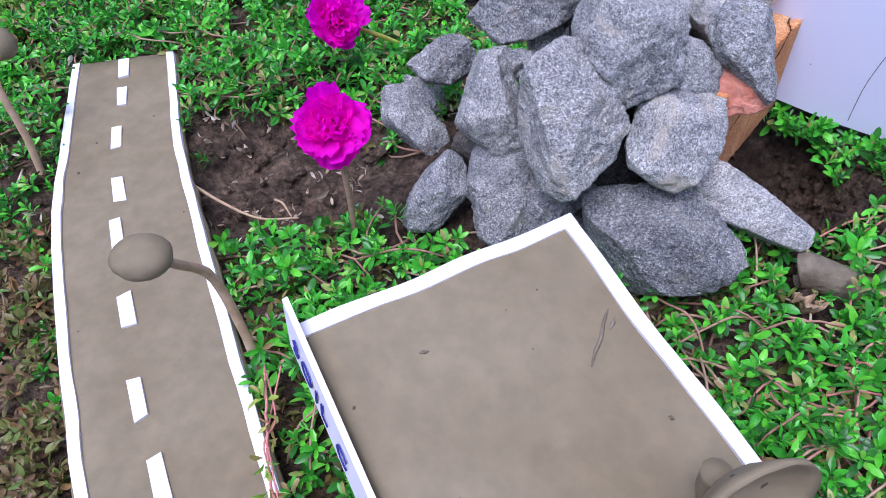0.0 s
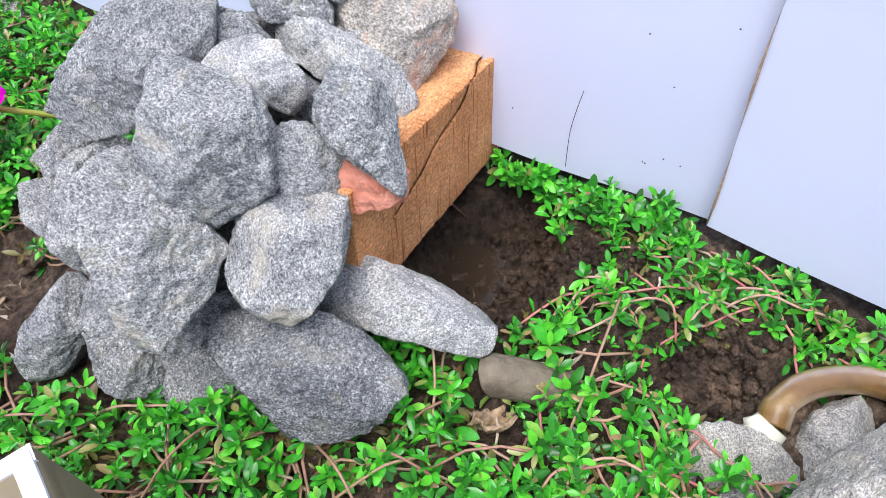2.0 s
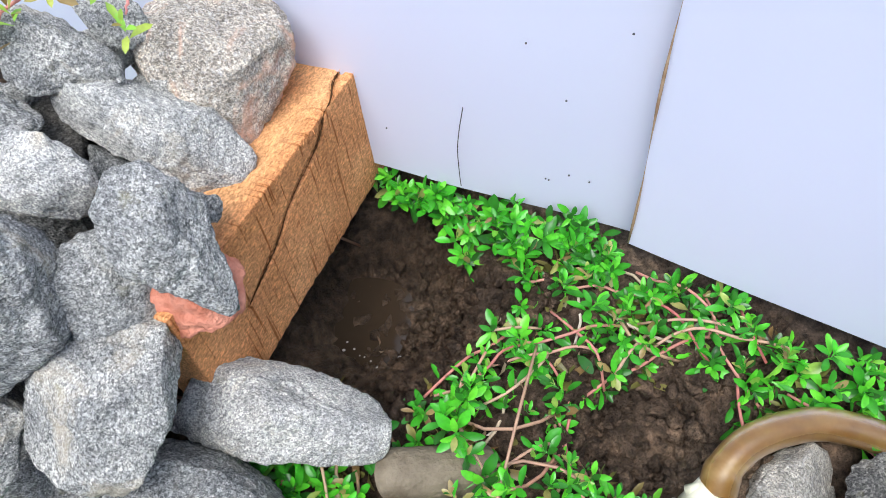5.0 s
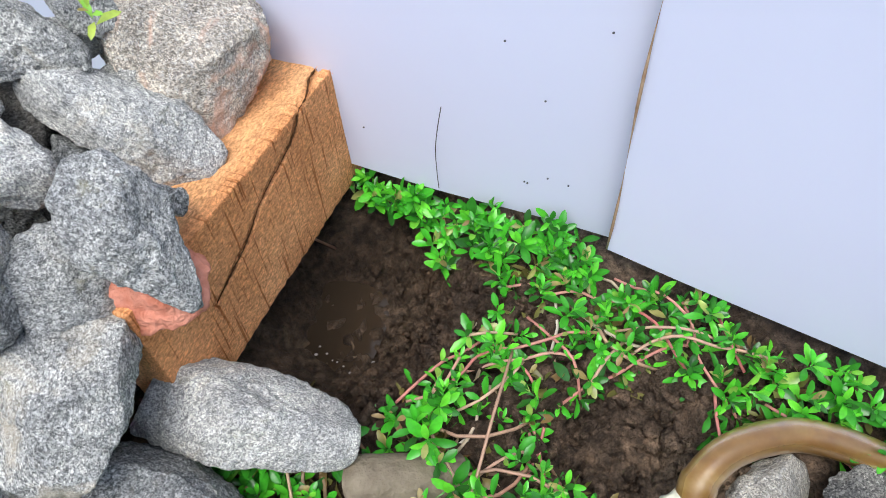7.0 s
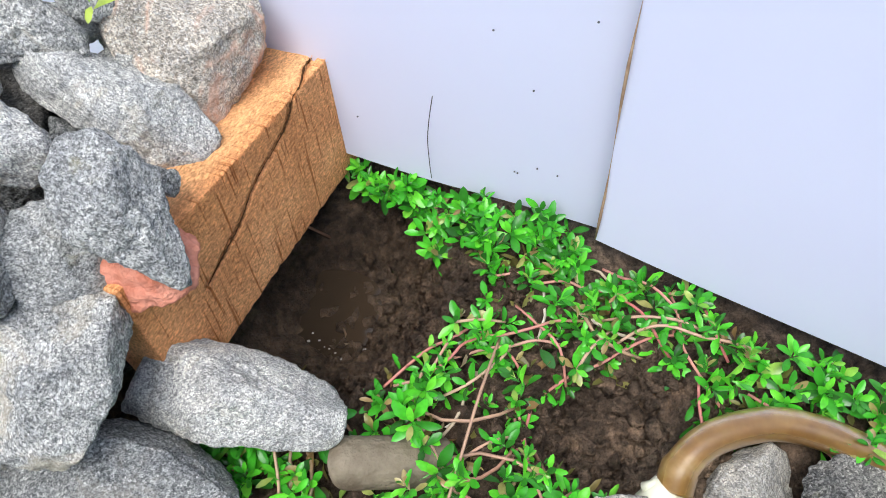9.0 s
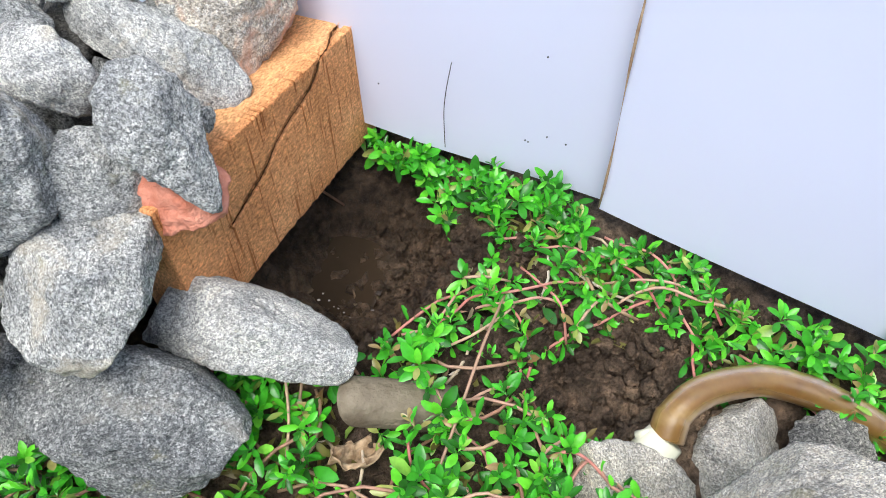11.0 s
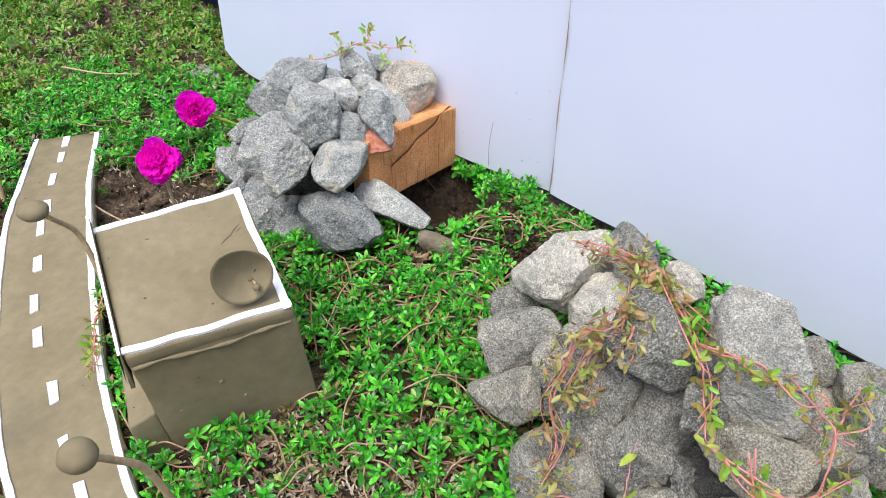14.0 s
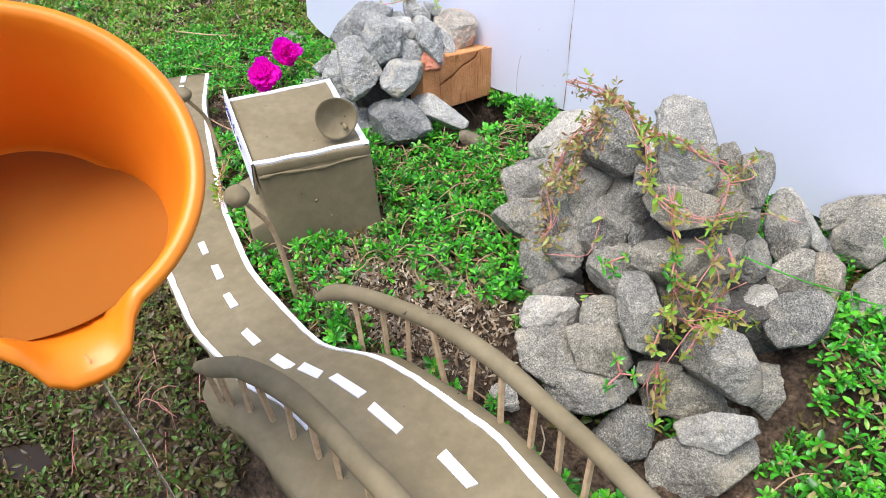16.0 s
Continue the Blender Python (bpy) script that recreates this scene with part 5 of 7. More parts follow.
def moss_rose(head, aim, root, scale, seed, stalk):
    flower = tagged(new("moss_rose"), "bright magenta double moss rose on a thin stem", "flower", "moss roses")
    rng = np.random.RandomState(seed)
    m = look(head, Vector(head) - Vector(aim)) @ Matrix.Diagonal((scale, scale, scale, 1))
    for ring, (count, lift, size) in enumerate(((14, 0, 1.05), (14, 13, 1.0), (14, 26, 0.88), (12, 40, 0.74), (10, 55, 0.6), (7, 70, 0.48))):
        for k in range(count):
            a = 360 * (k + 0.5 * ring) / count + rng.uniform(-9, 9)
            g = size * rng.uniform(0.7, 1.2)
            pm = m @ pose(0, 0, 0.0012 * ring, 0, 0, a) @ pose(0, 0.001, 0, lift + rng.uniform(-11, 11), rng.uniform(-22, 22), 0) @ Matrix.Diagonal((g, g, g, 1))
            part("petal", PETALS[rng.randint(4)], flower, m=pm)
    d, t = sphere_dirs(2)
    part("flower_centre", fast_mesh("flower_centre", d * [0.0019, 0.0019, 0.0026] * (1 + 0.3 * hash_noise(d, 5, seed)[:, None]) + [0, 0, 0.0085], t, CENTRE), flower, "red-orange flower centre", m)
    head, root = Vector(head), Vector(root)
    pts = spline([root, root.lerp(head, 0.55) + Vector((0.004, -0.003, 0.004)), head - Vector(aim).normalized() * 0.003], 6)
    part("stem", mesh("stem", *tube(pts, 0.0018, 7), stalk), flower, "slender flower stem")


moss_rose((-0.063, 0.290, 0.075), (0.30, -0.62, 0.72), (-0.058, 0.281, -0.008), 1.08, 3, STEM)
moss_rose((-0.122, 0.434, 0.040), (0.62, -0.60, 0.50), (-0.070, 0.475, -0.010), 1.10, 8, GREEN_STEM)


# ---- hose, fitting, clay tube ----
def hose():
    ob = tagged(new("garden_hose"), "amber translucent hose pushed into a cream plastic end", "hose")
    pts = spline([(0.3130, 0.2925, 0.003), (0.3165, 0.3000, 0.0075), (0.3270, 0.3080, 0.0095), (0.342, 0.3125, 0.0095), (0.357, 0.3130, 0.0085), (0.376, 0.3065, 0.007), (0.400, 0.292, 0.002), (0.425, 0.270, -0.002)], 8)
    part("hose_pipe", mesh("hose_pipe", *tube(pts, lambda s: 0.0064 * (1.10 if s < 0.13 else 1), 18), HOSE), ob)
    part("hose_end", mesh("hose_end", *tube([(0.3035, 0.2840, -0.006), (0.3085, 0.2885, -0.001), (0.3130, 0.2925, 0.0028)], lambda s: 0.0086 - 0.001 * s, 16), FITTING), ob, "cream plastic hose end")
    part("end_nib", mesh("end_nib", *tube([(0.3025, 0.2935, 0.001), (0.3075, 0.2938, 0.0045)], 0.0022, 8), FITTING), ob)


hose()
tv, tf = tube(spline([(0.1915, 0.3045, 0.0070), (0.1925, 0.3045, 0.0070), (0.198, 0.3047, 0.0055), (0.210, 0.3055, 0.0005), (0.228, 0.3065, -0.008)], 5), lambda f: 0.0100 * (0.93 if f < 0.03 else 1), 40, 1, 0.012, 3)
tagged(new("clay_plug", mesh("clay_plug", tv, tf, DAMP_CLAY, False)), "short damp grey clay roll smeared with soil", "clay roll")


def dry_leaf(place, turn, size):
    """A crumpled dead leaf."""
    n = 14
    verts, faces = [], []
    for j in range(n + 1):
        for i in range(n + 1):
            u, v = i / n * 2 - 1, j / n * 2 - 1
            w = math.sqrt(max(0, 1 - v * v)) * 0.62 + 0.02
            q = Vector((u * w, v, 0))
            z = 0.55 * abs(u) + 0.5 * noise.noise(q * 2.3) + 0.30 * noise.noise(q * 5) + 0.12 * noise.noise(q * 13) + 0.2 * v * v
            verts.append((q * size).to_2d().to_tuple() + (z * size,))
    for j in range(n):
        for i in range(n):
            q = j * (n + 1) + i
            faces.append((q, q + 1, q + n + 2, q + n + 1))
    ob = new("dry_leaf", mesh("dry_leaf", verts, faces, DEAD_LEAF))
    so = ob.modifiers.new("thickness", "SOLIDIFY")
    so.thickness = 0.0004
    ob.matrix_basis = pose(*place, *turn)
    tagged(ob, "crumpled dry brown leaf among the creeper", "leaf")


dry_leaf((0.192, 0.282, 0.002), (35, 10, 120), 0.0105)


def dry_twig(points, radius):
    line = [p + Vector((0.0006 * noise.noise((i, 1, 0)), 0.0006 * noise.noise((i, 5, 0)), 0.0006 * noise.noise((i, 9, 0)))) for i, p in enumerate(spline(points, 6))]
    tagged(new("dry_twig", mesh("dry_twig", *tube(line, lambda f: radius * (1 - 0.5 * f), 7, 1, 0.12, 5), STICK)), "thin dry tan twig lying on the soil", "twig", "dry twigs")


dry_twig([(-0.176, 0.295, 0.004), (-0.151, 0.289, -0.003), (-0.125, 0.285, -0.007), (-0.100, 0.290, -0.006)], 0.0012)
dry_twig([(-0.120, 0.300, -0.004), (-0.112, 0.296, -0.002), (-0.104, 0.289, -0.005)], 0.0009)
dry_twig([(-0.260, 0.520, 0.006), (-0.200, 0.505, 0.010), (-0.150, 0.512, 0.008)], 0.0014)
dry_twig([(-0.420, 0.560, 0.010), (-0.340, 0.545, 0.014), (-0.290, 0.560, 0.010)], 0.0016)


# ---- distance: kerb, wall, cloth ----
def box(name, a, b, low, high, thick, mat, wob=0.002, cuts=10):
    a, b = Vector((*a, 0)), Vector((*b, 0))
    d = (b - a).normalized()
    nrm = Vector((-d.y, d.x, 0)) * thick
    c = [a, b, b + nrm, a + nrm]
    bm = quad_block([(p.x, p.y, low) for p in c], [(p.x, p.y, high) for p in c], cuts, wob, 0.004)
    return from_bm(name, bm, mat, True)


tagged(new("kerb", box("kerb", (-1.45, 0.24), (-0.42, 1.20), -0.06, 0.030, 0.055, KERB, 0.004)), "weathered pinkish brick kerb at the lawn's edge", "kerb", kind="structure")
tagged(new("plaster_step", box("plaster_step", (-0.905, 0.83), (-0.56, 1.155), -0.06, 0.075, 0.12, PLASTER, 0.004)), "weathered grey plaster block on the kerb", "step", kind="structure")
tagged(new("wall_far", box("wall_far", (-1.60, 0.22), (-0.90, 0.87), -0.06, 0.5, 0.1, PAINTED, 0.002)), "white painted wall beyond the lawn", "wall", kind="structure")


def navy_cloth():
    """A hanging cloth with a stitched hem, behind the board."""
    a, b = Vector((-0.62, 1.035, 0)), Vector((-0.10, 0.655, 0))
    n, m = 50, 20
    verts, faces = [], []
    d = (b - a).normalized()
    nrm = Vector((-d.y, d.x, 0))
    for j in range(m + 1):
        v = j / m
        for i in range(n + 1):
            u = i / n
            p = a.lerp(b, u) + nrm * (0.012 * math.sin(u * 13 + v) * (1 - 0.4 * v) + 0.10 * v)
            z = -0.018 + 0.012 * abs(math.sin(u * 9)) + 0.6 * v
            verts.append((p.x, p.y, z))
    w = n + 1
    for j in range(m):
        for i in range(n):
            q = j * w + i
            faces.append((q, q + 1, q + w + 1, q + w))
    ob = new("navy_cloth", mesh("navy_cloth", verts, faces, CLOTH))
    so = ob.modifiers.new("thickness", "SOLIDIFY")
    so.thickness = 0.002
    tagged(ob, "dark navy cloth hanging behind the white board", "cloth")
    hem = [Vector(verts[w + i]) * 0.55 + Vector(verts[i]) * 0.45 - nrm * 0.0022 for i in range(w)]
    part("hem_stitch", mesh("hem_stitch", *tube(hem, 0.0012, 6), THREAD), ob, "white stitching along the hem")


navy_cloth()
stone = new("rock", fast_mesh("rock", stone_mesh(np.array((0.040, 0.018, 0.012)), 18), TRIS, FRONT_ROCK["mid"]))
stone.matrix_basis = pose(-0.212, 0.592, -0.004, 0, 0, -30)
tagged(stone, "flat grey stone lying in the lawn", "rock")


# ---- orange mug and its water ----
def mug():
    """A wide plastic mug with a pouring lip, tipped towards the ditch."""
    ob = tagged(new("orange_mug"), "orange plastic mug with a lip, tipped and pouring water", "mug")
    n, r, depth = 72, 0.0715, 0.110

    def lip(a):
        """How far the rim reaches out at the pouring lip."""
        d = math.atan2(math.sin(a + math.pi / 2), math.cos(a + math.pi / 2))
        return math.exp(-(d / 0.24) ** 4)

    prof = [(0.80, -1.0, 0), (0.82, -0.93, 0), (0.87, -0.6, 0), (0.92, -0.3, 0), (0.955, -0.10, 0.4), (0.975, -0.02, 0.9), (1.0, 0.0, 1), (1.06, 0.006, 1), (1.085, -0.02, 1), (1.075, -0.06, 0.9), (1.0, -0.10, 0.4), (0.96, -0.3, 0), (0.91, -0.6, 0), (0.86, -0.95, 0), (0.84, -1.04, 0)]
    verts, faces = [], []
    for q, h, k in prof:
        for i in range(n):
            a = 2 * math.pi * i / n
            g = r * (q + 0.24 * k * lip(a))
            verts.append((g * math.cos(a), g * math.sin(a), h * depth - 0.012 * k * lip(a)))
    for j in range(len(prof) - 1):
        for i in range(n):
            a, b = j * n + i, j * n + (i + 1) % n
            faces.append((a, b, b + n, a + n))
    c0 = len(verts)
    verts += [(0, 0, -depth), (0, 0, -1.04 * depth)]
    e = (len(prof) - 1) * n
    for i in range(n):
        faces.append((c0, (i + 1) % n, i))
        faces.append((c0 + 1, e + i, e + (i + 1) % n))
    body = part("mug_body", mesh("mug_body", verts, faces, ORANGE), ob, m=MUG)
    # the water keeps its own level inside
    up = (MUG.to_3x3().inverted() @ Vector((0, 0, 1))).normalized()
    ring = []
    lipv = Vector((0, -r * 1.16, -0.0095))
    for i in range(n):
        a = 2 * math.pi * i / n
        p = Vector((math.cos(a), math.sin(a), 0))
        lo, hi = 0.0, 1.0
        # height of the water plane over this direction, kept inside the wall
        for k in range(24):
            mid = (lo + hi) / 2
            rad = 1.0 - 0.16 * mid
            w = Vector((p.x * r * rad * 0.97, p.y * r * rad * 0.97, -mid * depth))
            if (w - lipv).dot(up) > 0:
                lo = mid
            else:
                hi = mid
        rad = (1.0 - 0.16 * lo) * 0.97
        if lo < 0.15:
            rad += 0.19 * lip(a)
        px, py = p.x * r * rad, p.y * r * rad
        ring.append((px, py, max(-0.98 * depth, lipv.z - (px * up.x + (py - lipv.y) * up.y) / up.z) - 0.002))
    mid = tuple(sum(c) / n for c in zip(*ring))
    part("water", mesh("water", [mid, *ring], [(0, i + 1, (i + 1) % n + 1) for i in range(n)], BROWN_WATER), ob, "muddy water in the mug")
    ob.children[-1].matrix_basis = MUG
    # the falling thread of water
    s = MUG @ lipv
    foot = float(ground_height(s.x + 0.02, s.y - 0.005))
    pts = [(s.x + 0.02 * t, s.y - 0.005 * t, s.z + (foot - 0.01 - s.z) * t * (0.55 + 0.45 * t)) for t in np.linspace(0, 1, 30)]
    part("water_thread", mesh("water_thread", *tube(pts, lambda f: 0.0006 + 0.0004 * math.sin(f * 40) * f, 10, 0.6, 0.2, 4), CLEAR), ob, "thin clear stream of poured water")


MUG_AT = Vector((0.1825, -0.2306, 0.2887))
mouth = Vector((0.56, -0.32, 0.74)).normalized()
down = Vector((0.02, -0.10, -1))
down = (down - mouth * down.dot(mouth)).normalized()
mx = (-down).cross(mouth).normalized()
MUG = Matrix(((mx.x, -down.x, mouth.x, MUG_AT.x), (mx.y, -down.y, mouth.y, MUG_AT.y), (mx.z, -down.z, mouth.z, MUG_AT.z), (0, 0, 0, 1)))
mug()


# ---- creeping plants ----
HOUSE_QUAD = [Vector(c).to_2d() for c in (H_FL, H_FR, H_BR, H_BL)]
ROAD_LO, ROAD_HI = road_lines(4)


def in_poly(x, y, poly):
    inside = np.zeros(len(x), bool)
    j = len(poly) - 1
    for i in range(len(poly)):
        (x1, y1), (x2, y2) = poly[i], poly[j]
        if y1 != y2:
            inside ^= ((y1 > y) != (y2 > y)) & (x < (x2 - x1) * (y - y1) / (y2 - y1) + x1)
        j = i
    return inside


def clear_of_things(x, y, gap=0.004):
    ok = np.ones(len(x), bool)
    c = sum(HOUSE_QUAD, Vector((0, 0))) / 4
    grow = [c + (q - c) * (1 + gap / 0.08) for q in HOUSE_QUAD]
    ok &= ~in_poly(x, y, [tuple(q) for q in grow])
    lo = [tuple(a + (a - b).normalized() * (gap + (0.016 if a.x > 0.1 else 0))) for a, b in zip(ROAD_LO, ROAD_HI)]
    hi = [tuple(b + (b - a).normalized() * (gap + (0.012 if b.x > 0.19 else 0))) for a, b in zip(ROAD_LO, ROAD_HI)]
    ok &= ~in_poly(x, y, lo + hi[::-1])
    # behind the boards
    ok &= ((x - 0.302) * 0.200 + (y - 0.402) * 0.482 < -0.0015) | (x < -0.175)
    ok &= ((x - 0.297) * 0.447 + (y - 0.397) * 0.703 < -0.004) | (x < 0.297)
    # under the heaps and the block
    ok &= blob(x, y, 0.045, 0.352, 0.145, 0.088, 10) < 0.25
    ok &= blob(x, y, 0.43, 0.085, 0.165, 0.135, -30) < 0.42
    ok &= blob(x, y, 0.145, 0.40, 0.04, 0.115, -25) < 0.3
    return ok


def cover(x, y):
    """How thickly the creeper grows, 0 to 1."""
    d = np.ones(len(x))
    d -= 1.3 * blob(x, y, 0.195, 0.390, 0.066, 0.086, -30)
    d -= 1.1 * blob(x, y, 0.294, 0.315, 0.042, 0.026)
    d -= 1.2 * blob(x, y, -0.125, 0.33, 0.11, 0.085, 20)
    d -= 1.2 * blob(x, y, 0.335, 0.283, 0.070, 0.035)
    d -= 1.2 * blob(x, y, 0.200, 0.305, 0.026, 0.018)
    d -= 1.3 * blob(x, y, 0.198, 0.280, 0.020, 0.018)
    d -= 0.93 * blob(x, y, 0.225, 0.010, 0.12, 0.068, -20)
    d -= 0.42 * blob(x, y, 0.31, 0.36, 0.15, 0.12)
    d -= 0.97 * (1 - smooth(-0.03, 0.03, 0.76 * x + 0.65 * y + 0.02)) * (1 - smooth(0.1, 0.3, y))
    d -= 1.1 * blob(x, y, 0.30, -0.015, 0.10, 0.065)
    d -= 1.3 * blob(x, y, 0.44, -0.07, 0.12, 0.075)
    d -= 1.1 * blob(x, y, 0.528, -0.005, 0.100, 0.034, 66)
    d -= 1.0 * blob(x, y, 0.10, -0.10, 0.20, 0.09, -35)
    d -= 0.55 * blob(x, y, -0.30, 0.22, 0.12, 0.16, -30)
    d -= 1.0 * smooth(-0.13, -0.20, y)
    return np.clip(d, 0, 1)


def leaf_cloud(roots, aims, leaves, length, rng, spread=1.0, droop=0.25, blunt=False):
    """Whorls of narrow pointed leaves: arrays of vertices and triangles.
    roots, aims: where each shoot ends and how it points; leaves: leaves per shoot."""
    n = len(roots)
    k = np.tile(np.arange(leaves), n)
    root, aim = np.repeat(roots, leaves, 0), np.repeat(aims, leaves, 0)
    ref = np.where(np.abs(aim[:, 2:]) < 0.9, [[0, 0, 1.0]], [[1.0, 0, 0]])
    s = np.cross(aim, ref)
    s /= np.linalg.norm(s, axis=1)[:, None]
    t = np.cross(s, aim)
    phase = np.repeat(rng.uniform(0, 6.28, n), leaves)
    a = phase + k * 2.4 + rng.uniform(-0.3, 0.3, n * leaves)
    level = k / max(1, leaves - 1)
    open_ = np.radians(78 - 62 * level + rng.uniform(-12, 12, n * leaves)) * spread
    out = s * np.cos(a)[:, None] + t * np.sin(a)[:, None]
    d = aim * np.cos(open_)[:, None] + out * np.sin(open_)[:, None]
    w = np.cross(d, aim)
    w /= np.linalg.norm(w, axis=1)[:, None] + 1e-9
    nn = np.cross(w, d)
    size = np.repeat(rng.uniform(0.75, 1.2, n), leaves) * length * (1 - 0.45 * level) * rng.uniform(0.8, 1.15, n * leaves)
    base = root - aim * (0.0085 * (1 - level) * np.repeat(rng.uniform(0.6, 1.2, n), leaves))[:, None]
    width = size * rng.uniform(0.15, 0.21, n * leaves)

    def at(u, v, lift):
        return base + d * (size * u)[:, None] + w * (width * v)[:, None] + nn * (size * lift)[:, None]

    dr = droop * rng.uniform(0.3, 1.3, n * leaves)
    pts = [at(0, 0, 0), at(0.45, -0.95, 0.05 + 0.02), at(0.45, 0, 0.0), at(0.45, 0.95, 0.07),
           at(0.82, -0.80, 0.04 - dr * 0.6), at(0.82, 0, -0.02 - dr * 0.6), at(0.82, 0.80, 0.04 - dr * 0.6), at(1.0, 0, -dr)]
    if blunt:
        # rounded tips for the plants close by
        pts[1:4] = [at(0.36, -0.74, 0.06), at(0.40, 0, 0.0), at(0.36, 0.74, 0.06)]
        pts[4:7] = [at(0.66, -1.04, 0.08 - dr * 0.4), at(0.70, 0, -0.02 - dr * 0.4), at(0.66, 1.04, 0.08 - dr * 0.4)]
        pts[7:] = [at(0.90, -0.62, 0.03 - dr * 0.8), at(0.90, 0.62, 0.03 - dr * 0.8), at(1.0, 0, -dr)]
        verts = np.stack(pts, 1).reshape(-1, 3)
        tri = np.array([(0, 2, 1), (0, 3, 2), (1, 2, 5), (1, 5, 4), (2, 3, 6), (2, 6, 5), (4, 5, 7), (5, 6, 8), (5, 9, 7), (5, 8, 9)])
        return verts, (np.arange(n * leaves)[:, None, None] * 10 + tri[None]).reshape(-1, 3)
    verts = np.stack(pts, 1).reshape(-1, 3)
    tri = np.array([(0, 2, 1), (0, 3, 2), (1, 2, 5), (1, 5, 4), (2, 3, 6), (2, 6, 5), (4, 5, 7), (5, 6, 7)])
    tris = (np.arange(n * leaves)[:, None, None] * 8 + tri[None]).reshape(-1, 3)
    return verts, tris


def scatter(count, x0, x1, y0, y1, rng, density=None, gap=0.004):
    x, y = rng.uniform(x0, x1, count), rng.uniform(y0, y1, count)
    ok = clear_of_things(x, y, gap)
    if density is not None:
        ok &= rng.uniform(0, 1, count) < density(x, y)
    return x[ok], y[ok]


def near_creeper():
    rng = np.random.RandomState(21)
    # upright shoots
    x, y = scatter(11800, -0.42, 0.74, -0.20, 0.60, rng, cover)
    n = len(x)
    h = rng.uniform(0.006, 0.026, n) * (0.6 + 0.4 * cover(x, y))
    z = ground_height(x, y) + h
    aim = np.stack([rng.normal(0, 0.42, n), rng.normal(-0.1, 0.42, n), np.ones(n)], 1)
    aim /= np.linalg.norm(aim, axis=1)[:, None]
    root = np.stack([x, y, z], 1)
    v, t = leaf_cloud(root, aim, 10, 0.0104, rng, blunt=True)
    tagged(new("creeping_plant", fast_mesh("creeping_plant", v, t, LEAF)), "bright green fleshy-leaved creeper covering the soil", "plants", kind="stuff")
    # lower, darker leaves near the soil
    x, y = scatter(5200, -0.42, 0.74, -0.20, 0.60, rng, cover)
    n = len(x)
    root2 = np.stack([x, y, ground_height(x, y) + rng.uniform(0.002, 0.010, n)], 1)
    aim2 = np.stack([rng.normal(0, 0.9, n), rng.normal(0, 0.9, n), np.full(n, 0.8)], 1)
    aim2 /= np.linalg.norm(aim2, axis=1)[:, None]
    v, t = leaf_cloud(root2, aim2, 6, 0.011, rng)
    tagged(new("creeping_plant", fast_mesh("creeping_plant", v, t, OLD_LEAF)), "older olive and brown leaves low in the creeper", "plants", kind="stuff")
    # trailing stems
    lines = []
    pick = rng.choice(len(root), 700, replace=False)
    for i in pick:
        a = rng.uniform(0, 6.28)
        ln = rng.uniform(0.02, 0.06)
        p = Vector(root[i]) - Vector((0, 0, 0.004))
        pts = []
        for s in np.linspace(0, 1, 5):
            q = p + Vector((math.cos(a + 0.7 * s), math.sin(a + 0.7 * s), 0)) * ln * s
            g = float(ground_height(q.x, q.y)) + 0.003
            q.z = p.z + (g + 0.006 * math.sin(3.1 * s) - p.z) * s
            pts.append(q)
        # few of them reach out over bare soil
        if cover(np.array([q.x]), np.array([q.y]))[0] > 0.25 or (i % 4 == 0 and q.x > 0.24):
            lines.append(pts)
    tagged(new("creeping_stems", stems_mesh("creeping_stems", lines, 0.00075, STEM)), "thin pinkish brown trailing stems of the creeper", "plants", kind="stuff")


near_creeper()


def long_stems(name, count, x0, x1, y0, y1, reach, lift, radius, mat, label, seed, needs=0.3):
    """Bare fleshy stems lying across each other over the leaves."""
    rng = np.random.RandomState(seed)
    lines = []
    for k in range(count * 6):
        x, y = rng.uniform(x0, x1), rng.uniform(y0, y1)
        if not clear_of_things(np.array([x]), np.array([y]), 0.002)[0] or cover(np.array([x]), np.array([y]))[0] < needs:
            continue
        a, ln = rng.uniform(0, 6.28), rng.uniform(0.4, 1.0) * reach
        bend = rng.uniform(-0.4, 0.4)
        pts = []
        for s in np.linspace(0, 1, 6):
            q = Vector((x, y, 0)) + Vector((math.cos(a + bend * s), math.sin(a + bend * s), 0)) * ln * s
            if not clear_of_things(np.array([q.x]), np.array([q.y]), 0.0)[0]:
                break
            q.z = float(ground_height(q.x, q.y)) + 0.005 + lift * math.sin(0.4 + 2.5 * s) * rng.uniform(0.7, 1.1)
            pts.append(q)
        if len(pts) > 3:
            lines.append(spline(pts, 3))
        if len(lines) == count:
            break
    tagged(new(name, stems_mesh(name, lines, radius, mat, 6)), label, "plants", kind="stuff")


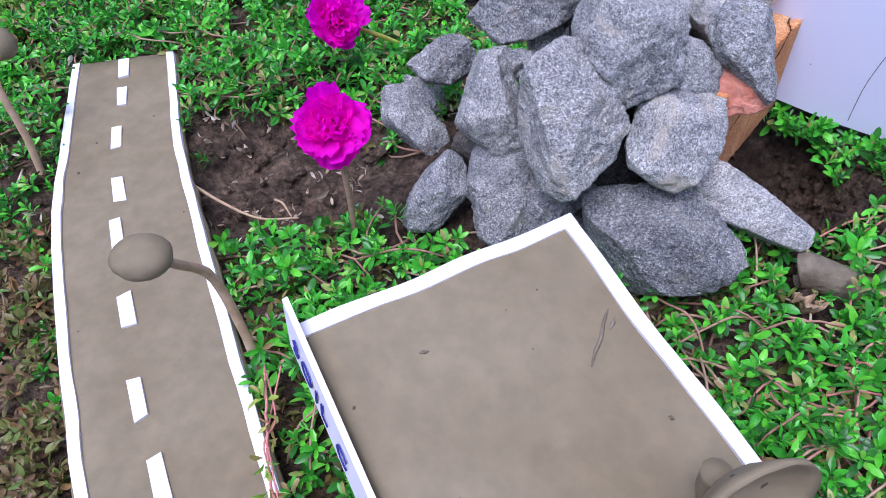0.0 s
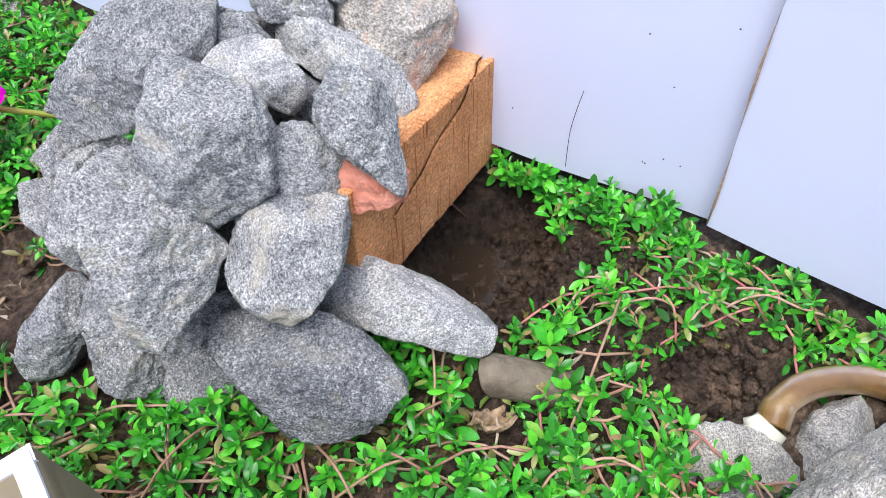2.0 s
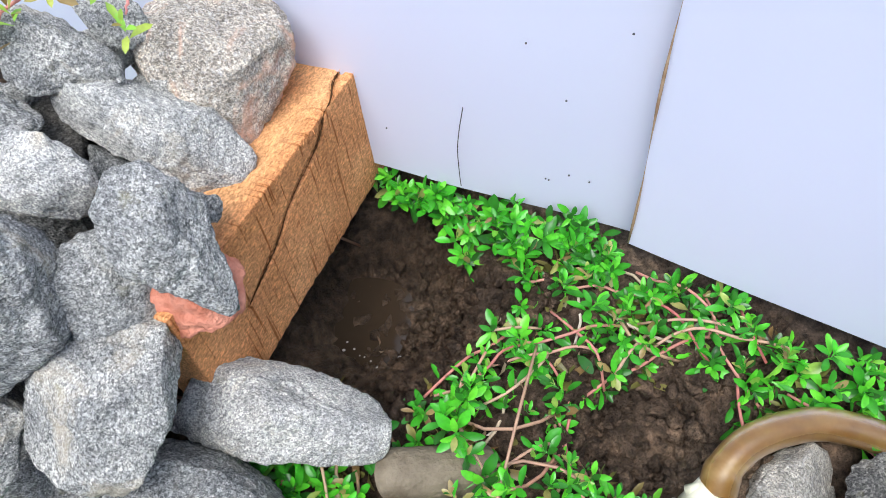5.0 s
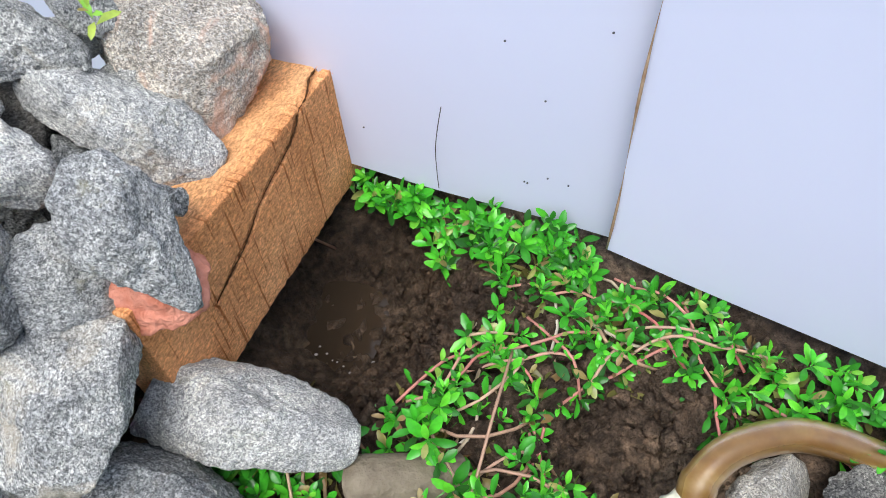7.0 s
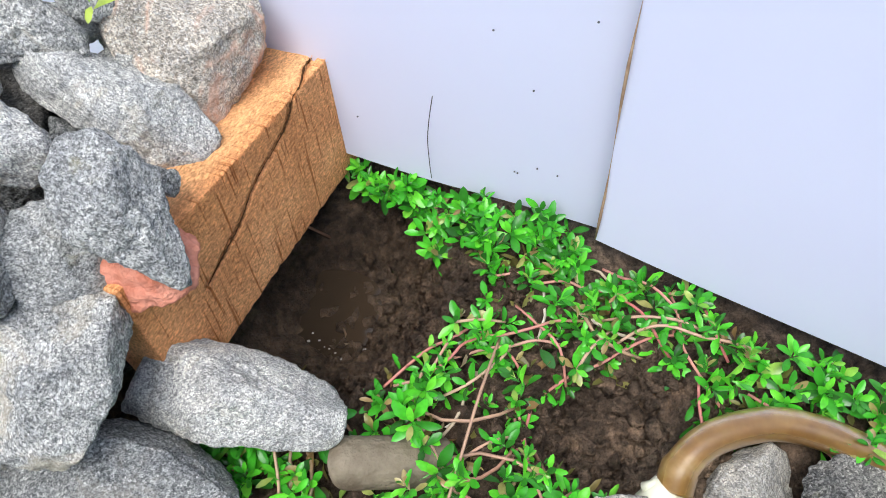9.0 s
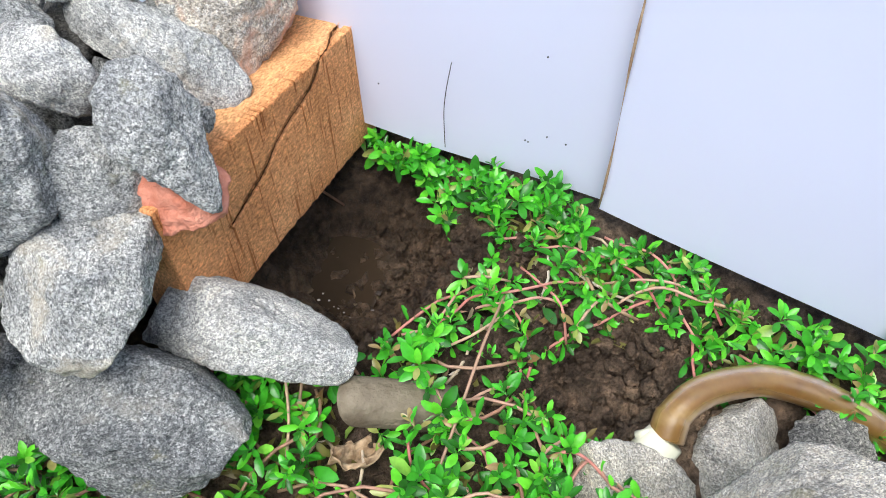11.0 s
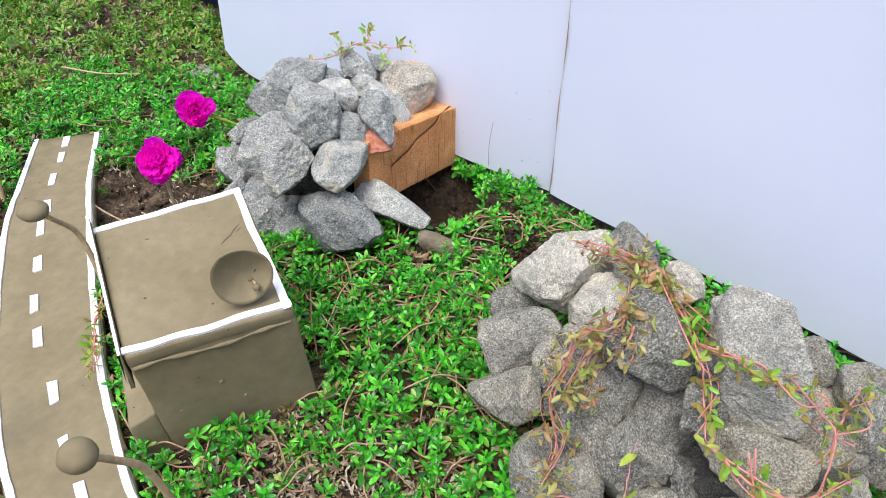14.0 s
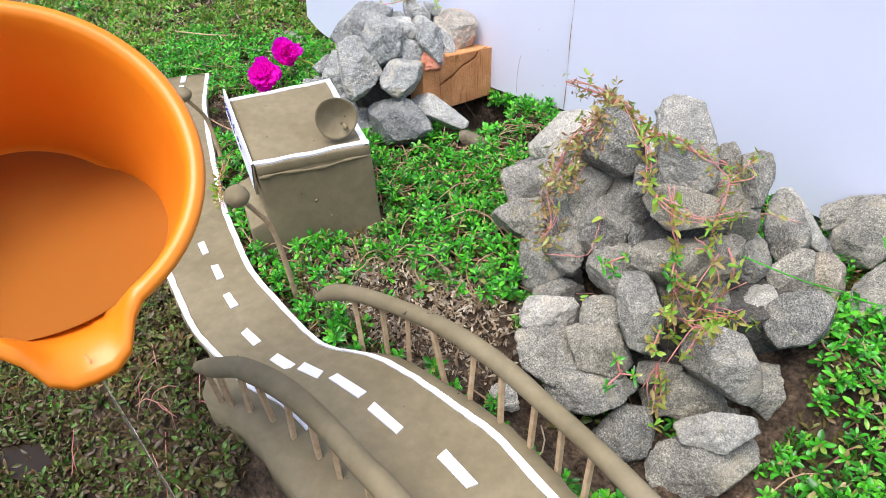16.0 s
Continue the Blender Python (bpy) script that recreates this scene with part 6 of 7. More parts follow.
def border_shoots():
    """Shoots that lean against the foot of the boards and reach over the pit's rim."""
    rng = np.random.RandomState(64)
    u = rng.uniform(0, 1, 90)
    left = rng.uniform(0, 1, 90) < 0.62
    off = rng.uniform(0.003, 0.030, 90) * np.where(left & (u < 0.35), 0.35, 1)
    x = np.where(left, 0.186 + 0.112 * u - 0.383 * off, 0.30 + 0.26 * u - 0.537 * off)
    y = np.where(left, 0.4515 - 0.0465 * u - 0.924 * off, 0.391 - 0.1637 * u - 0.844 * off)
    z = ground_height(x, y)
    z = np.maximum(z, -0.020) + rng.uniform(0.008, 0.024, 90)
    aim = np.stack([rng.normal(0, 0.45, 90), rng.normal(-0.25, 0.45, 90), np.ones(90)], 1)
    aim /= np.linalg.norm(aim, axis=1)[:, None]
    root = np.stack([x, y, z], 1)
    v, t = leaf_cloud(root, aim, 9, 0.0106, rng, blunt=True)
    tagged(new("creeping_plant", fast_mesh("creeping_plant", v, t, LEAF)), "green creeper shoots along the foot of the boards", "plants", kind="stuff")


border_shoots()


def runners(count, x0, x1, y0, y1, seed):
    """Jointed fleshy stems that creep over the soil, with leaves at the joints and a rosette at each tip."""
    rng = np.random.RandomState(seed)
    lines, joints, tips = [], [], []

    def creep(x, y, heading, steps, lift):
        pts = []
        for k in range(steps + 1):
            if not clear_of_things(np.array([x]), np.array([y]), 0.001)[0] or cover(np.array([x]), np.array([y]))[0] < 0.12:
                break
            g = float(ground_height(x, y))
            p = Vector((x, y, max(g, -0.022) + 0.004 + lift * math.sin(0.5 + 2.4 * k / steps) * rng.uniform(0.7, 1.2)))
            pts.append(p)
            step = rng.uniform(0.009, 0.016)
            heading += rng.normal(0, 0.38)
            x, y = x + step * math.cos(heading), y + step * math.sin(heading)
        if len(pts) < 3:
            return
        lines.append(spline(pts, 3))
        for i, p in enumerate(pts[1:-1]):
            if rng.uniform() < 0.85:
                joints.append((p, (pts[i + 2] - pts[i]).normalized() * 0.35 + Vector((rng.normal(0, 0.25), rng.normal(0, 0.25), 1))))
            if steps > 3 and rng.uniform() < 0.24:
                creep(p.x, p.y, heading + rng.choice((-1, 1)) * rng.uniform(0.6, 1.3), 3, lift)
        tips.append((pts[-1], (pts[-1] - pts[-2]).normalized() * 0.7 + Vector((rng.normal(0, 0.2), rng.normal(-0.15, 0.2), 0.9))))

    tries = 0
    while len(lines) < count and tries < count * 12:
        tries += 1
        x, y = rng.uniform(x0, x1), rng.uniform(y0, y1)
        if clear_of_things(np.array([x]), np.array([y]), 0.002)[0] and cover(np.array([x]), np.array([y]))[0] > rng.uniform(0.1, 0.6):
            creep(x, y, rng.uniform(0, 6.28), rng.randint(4, 7), rng.uniform(0.004, 0.014))
    tagged(new("creeping_stems", stems_mesh("creeping_stems", lines, 0.00066, PINK_STEM, 6)), "jointed reddish pink creeper stems beside the pit", "plants", kind="stuff")
    for some, leaves, length in ((joints, 4, 0.0100), (tips, 9, 0.0106)):
        root = np.array([p[:] for p, _ in some])
        aim = np.array([q.normalized()[:] for _, q in some])
        v, t = leaf_cloud(root, aim, leaves, length, rng, blunt=True)
        tagged(new("creeping_plant", fast_mesh("creeping_plant", v, t, LEAF)), "green creeper leaves in pairs and rosettes beside the pit", "plants", kind="stuff")


runners(150, 0.19, 0.52, 0.20, 0.44, 52)
long_stems("creeping_stems", 46, -0.05, 0.36, 0.03, 0.30, 0.09, 0.019, 0.00065, STEM, "long tan stems trailing over the leaves", 53, 0.5)


def lawn():
    rng = np.random.RandomState(33)
    x, y = scatter(30000, -1.5, 0.5, 0.0, 1.25, rng)
    keep = ((x < -0.40) | (y > 0.58)) & (-(x + 1.45) * 0.68 + (y - 0.24) * 0.73 < -0.015)
    keep &= (x + 0.62) * 0.59 + (y - 1.035) * 0.807 < -0.01
    x, y = x[keep], y[keep]
    thin = np.array([noise.noise((a * 9, b * 9, 0)) for a, b in zip(x, y)])
    ok = rng.uniform(-0.75, 0.6, len(x)) < thin + 0.22
    x, y = x[ok], y[ok]
    n = len(x)
    aim = np.stack([rng.normal(0, 0.5, n), rng.normal(0, 0.5, n), np.ones(n)], 1)
    aim /= np.linalg.norm(aim, axis=1)[:, None]
    root = np.stack([x, y, ground_height(x, y) + rng.uniform(0.003, 0.022, n)], 1)
    v, t = leaf_cloud(root, aim, 7, 0.0130, rng)
    tagged(new("lawn", fast_mesh("lawn", v, t, FAR_LEAF)), "patchy low green creeper lawn with brown gaps", "lawn", kind="stuff")


lawn()


def sprig(x, y, high, seed):
    """A taller bright clover shoot in the lawn."""
    rng = np.random.RandomState(seed)
    g = float(ground_height(x, y))
    ob = tagged(new("clover_sprig"), "bright green clover sprig standing out of the lawn", "plant", "clover sprigs in the lawn")
    tops = [Vector((x + rng.normal(0, 0.012), y + rng.normal(0, 0.012), g + high * rng.uniform(0.6, 1))) for k in range(4)]
    for q in tops:
        part("stalk", mesh("stalk", *tube(spline([(x, y, g - 0.002), Vector((x, y, g)).lerp(q, 0.5) + Vector((0.003, 0, 0.004)), q], 4), 0.001, 6), LEAF), ob)
    aims = np.stack([rng.normal(0, 0.2, 4), rng.normal(-0.2, 0.2, 4), np.ones(4)], 1)
    aims /= np.linalg.norm(aims, axis=1)[:, None]
    v, t = leaf_cloud(np.array([q[:] for q in tops]), aims, 6, 0.020, rng, 1.1)
    part("clover_leaves", fast_mesh("clover_leaves", v, t, LEAF), ob)


sprig(-0.62, 0.90, 0.055, 1)
sprig(-0.74, 0.80, 0.045, 2)
sprig(-0.72, 0.66, 0.040, 3)


def litter():
    rng = np.random.RandomState(8)
    x1, y1 = scatter(3600, 0.06, 0.38, -0.09, 0.14, rng, lambda a, b: blob(a, b, 0.215, 0.030, 0.17, 0.105, -20))
    x2, y2 = scatter(9000, -1.2, 0.7, -0.18, 1.1, rng, lambda a, b: np.where((a < -0.3) | (b > 0.5), 0.55, 0.12))
    ok2 = (-(x2 + 1.45) * 0.68 + (y2 - 0.24) * 0.73 < -0.03) & ((x2 + 0.62) * 0.59 + (y2 - 1.035) * 0.807 < -0.02)
    x2, y2 = x2[ok2], y2[ok2]
    x3, y3 = scatter(220, -0.22, -0.02, 0.22, 0.44, rng, lambda a, b: 0.8 * blob(a, b, -0.12, 0.33, 0.11, 0.10))
    x, y = np.concatenate([x1, x2, x3]), np.concatenate([y1, y2, y3])
    n = len(x)
    root = np.stack([x, y, ground_height(x, y) + rng.uniform(0.004, 0.012, n) * np.where(x < -0.3, 1.8, 1)], 1)
    aim = np.stack([rng.normal(0, 1, n), rng.normal(0, 1, n), rng.uniform(0.1, 0.5, n)], 1)
    aim /= np.linalg.norm(aim, axis=1)[:, None]
    v, t = leaf_cloud(root, aim, 3, 0.0085, rng, 0.8)
    tagged(new("dry_litter", fast_mesh("dry_litter", v, t, LITTER)), "dry brown leaf scraps scattered over the soil", "litter", kind="stuff")
    lines = []
    for k in range(260):
        a = rng.uniform(0, 6.28)
        cx, cy = rng.uniform(-0.45, 0.5), rng.uniform(-0.1, 0.6)
        if not clear_of_things(np.array([cx]), np.array([cy]))[0] or (cover(np.array([cx]), np.array([cy]))[0] < 0.1 and cy > 0.25):
            continue
        ln = rng.uniform(0.015, 0.05)
        pts = []
        for s in (0, 0.33, 0.66, 1):
            px, py = cx + math.cos(a + 0.5 * s) * ln * s, cy + math.sin(a + 0.5 * s) * ln * s
            pts.append(Vector((px, py, float(ground_height(px, py)) + 0.004 + 0.004 * math.sin(3 * s))))
        lines.append(pts)
    tagged(new("dry_twigs", stems_mesh("dry_twigs", lines, 0.0007, LITTER)), "thin dry twigs lying over the soil", "litter", kind="stuff")
    # soil crumbs
    d, tr = sphere_dirs(1)
    xs, ys = scatter(5200, -0.45, 0.7, -0.2, 0.6, rng, lambda a, b: 0.15 + 0.85 * (1 - cover(a, b)), 0.001)
    xp, yp = scatter(11000, 0.14, 0.42, 0.27, 0.47, rng, lambda a, b: np.clip(1.2 * blob(a, b, 0.225, 0.39, 0.07, 0.085, -30) + 1.2 * blob(a, b, 0.290, 0.32, 0.06, 0.045) + 0.6 * blob(a, b, 0.36, 0.34, 0.06, 0.04), 0, 1), 0.001)
    xs, ys = np.concatenate([xs, xp]), np.concatenate([ys, yp])
    n = len(xs)
    size = rng.gamma(2.0, 0.0011, n).clip(0.0006, 0.006)
    size[-len(xp):] = rng.gamma(1.5, 0.0010, len(xp)).clip(0.0005, 0.0046)
    c = np.stack([xs, ys, ground_height(xs, ys) + size * 0.35 + 0.0015 + 0.0025 * (np.arange(n) >= n - len(xp))], 1)
    jit = rng.uniform(0.45, 1.4, (n, len(d), 1))
    v = (c[:, None] + d[None] * jit * size[:, None, None] * rng.uniform(0.7, 1.2, (n, 1, 3))).reshape(-1, 3)
    t = (np.arange(n)[:, None, None] * len(d) + tr[None]).reshape(-1, 3)
    tagged(new("soil_crumbs", fast_mesh("soil_crumbs", v, t, SOIL, False)), "loose brown soil crumbs of many sizes", "soil", kind="stuff")


litter()


# ---- vines over the stones ----
OLIVE = leaf_material("yellow_olive_leaf", ((0.0, (0.34, 0.19, 0.08)), (0.22, (0.38, 0.32, 0.08)), (0.55, (0.40, 0.52, 0.08)), (1.0, (0.22, 0.54, 0.05))))
RUSTY = leaf_material("rusty_leaf", ((0.0, (0.42, 0.19, 0.10)), (0.35, (0.46, 0.31, 0.13)), (0.7, (0.42, 0.40, 0.12)), (1.0, (0.30, 0.48, 0.09))))
VINE_LOOK = {"dry": (RUSTY, 0.0075, 5, "wilted rusty vine with reddish stems over the stones"), "olive": (OLIVE, 0.0110, 6, "thin creeping vine with olive leaves over the stones"), "bare": (OLIVE, 0.05, 1, "bare pinkish vine stem lying on the stones"), "green": (OLIVE, 0.014, 6, "green creeper sprig over the top of the stones")}


def vine(style, points):
    mat, step, leaves, label = VINE_LOOK[style]
    ob = tagged(new("vine"), label, "vine", "vines over the stones")
    line = spline(points, 8)
    rng = np.random.RandomState(int(abs(points[0][0]) * 1e4) + len(points))
    line = [p + Vector(rng.normal(0, 0.00025, 3)) for p in line]
    part("vine_stem", mesh("vine_stem", *tube(line, lambda s: (0.0006 if style == "bare" else 0.0008) * min(1, 0.3 + 5 * s) - 0.0004 * s, 6), VINE_STEM), ob, "reddish pink stem")
    # thinner runners tangled round the main stem
    for k in range({"dry": 4, "olive": 2}.get(style, 0)):
        a = rng.randint(0, max(1, len(points) // 2))
        side = [Vector(p) + Vector(rng.normal(0, 0.0045, 3)) + Vector((0, -0.002, 0.002)) for p in points[a:]]
        if len(side) > 1:
            part("runner", mesh("runner", *tube(spline(side, 6), lambda s: 0.0005 - 0.0002 * s, 5), VINE_STEM), ob, "thin pink runner")
    roots, aims, run = [], [], 0.0
    for a, b in zip(line, line[1:]):
        run += (b - a).length
        if run > step or b is line[-1]:
            run = 0.0
            for k in range(4 if style == "dry" else 1):
                roots.append(b + Vector(rng.normal(0, 0.006 if style == "dry" else 0.0015, 3)) + Vector((0.001, -0.004, 0.002)))
                v = Vector(rng.normal(0, 0.7, 3)) + Vector((0.15, -0.45, 0.6 if style != "dry" else -0.2))
                aims.append(v.normalized())
    v, t = leaf_cloud(np.array([r[:] for r in roots]), np.array([a[:] for a in aims]), leaves, 0.0088 if style == "dry" else 0.0102, rng, 0.9)
    part("vine_leaves", fast_mesh("vine_leaves", v, t, mat), ob)


vine("dry", [(0.3422, 0.1474, 0.1617), (0.3681, 0.1515, 0.1542), (0.3812, 0.1482, 0.1439), (0.3713, 0.1051, 0.1470), (0.3519, 0.1178, 0.1221), (0.3460, 0.1017, 0.1059), (0.3398, 0.0870, 0.0916), (0.3456, 0.0733, 0.0727), (0.3424, 0.0557, 0.0612)])
vine("dry", [(0.3812, 0.1482, 0.1439), (0.3771, 0.0982, 0.1437), (0.3620, 0.1165, 0.1158), (0.3526, 0.0946, 0.0943)])
vine("dry", [(0.3681, 0.1515, 0.1542), (0.3921, 0.1535, 0.1449), (0.3987, 0.1464, 0.1334)])
vine("olive", [(0.3812, 0.1482, 0.1439), (0.3987, 0.1464, 0.1334), (0.4124, 0.0914, 0.1464), (0.4176, 0.0802, 0.1284), (0.4181, 0.0547, 0.1292)])
vine("olive", [(0.3987, 0.1464, 0.1334), (0.4330, 0.0848, 0.1524), (0.4544, 0.0834, 0.1437), (0.4733, 0.0857, 0.1374), (0.4770, 0.0680, 0.1291), (0.4725, 0.0469, 0.1126), (0.4697, 0.0421, 0.0949)])
vine("olive", [(0.4181, 0.0547, 0.1292), (0.4402, 0.0386, 0.1232), (0.4647, 0.0428, 0.1142), (0.4888, 0.0625, 0.1069)])
vine("olive", [(0.4384, 0.0480, 0.1315), (0.4421, 0.0332, 0.1122), (0.4491, 0.0255, 0.0931), (0.4485, 0.0172, 0.0726), (0.4679, 0.0213, 0.0476), (0.4863, 0.0214, 0.0341)])
vine("olive", [(0.4552, 0.0730, -0.0484), (0.4490, -0.0141, 0.0070), (0.4453, -0.0294, -0.0029)])
vine("olive", [(0.4770, 0.0680, 0.1291), (0.4847, 0.0866, 0.1284), (0.4909, 0.0970, 0.1378)])
vine("olive", [(0.4485, 0.0172, 0.0726), (0.4488, 0.0183, 0.0368), (0.4556, 0.0092, 0.0227)])
vine("olive", [(0.4679, 0.0213, 0.0476), (0.4894, 0.0261, 0.0394), (0.5066, 0.0306, 0.0334)])
vine("olive", [(0.4464, 0.0191, 0.0870), (0.4563, 0.0184, 0.0732), (0.4745, 0.0317, 0.0545)])
vine("olive", [(0.4569, 0.0164, 0.0405), (0.4679, -0.0122, 0.0588), (0.4859, 0.0218, 0.0366)])
vine("olive", [(0.4604, -0.0268, 0.0366), (0.4691, -0.0214, 0.0540), (0.4794, -0.0080, 0.0577)])
vine("olive", [(0.4842, 0.0447, 0.0903), (0.4906, 0.0359, 0.0769), (0.4870, 0.0380, 0.0517), (0.4810, 0.0215, 0.0417)])
vine("olive", [(0.3928, 0.1084, 0.1500), (0.4069, 0.1108, 0.1376), (0.4243, 0.0872, 0.1549), (0.4409, 0.0861, 0.1526), (0.4594, 0.0826, 0.1374)])
vine("olive", [(0.4589, 0.0361, 0.1027), (0.4725, 0.0334, 0.0915), (0.4741, 0.0252, 0.0714), (0.4679, 0.0212, 0.0476)])
vine("olive", [(0.4477, -0.0072, 0.0121), (0.4529, -0.0226, -0.0019), (0.4520, -0.0373, -0.0181)])
vine("bare", [(0.3439, 0.0493, 0.0543), (0.3628, 0.0495, 0.0566), (0.3828, 0.0357, 0.0724), (0.3872, 0.0597, 0.0837), (0.3893, 0.0712, 0.0928)])
vine("bare", [(0.3219, 0.0597, -0.0044), (0.3548, 0.0783, -0.0133), (0.3924, 0.0112, 0.0539)])
vine("bare", [(0.4888, 0.0625, 0.1069), (0.5128, 0.1257, 0.0705), (0.5350, 0.1259, 0.0671), (0.5564, 0.1423, 0.0531)])
vine("green", [(0.0093, 0.3945, 0.1185), (0.0244, 0.4040, 0.1234), (0.0481, 0.4139, 0.1257), (0.0719, 0.4231, 0.1272), (0.0893, 0.4355, 0.1344), (0.1051, 0.4418, 0.1355), (0.1248, 0.4433, 0.1302), (0.1386, 0.4482, 0.1306)])
vine("green", [(0.0719, 0.4231, 0.1272), (0.0785, 0.4326, 0.1351), (0.0747, 0.4373, 0.1415)])
vine("green", [(0.1051, 0.4418, 0.1355), (0.1013, 0.4465, 0.1420), (0.1038, 0.4510, 0.1460)])
vine("green", [(0.1248, 0.4433, 0.1302), (0.1215, 0.4366, 0.1242)])
vine("green", [(0.0481, 0.4139, 0.1257), (0.0413, 0.4051, 0.1186)])
vine("green", [(0.1386, 0.4482, 0.1306), (0.1449, 0.4507, 0.1311)])
vine("olive", [(-0.0630, 0.1750, 0.0220), (-0.0510, 0.1510, 0.0220), (-0.0400, 0.1290, 0.0220), (-0.0260, 0.1090, 0.0220), (-0.0100, 0.0880, 0.0220)])


# ---- marks on the boards, puddle ----
LEANING = Vector((0.041, 0.099, 0))
hair = [Vector(q) - Vector((0.0012, 0.0029, 0)) + LEANING * q[2] for q in ((0.2288, 0.4340, 0.060), (0.2267, 0.4349, 0.046), (0.2255, 0.4354, 0.033), (0.2257, 0.4353, 0.018), (0.2261, 0.4352, 0.009))]
part("crack_line", mesh("crack_line", *tube(spline(hair, 6), 0.00022, 6), PENCIL), board_l, "thin dark crack line on the board")
for x, z in ((0.2673, 0.0754), (0.2627, 0.0288), (0.2640, 0.0284), (0.2717, 0.0344), (0.2799, 0.0333), (0.1943, 0.0366), (0.252, 0.098), (0.285, 0.11), (0.235, 0.12)):
    bm = bmesh.new()
    bmesh.ops.create_icosphere(bm, subdivisions=1, radius=0.0006)
    for v in bm.verts:
        v.co = v.co * (0.7 + 0.6 * abs(noise.noise(v.co * 3000))) + Vector((x, 0.434 - (x - 0.2288) * 0.415, z)) - Vector((0.0012, 0.0029, 0)) + LEANING * z
    part("speck", from_bm("speck", bm, PENCIL), board_l, "small dark speck on the board")


def puddle():
    n = 40
    ring = [(0.168 + 0.026 * math.cos(6.2832 * i / n) * (1 + 0.12 * math.sin(6.2832 * 3 * i / n)), 0.388 + 0.030 * math.sin(6.2832 * i / n) * (1 + 0.10 * math.cos(6.2832 * 2 * i / n)), -0.0430) for i in range(n)]
    tagged(new("puddle", mesh("puddle", [(0.168, 0.388, -0.0430), *ring], [(0, i + 1, (i + 1) % n + 1) for i in range(n)], MUDDY)), "thin film of muddy water in the pit", "water", kind="structure")


puddle()


def ditch_water():
    n = 48
    ring = [(-0.085 + 0.034 * math.cos(6.2832 * i / n) * (1 + 0.10 * math.sin(6.2832 * 3 * i / n)), -0.175 + 0.017 * math.sin(6.2832 * i / n) * (1 + 0.12 * math.cos(6.2832 * 4 * i / n)), -0.0985) for i in range(n)]
    tagged(new("ditch_water", mesh("ditch_water", [(-0.085, -0.175, -0.0985), *ring], [(0, i + 1, (i + 1) % n + 1) for i in range(n)], MUDDY)), "dark still water in the ditch", "water", kind="structure")


ditch_water()


def bank_plants(count, x0, x1, y0, y1, mat, label, seed, length):
    """Dull straggling growth beside the road and on the bank that falls to the ditch."""
    rng = np.random.RandomState(seed)
    x, y = scatter(count, x0, x1, y0, y1, rng, None, 0.006)
    keep = ~((((x + 0.085) / 0.028) ** 2 + ((y + 0.175) / 0.014) ** 2) < 1)
    keep &= 0.76 * x + 0.65 * y < 0.03
    x, y = x[keep], y[keep]
    n = len(x)
    root = np.stack([x, y, ground_height(x, y) + rng.uniform(0.003, 0.016, n)], 1)
    aim = np.stack([rng.normal(0, 0.6, n), rng.normal(-0.4, 0.5, n), np.ones(n)], 1)
    aim /= np.linalg.norm(aim, axis=1)[:, None]
    v, t = leaf_cloud(root, aim, 6, length, rng, blunt=True)
    tagged(new("bank_plants", fast_mesh("bank_plants", v, t, mat)), label, "plants", kind="stuff")


BANK_LEAF = leaf_material("bank_leaf", ((0.0, (0.08, 0.05, 0.03)), (0.35, (0.12, 0.085, 0.035)), (0.65, (0.10, 0.14, 0.03)), (0.82, (0.09, 0.24, 0.03)), (0.92, (0.20, 0.09, 0.05)), (1.0, (0.16, 0.36, 0.05))))
ROADSIDE_LEAF = leaf_material("roadside_leaf", ((0.0, (0.16, 0.10, 0.05)), (0.3, (0.24, 0.16, 0.07)), (0.6, (0.22, 0.22, 0.06)), (0.85, (0.15, 0.28, 0.05)), (1.0, (0.32, 0.14, 0.06))))
bank_plants(3000, -0.24, 0.16, -0.30, -0.02, BANK_LEAF, "dull olive and rusty creeper on the ditch bank", 77, 0.0105)
bank_plants(3800, -0.42, 0.06, -0.12, 0.24, ROADSIDE_LEAF, "dry olive and brown creeper beside the road", 78, 0.0098)
long_stems("creeping_stems", 40, -0.30, 0.10, -0.14, 0.10, 0.05, 0.010, 0.0005, STEM, "tan stems straggling beside the road", 91, 0.0)
long_stems("creeping_stems", 16, -0.06, 0.14, -0.19, -0.06, 0.05, 0.012, 0.0005, PINK_STEM, "reddish stems straggling down the ditch bank", 92, 0.0)


def foam():
    """Small patches of froth left on the wet mud of the pit."""
    rng = np.random.RandomState(14)
    d, tr = sphere_dirs(2)
    n = 34
    c = np.stack([rng.normal(FOAM[0], 0.009, n), rng.normal(FOAM[1], 0.008, n), np.zeros(n)], 1)
    c[:, 2] = ground_height(c[:, 0], c[:, 1]) + 0.0045
    size = rng.uniform(0.0003, 0.0009, n)
    v = (c[:, None] + d[None] * size[:, None, None] * np.array([1.3, 1.0, 0.5])).reshape(-1, 3)
    t = (np.arange(n)[:, None, None] * len(d) + tr[None]).reshape(-1, 3)
    tagged(new("foam", fast_mesh("foam", v, t, FROTH)), "small pale froth flecks on the wet mud", "foam", kind="stuff")


FROTH = plain("pale_froth", (0.3, 0.27, 0.24), (0.55, 0.52, 0.49), 300, 0.4)
FOAM = (0.178, 0.378)
foam()


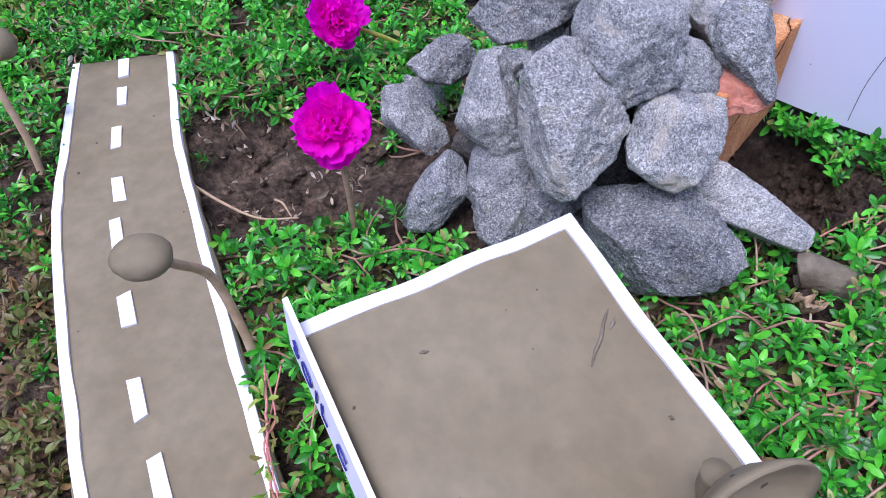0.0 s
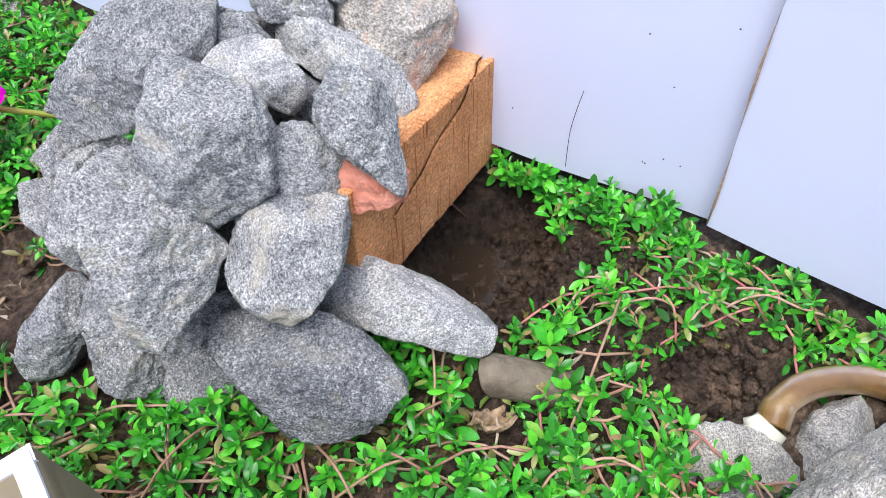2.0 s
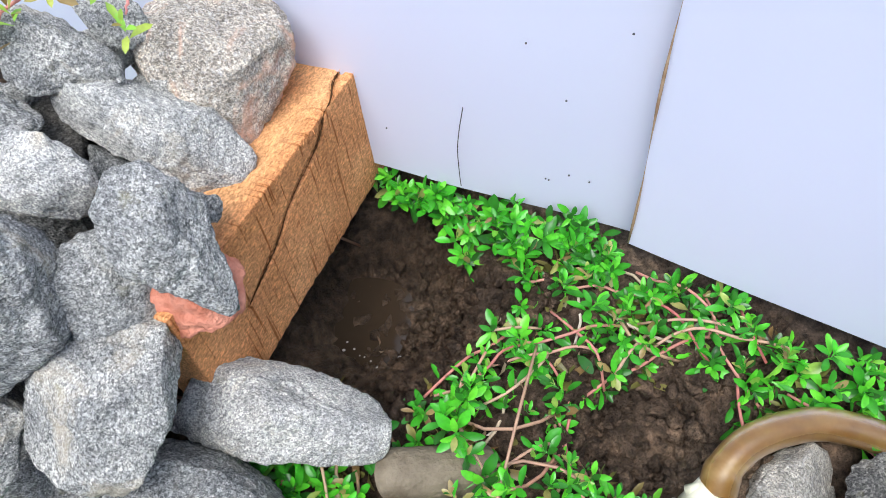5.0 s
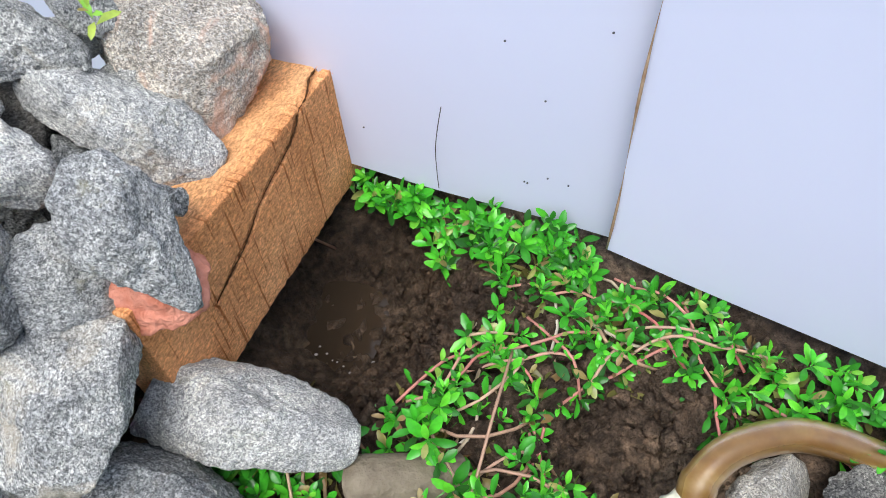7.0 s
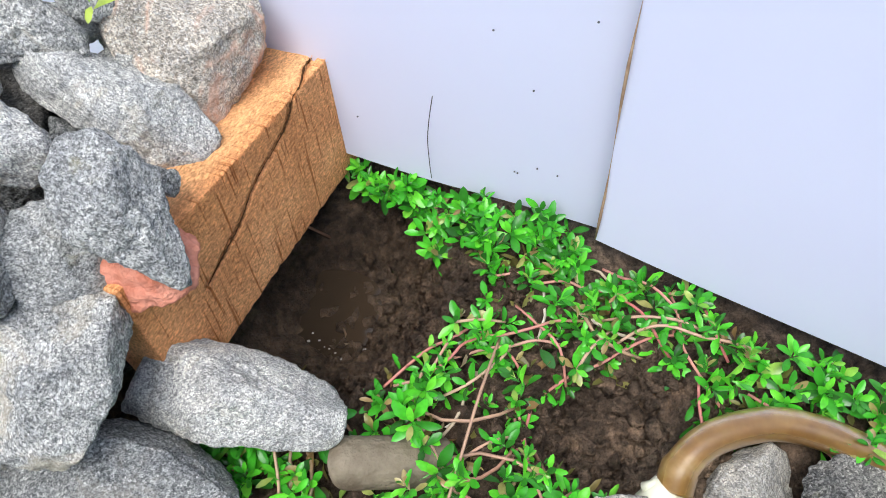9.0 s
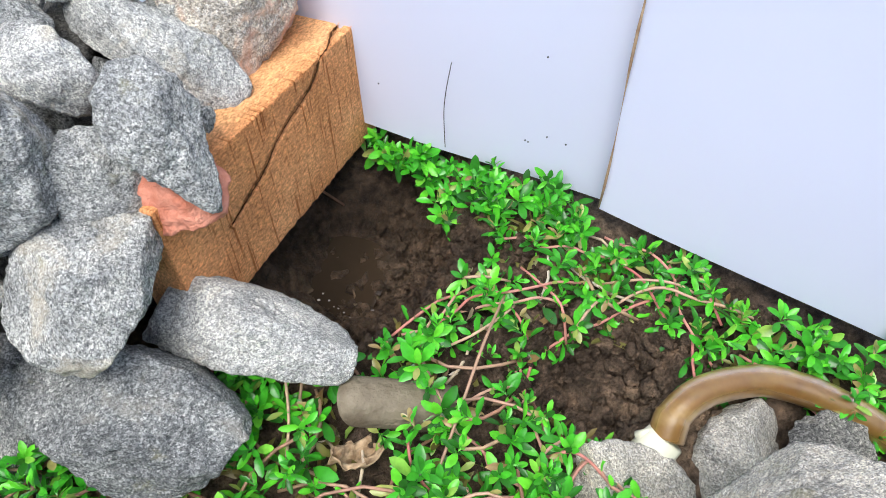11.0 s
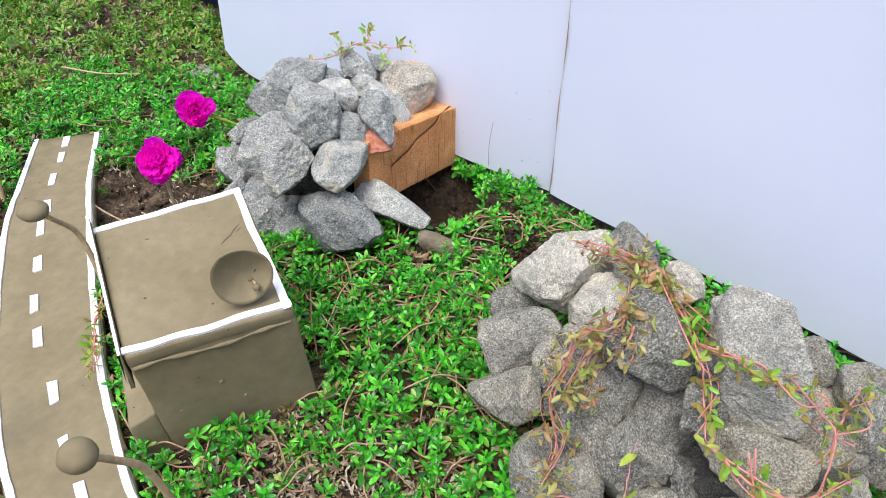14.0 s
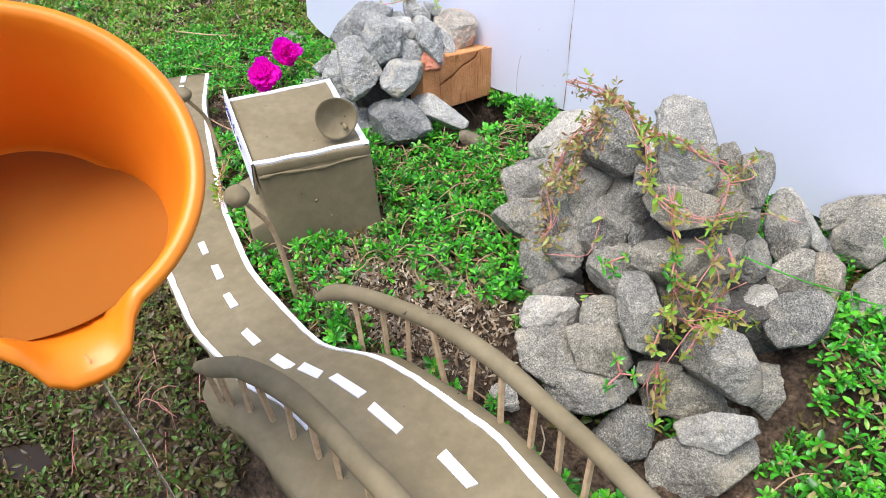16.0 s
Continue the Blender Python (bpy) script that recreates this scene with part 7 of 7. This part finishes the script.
# ---- sprigs and grass blades among the front stones ----
def rock_sprig(place, mat, seed):
    rng = np.random.RandomState(seed)
    ob = tagged(new("creeper_sprig"), "small green creeper sprig rooted between stones", "plant", "sprigs between the stones")
    tips = [Vector(place) + Vector(rng.normal(0, 0.005, 3)) + Vector((0, -0.004, 0.005)) for k in range(3)]
    for q in tips:
        part("stalk", mesh("stalk", *tube(spline([Vector(place) + Vector((0, 0.012, -0.008)), Vector(place), q], 4), 0.0007, 6), VINE_STEM), ob)
    aims = np.stack([rng.normal(0, 0.5, 3), rng.normal(-0.5, 0.3, 3), np.ones(3)], 1)
    aims /= np.linalg.norm(aims, axis=1)[:, None]
    v, t = leaf_cloud(np.array([q[:] for q in tips]), aims, 8, 0.0085, rng)
    part("sprig_leaves", fast_mesh("sprig_leaves", v, t, mat), ob)


for k, spot in enumerate([(0.4009, 0.0329, 0.0707), (0.3339, 0.0641, -0.0), (0.4423, -0.0074, 0.061), (0.4423, -0.0213, 0.0419), (0.4218, -0.0312, 0.017), (0.4478, 0.0219, 0.0904), (0.4897, 0.0235, 0.0329)]):
    rock_sprig(spot, LEAF if k in (0, 1, 4, 5) else OLIVE, 40 + k)


def grass_blade(points, seed):
    """A long narrow leaf with a folded middle."""
    line = spline(points, 8)
    verts, faces = [], []
    for i, p in enumerate(line):
        f = i / (len(line) - 1)
        w = 0.0007 * (1 - 0.8 * f)
        d = (line[min(i + 1, len(line) - 1)] - line[max(i - 1, 0)]).normalized()
        s = d.cross(Vector((0, 0, 1))).normalized()
        verts += [p - s * w + Vector((0, 0, 0.0004)), p - Vector((0, 0, 0.0004)), p + s * w + Vector((0, 0, 0.0004))]
    for i in range(len(line) - 1):
        for k in (0, 1):
            q = 3 * i + k
            faces.append((q, q + 1, q + 4, q + 3))
    ob = new("grass_blade", mesh("grass_blade", verts, faces, LEAF))
    ob.modifiers.new("thickness", "SOLIDIFY").thickness = 0.0003
    tagged(ob, "long thin green grass blade arching over the stones", "grass", "grass blades")


grass_blade([(0.497, 0.0577, 0.0747), (0.5427, 0.0611, 0.0572), (0.5734, 0.0656, 0.0481)], 1)
grass_blade([(0.5736, 0.0649, 0.0472), (0.5962, 0.0676, 0.0397), (0.6207, 0.072, 0.0335)], 2)
grass_blade([(0.5957, 0.1002, 0.0793), (0.6001, 0.0935, 0.0692), (0.6093, 0.0858, 0.0555)], 3)
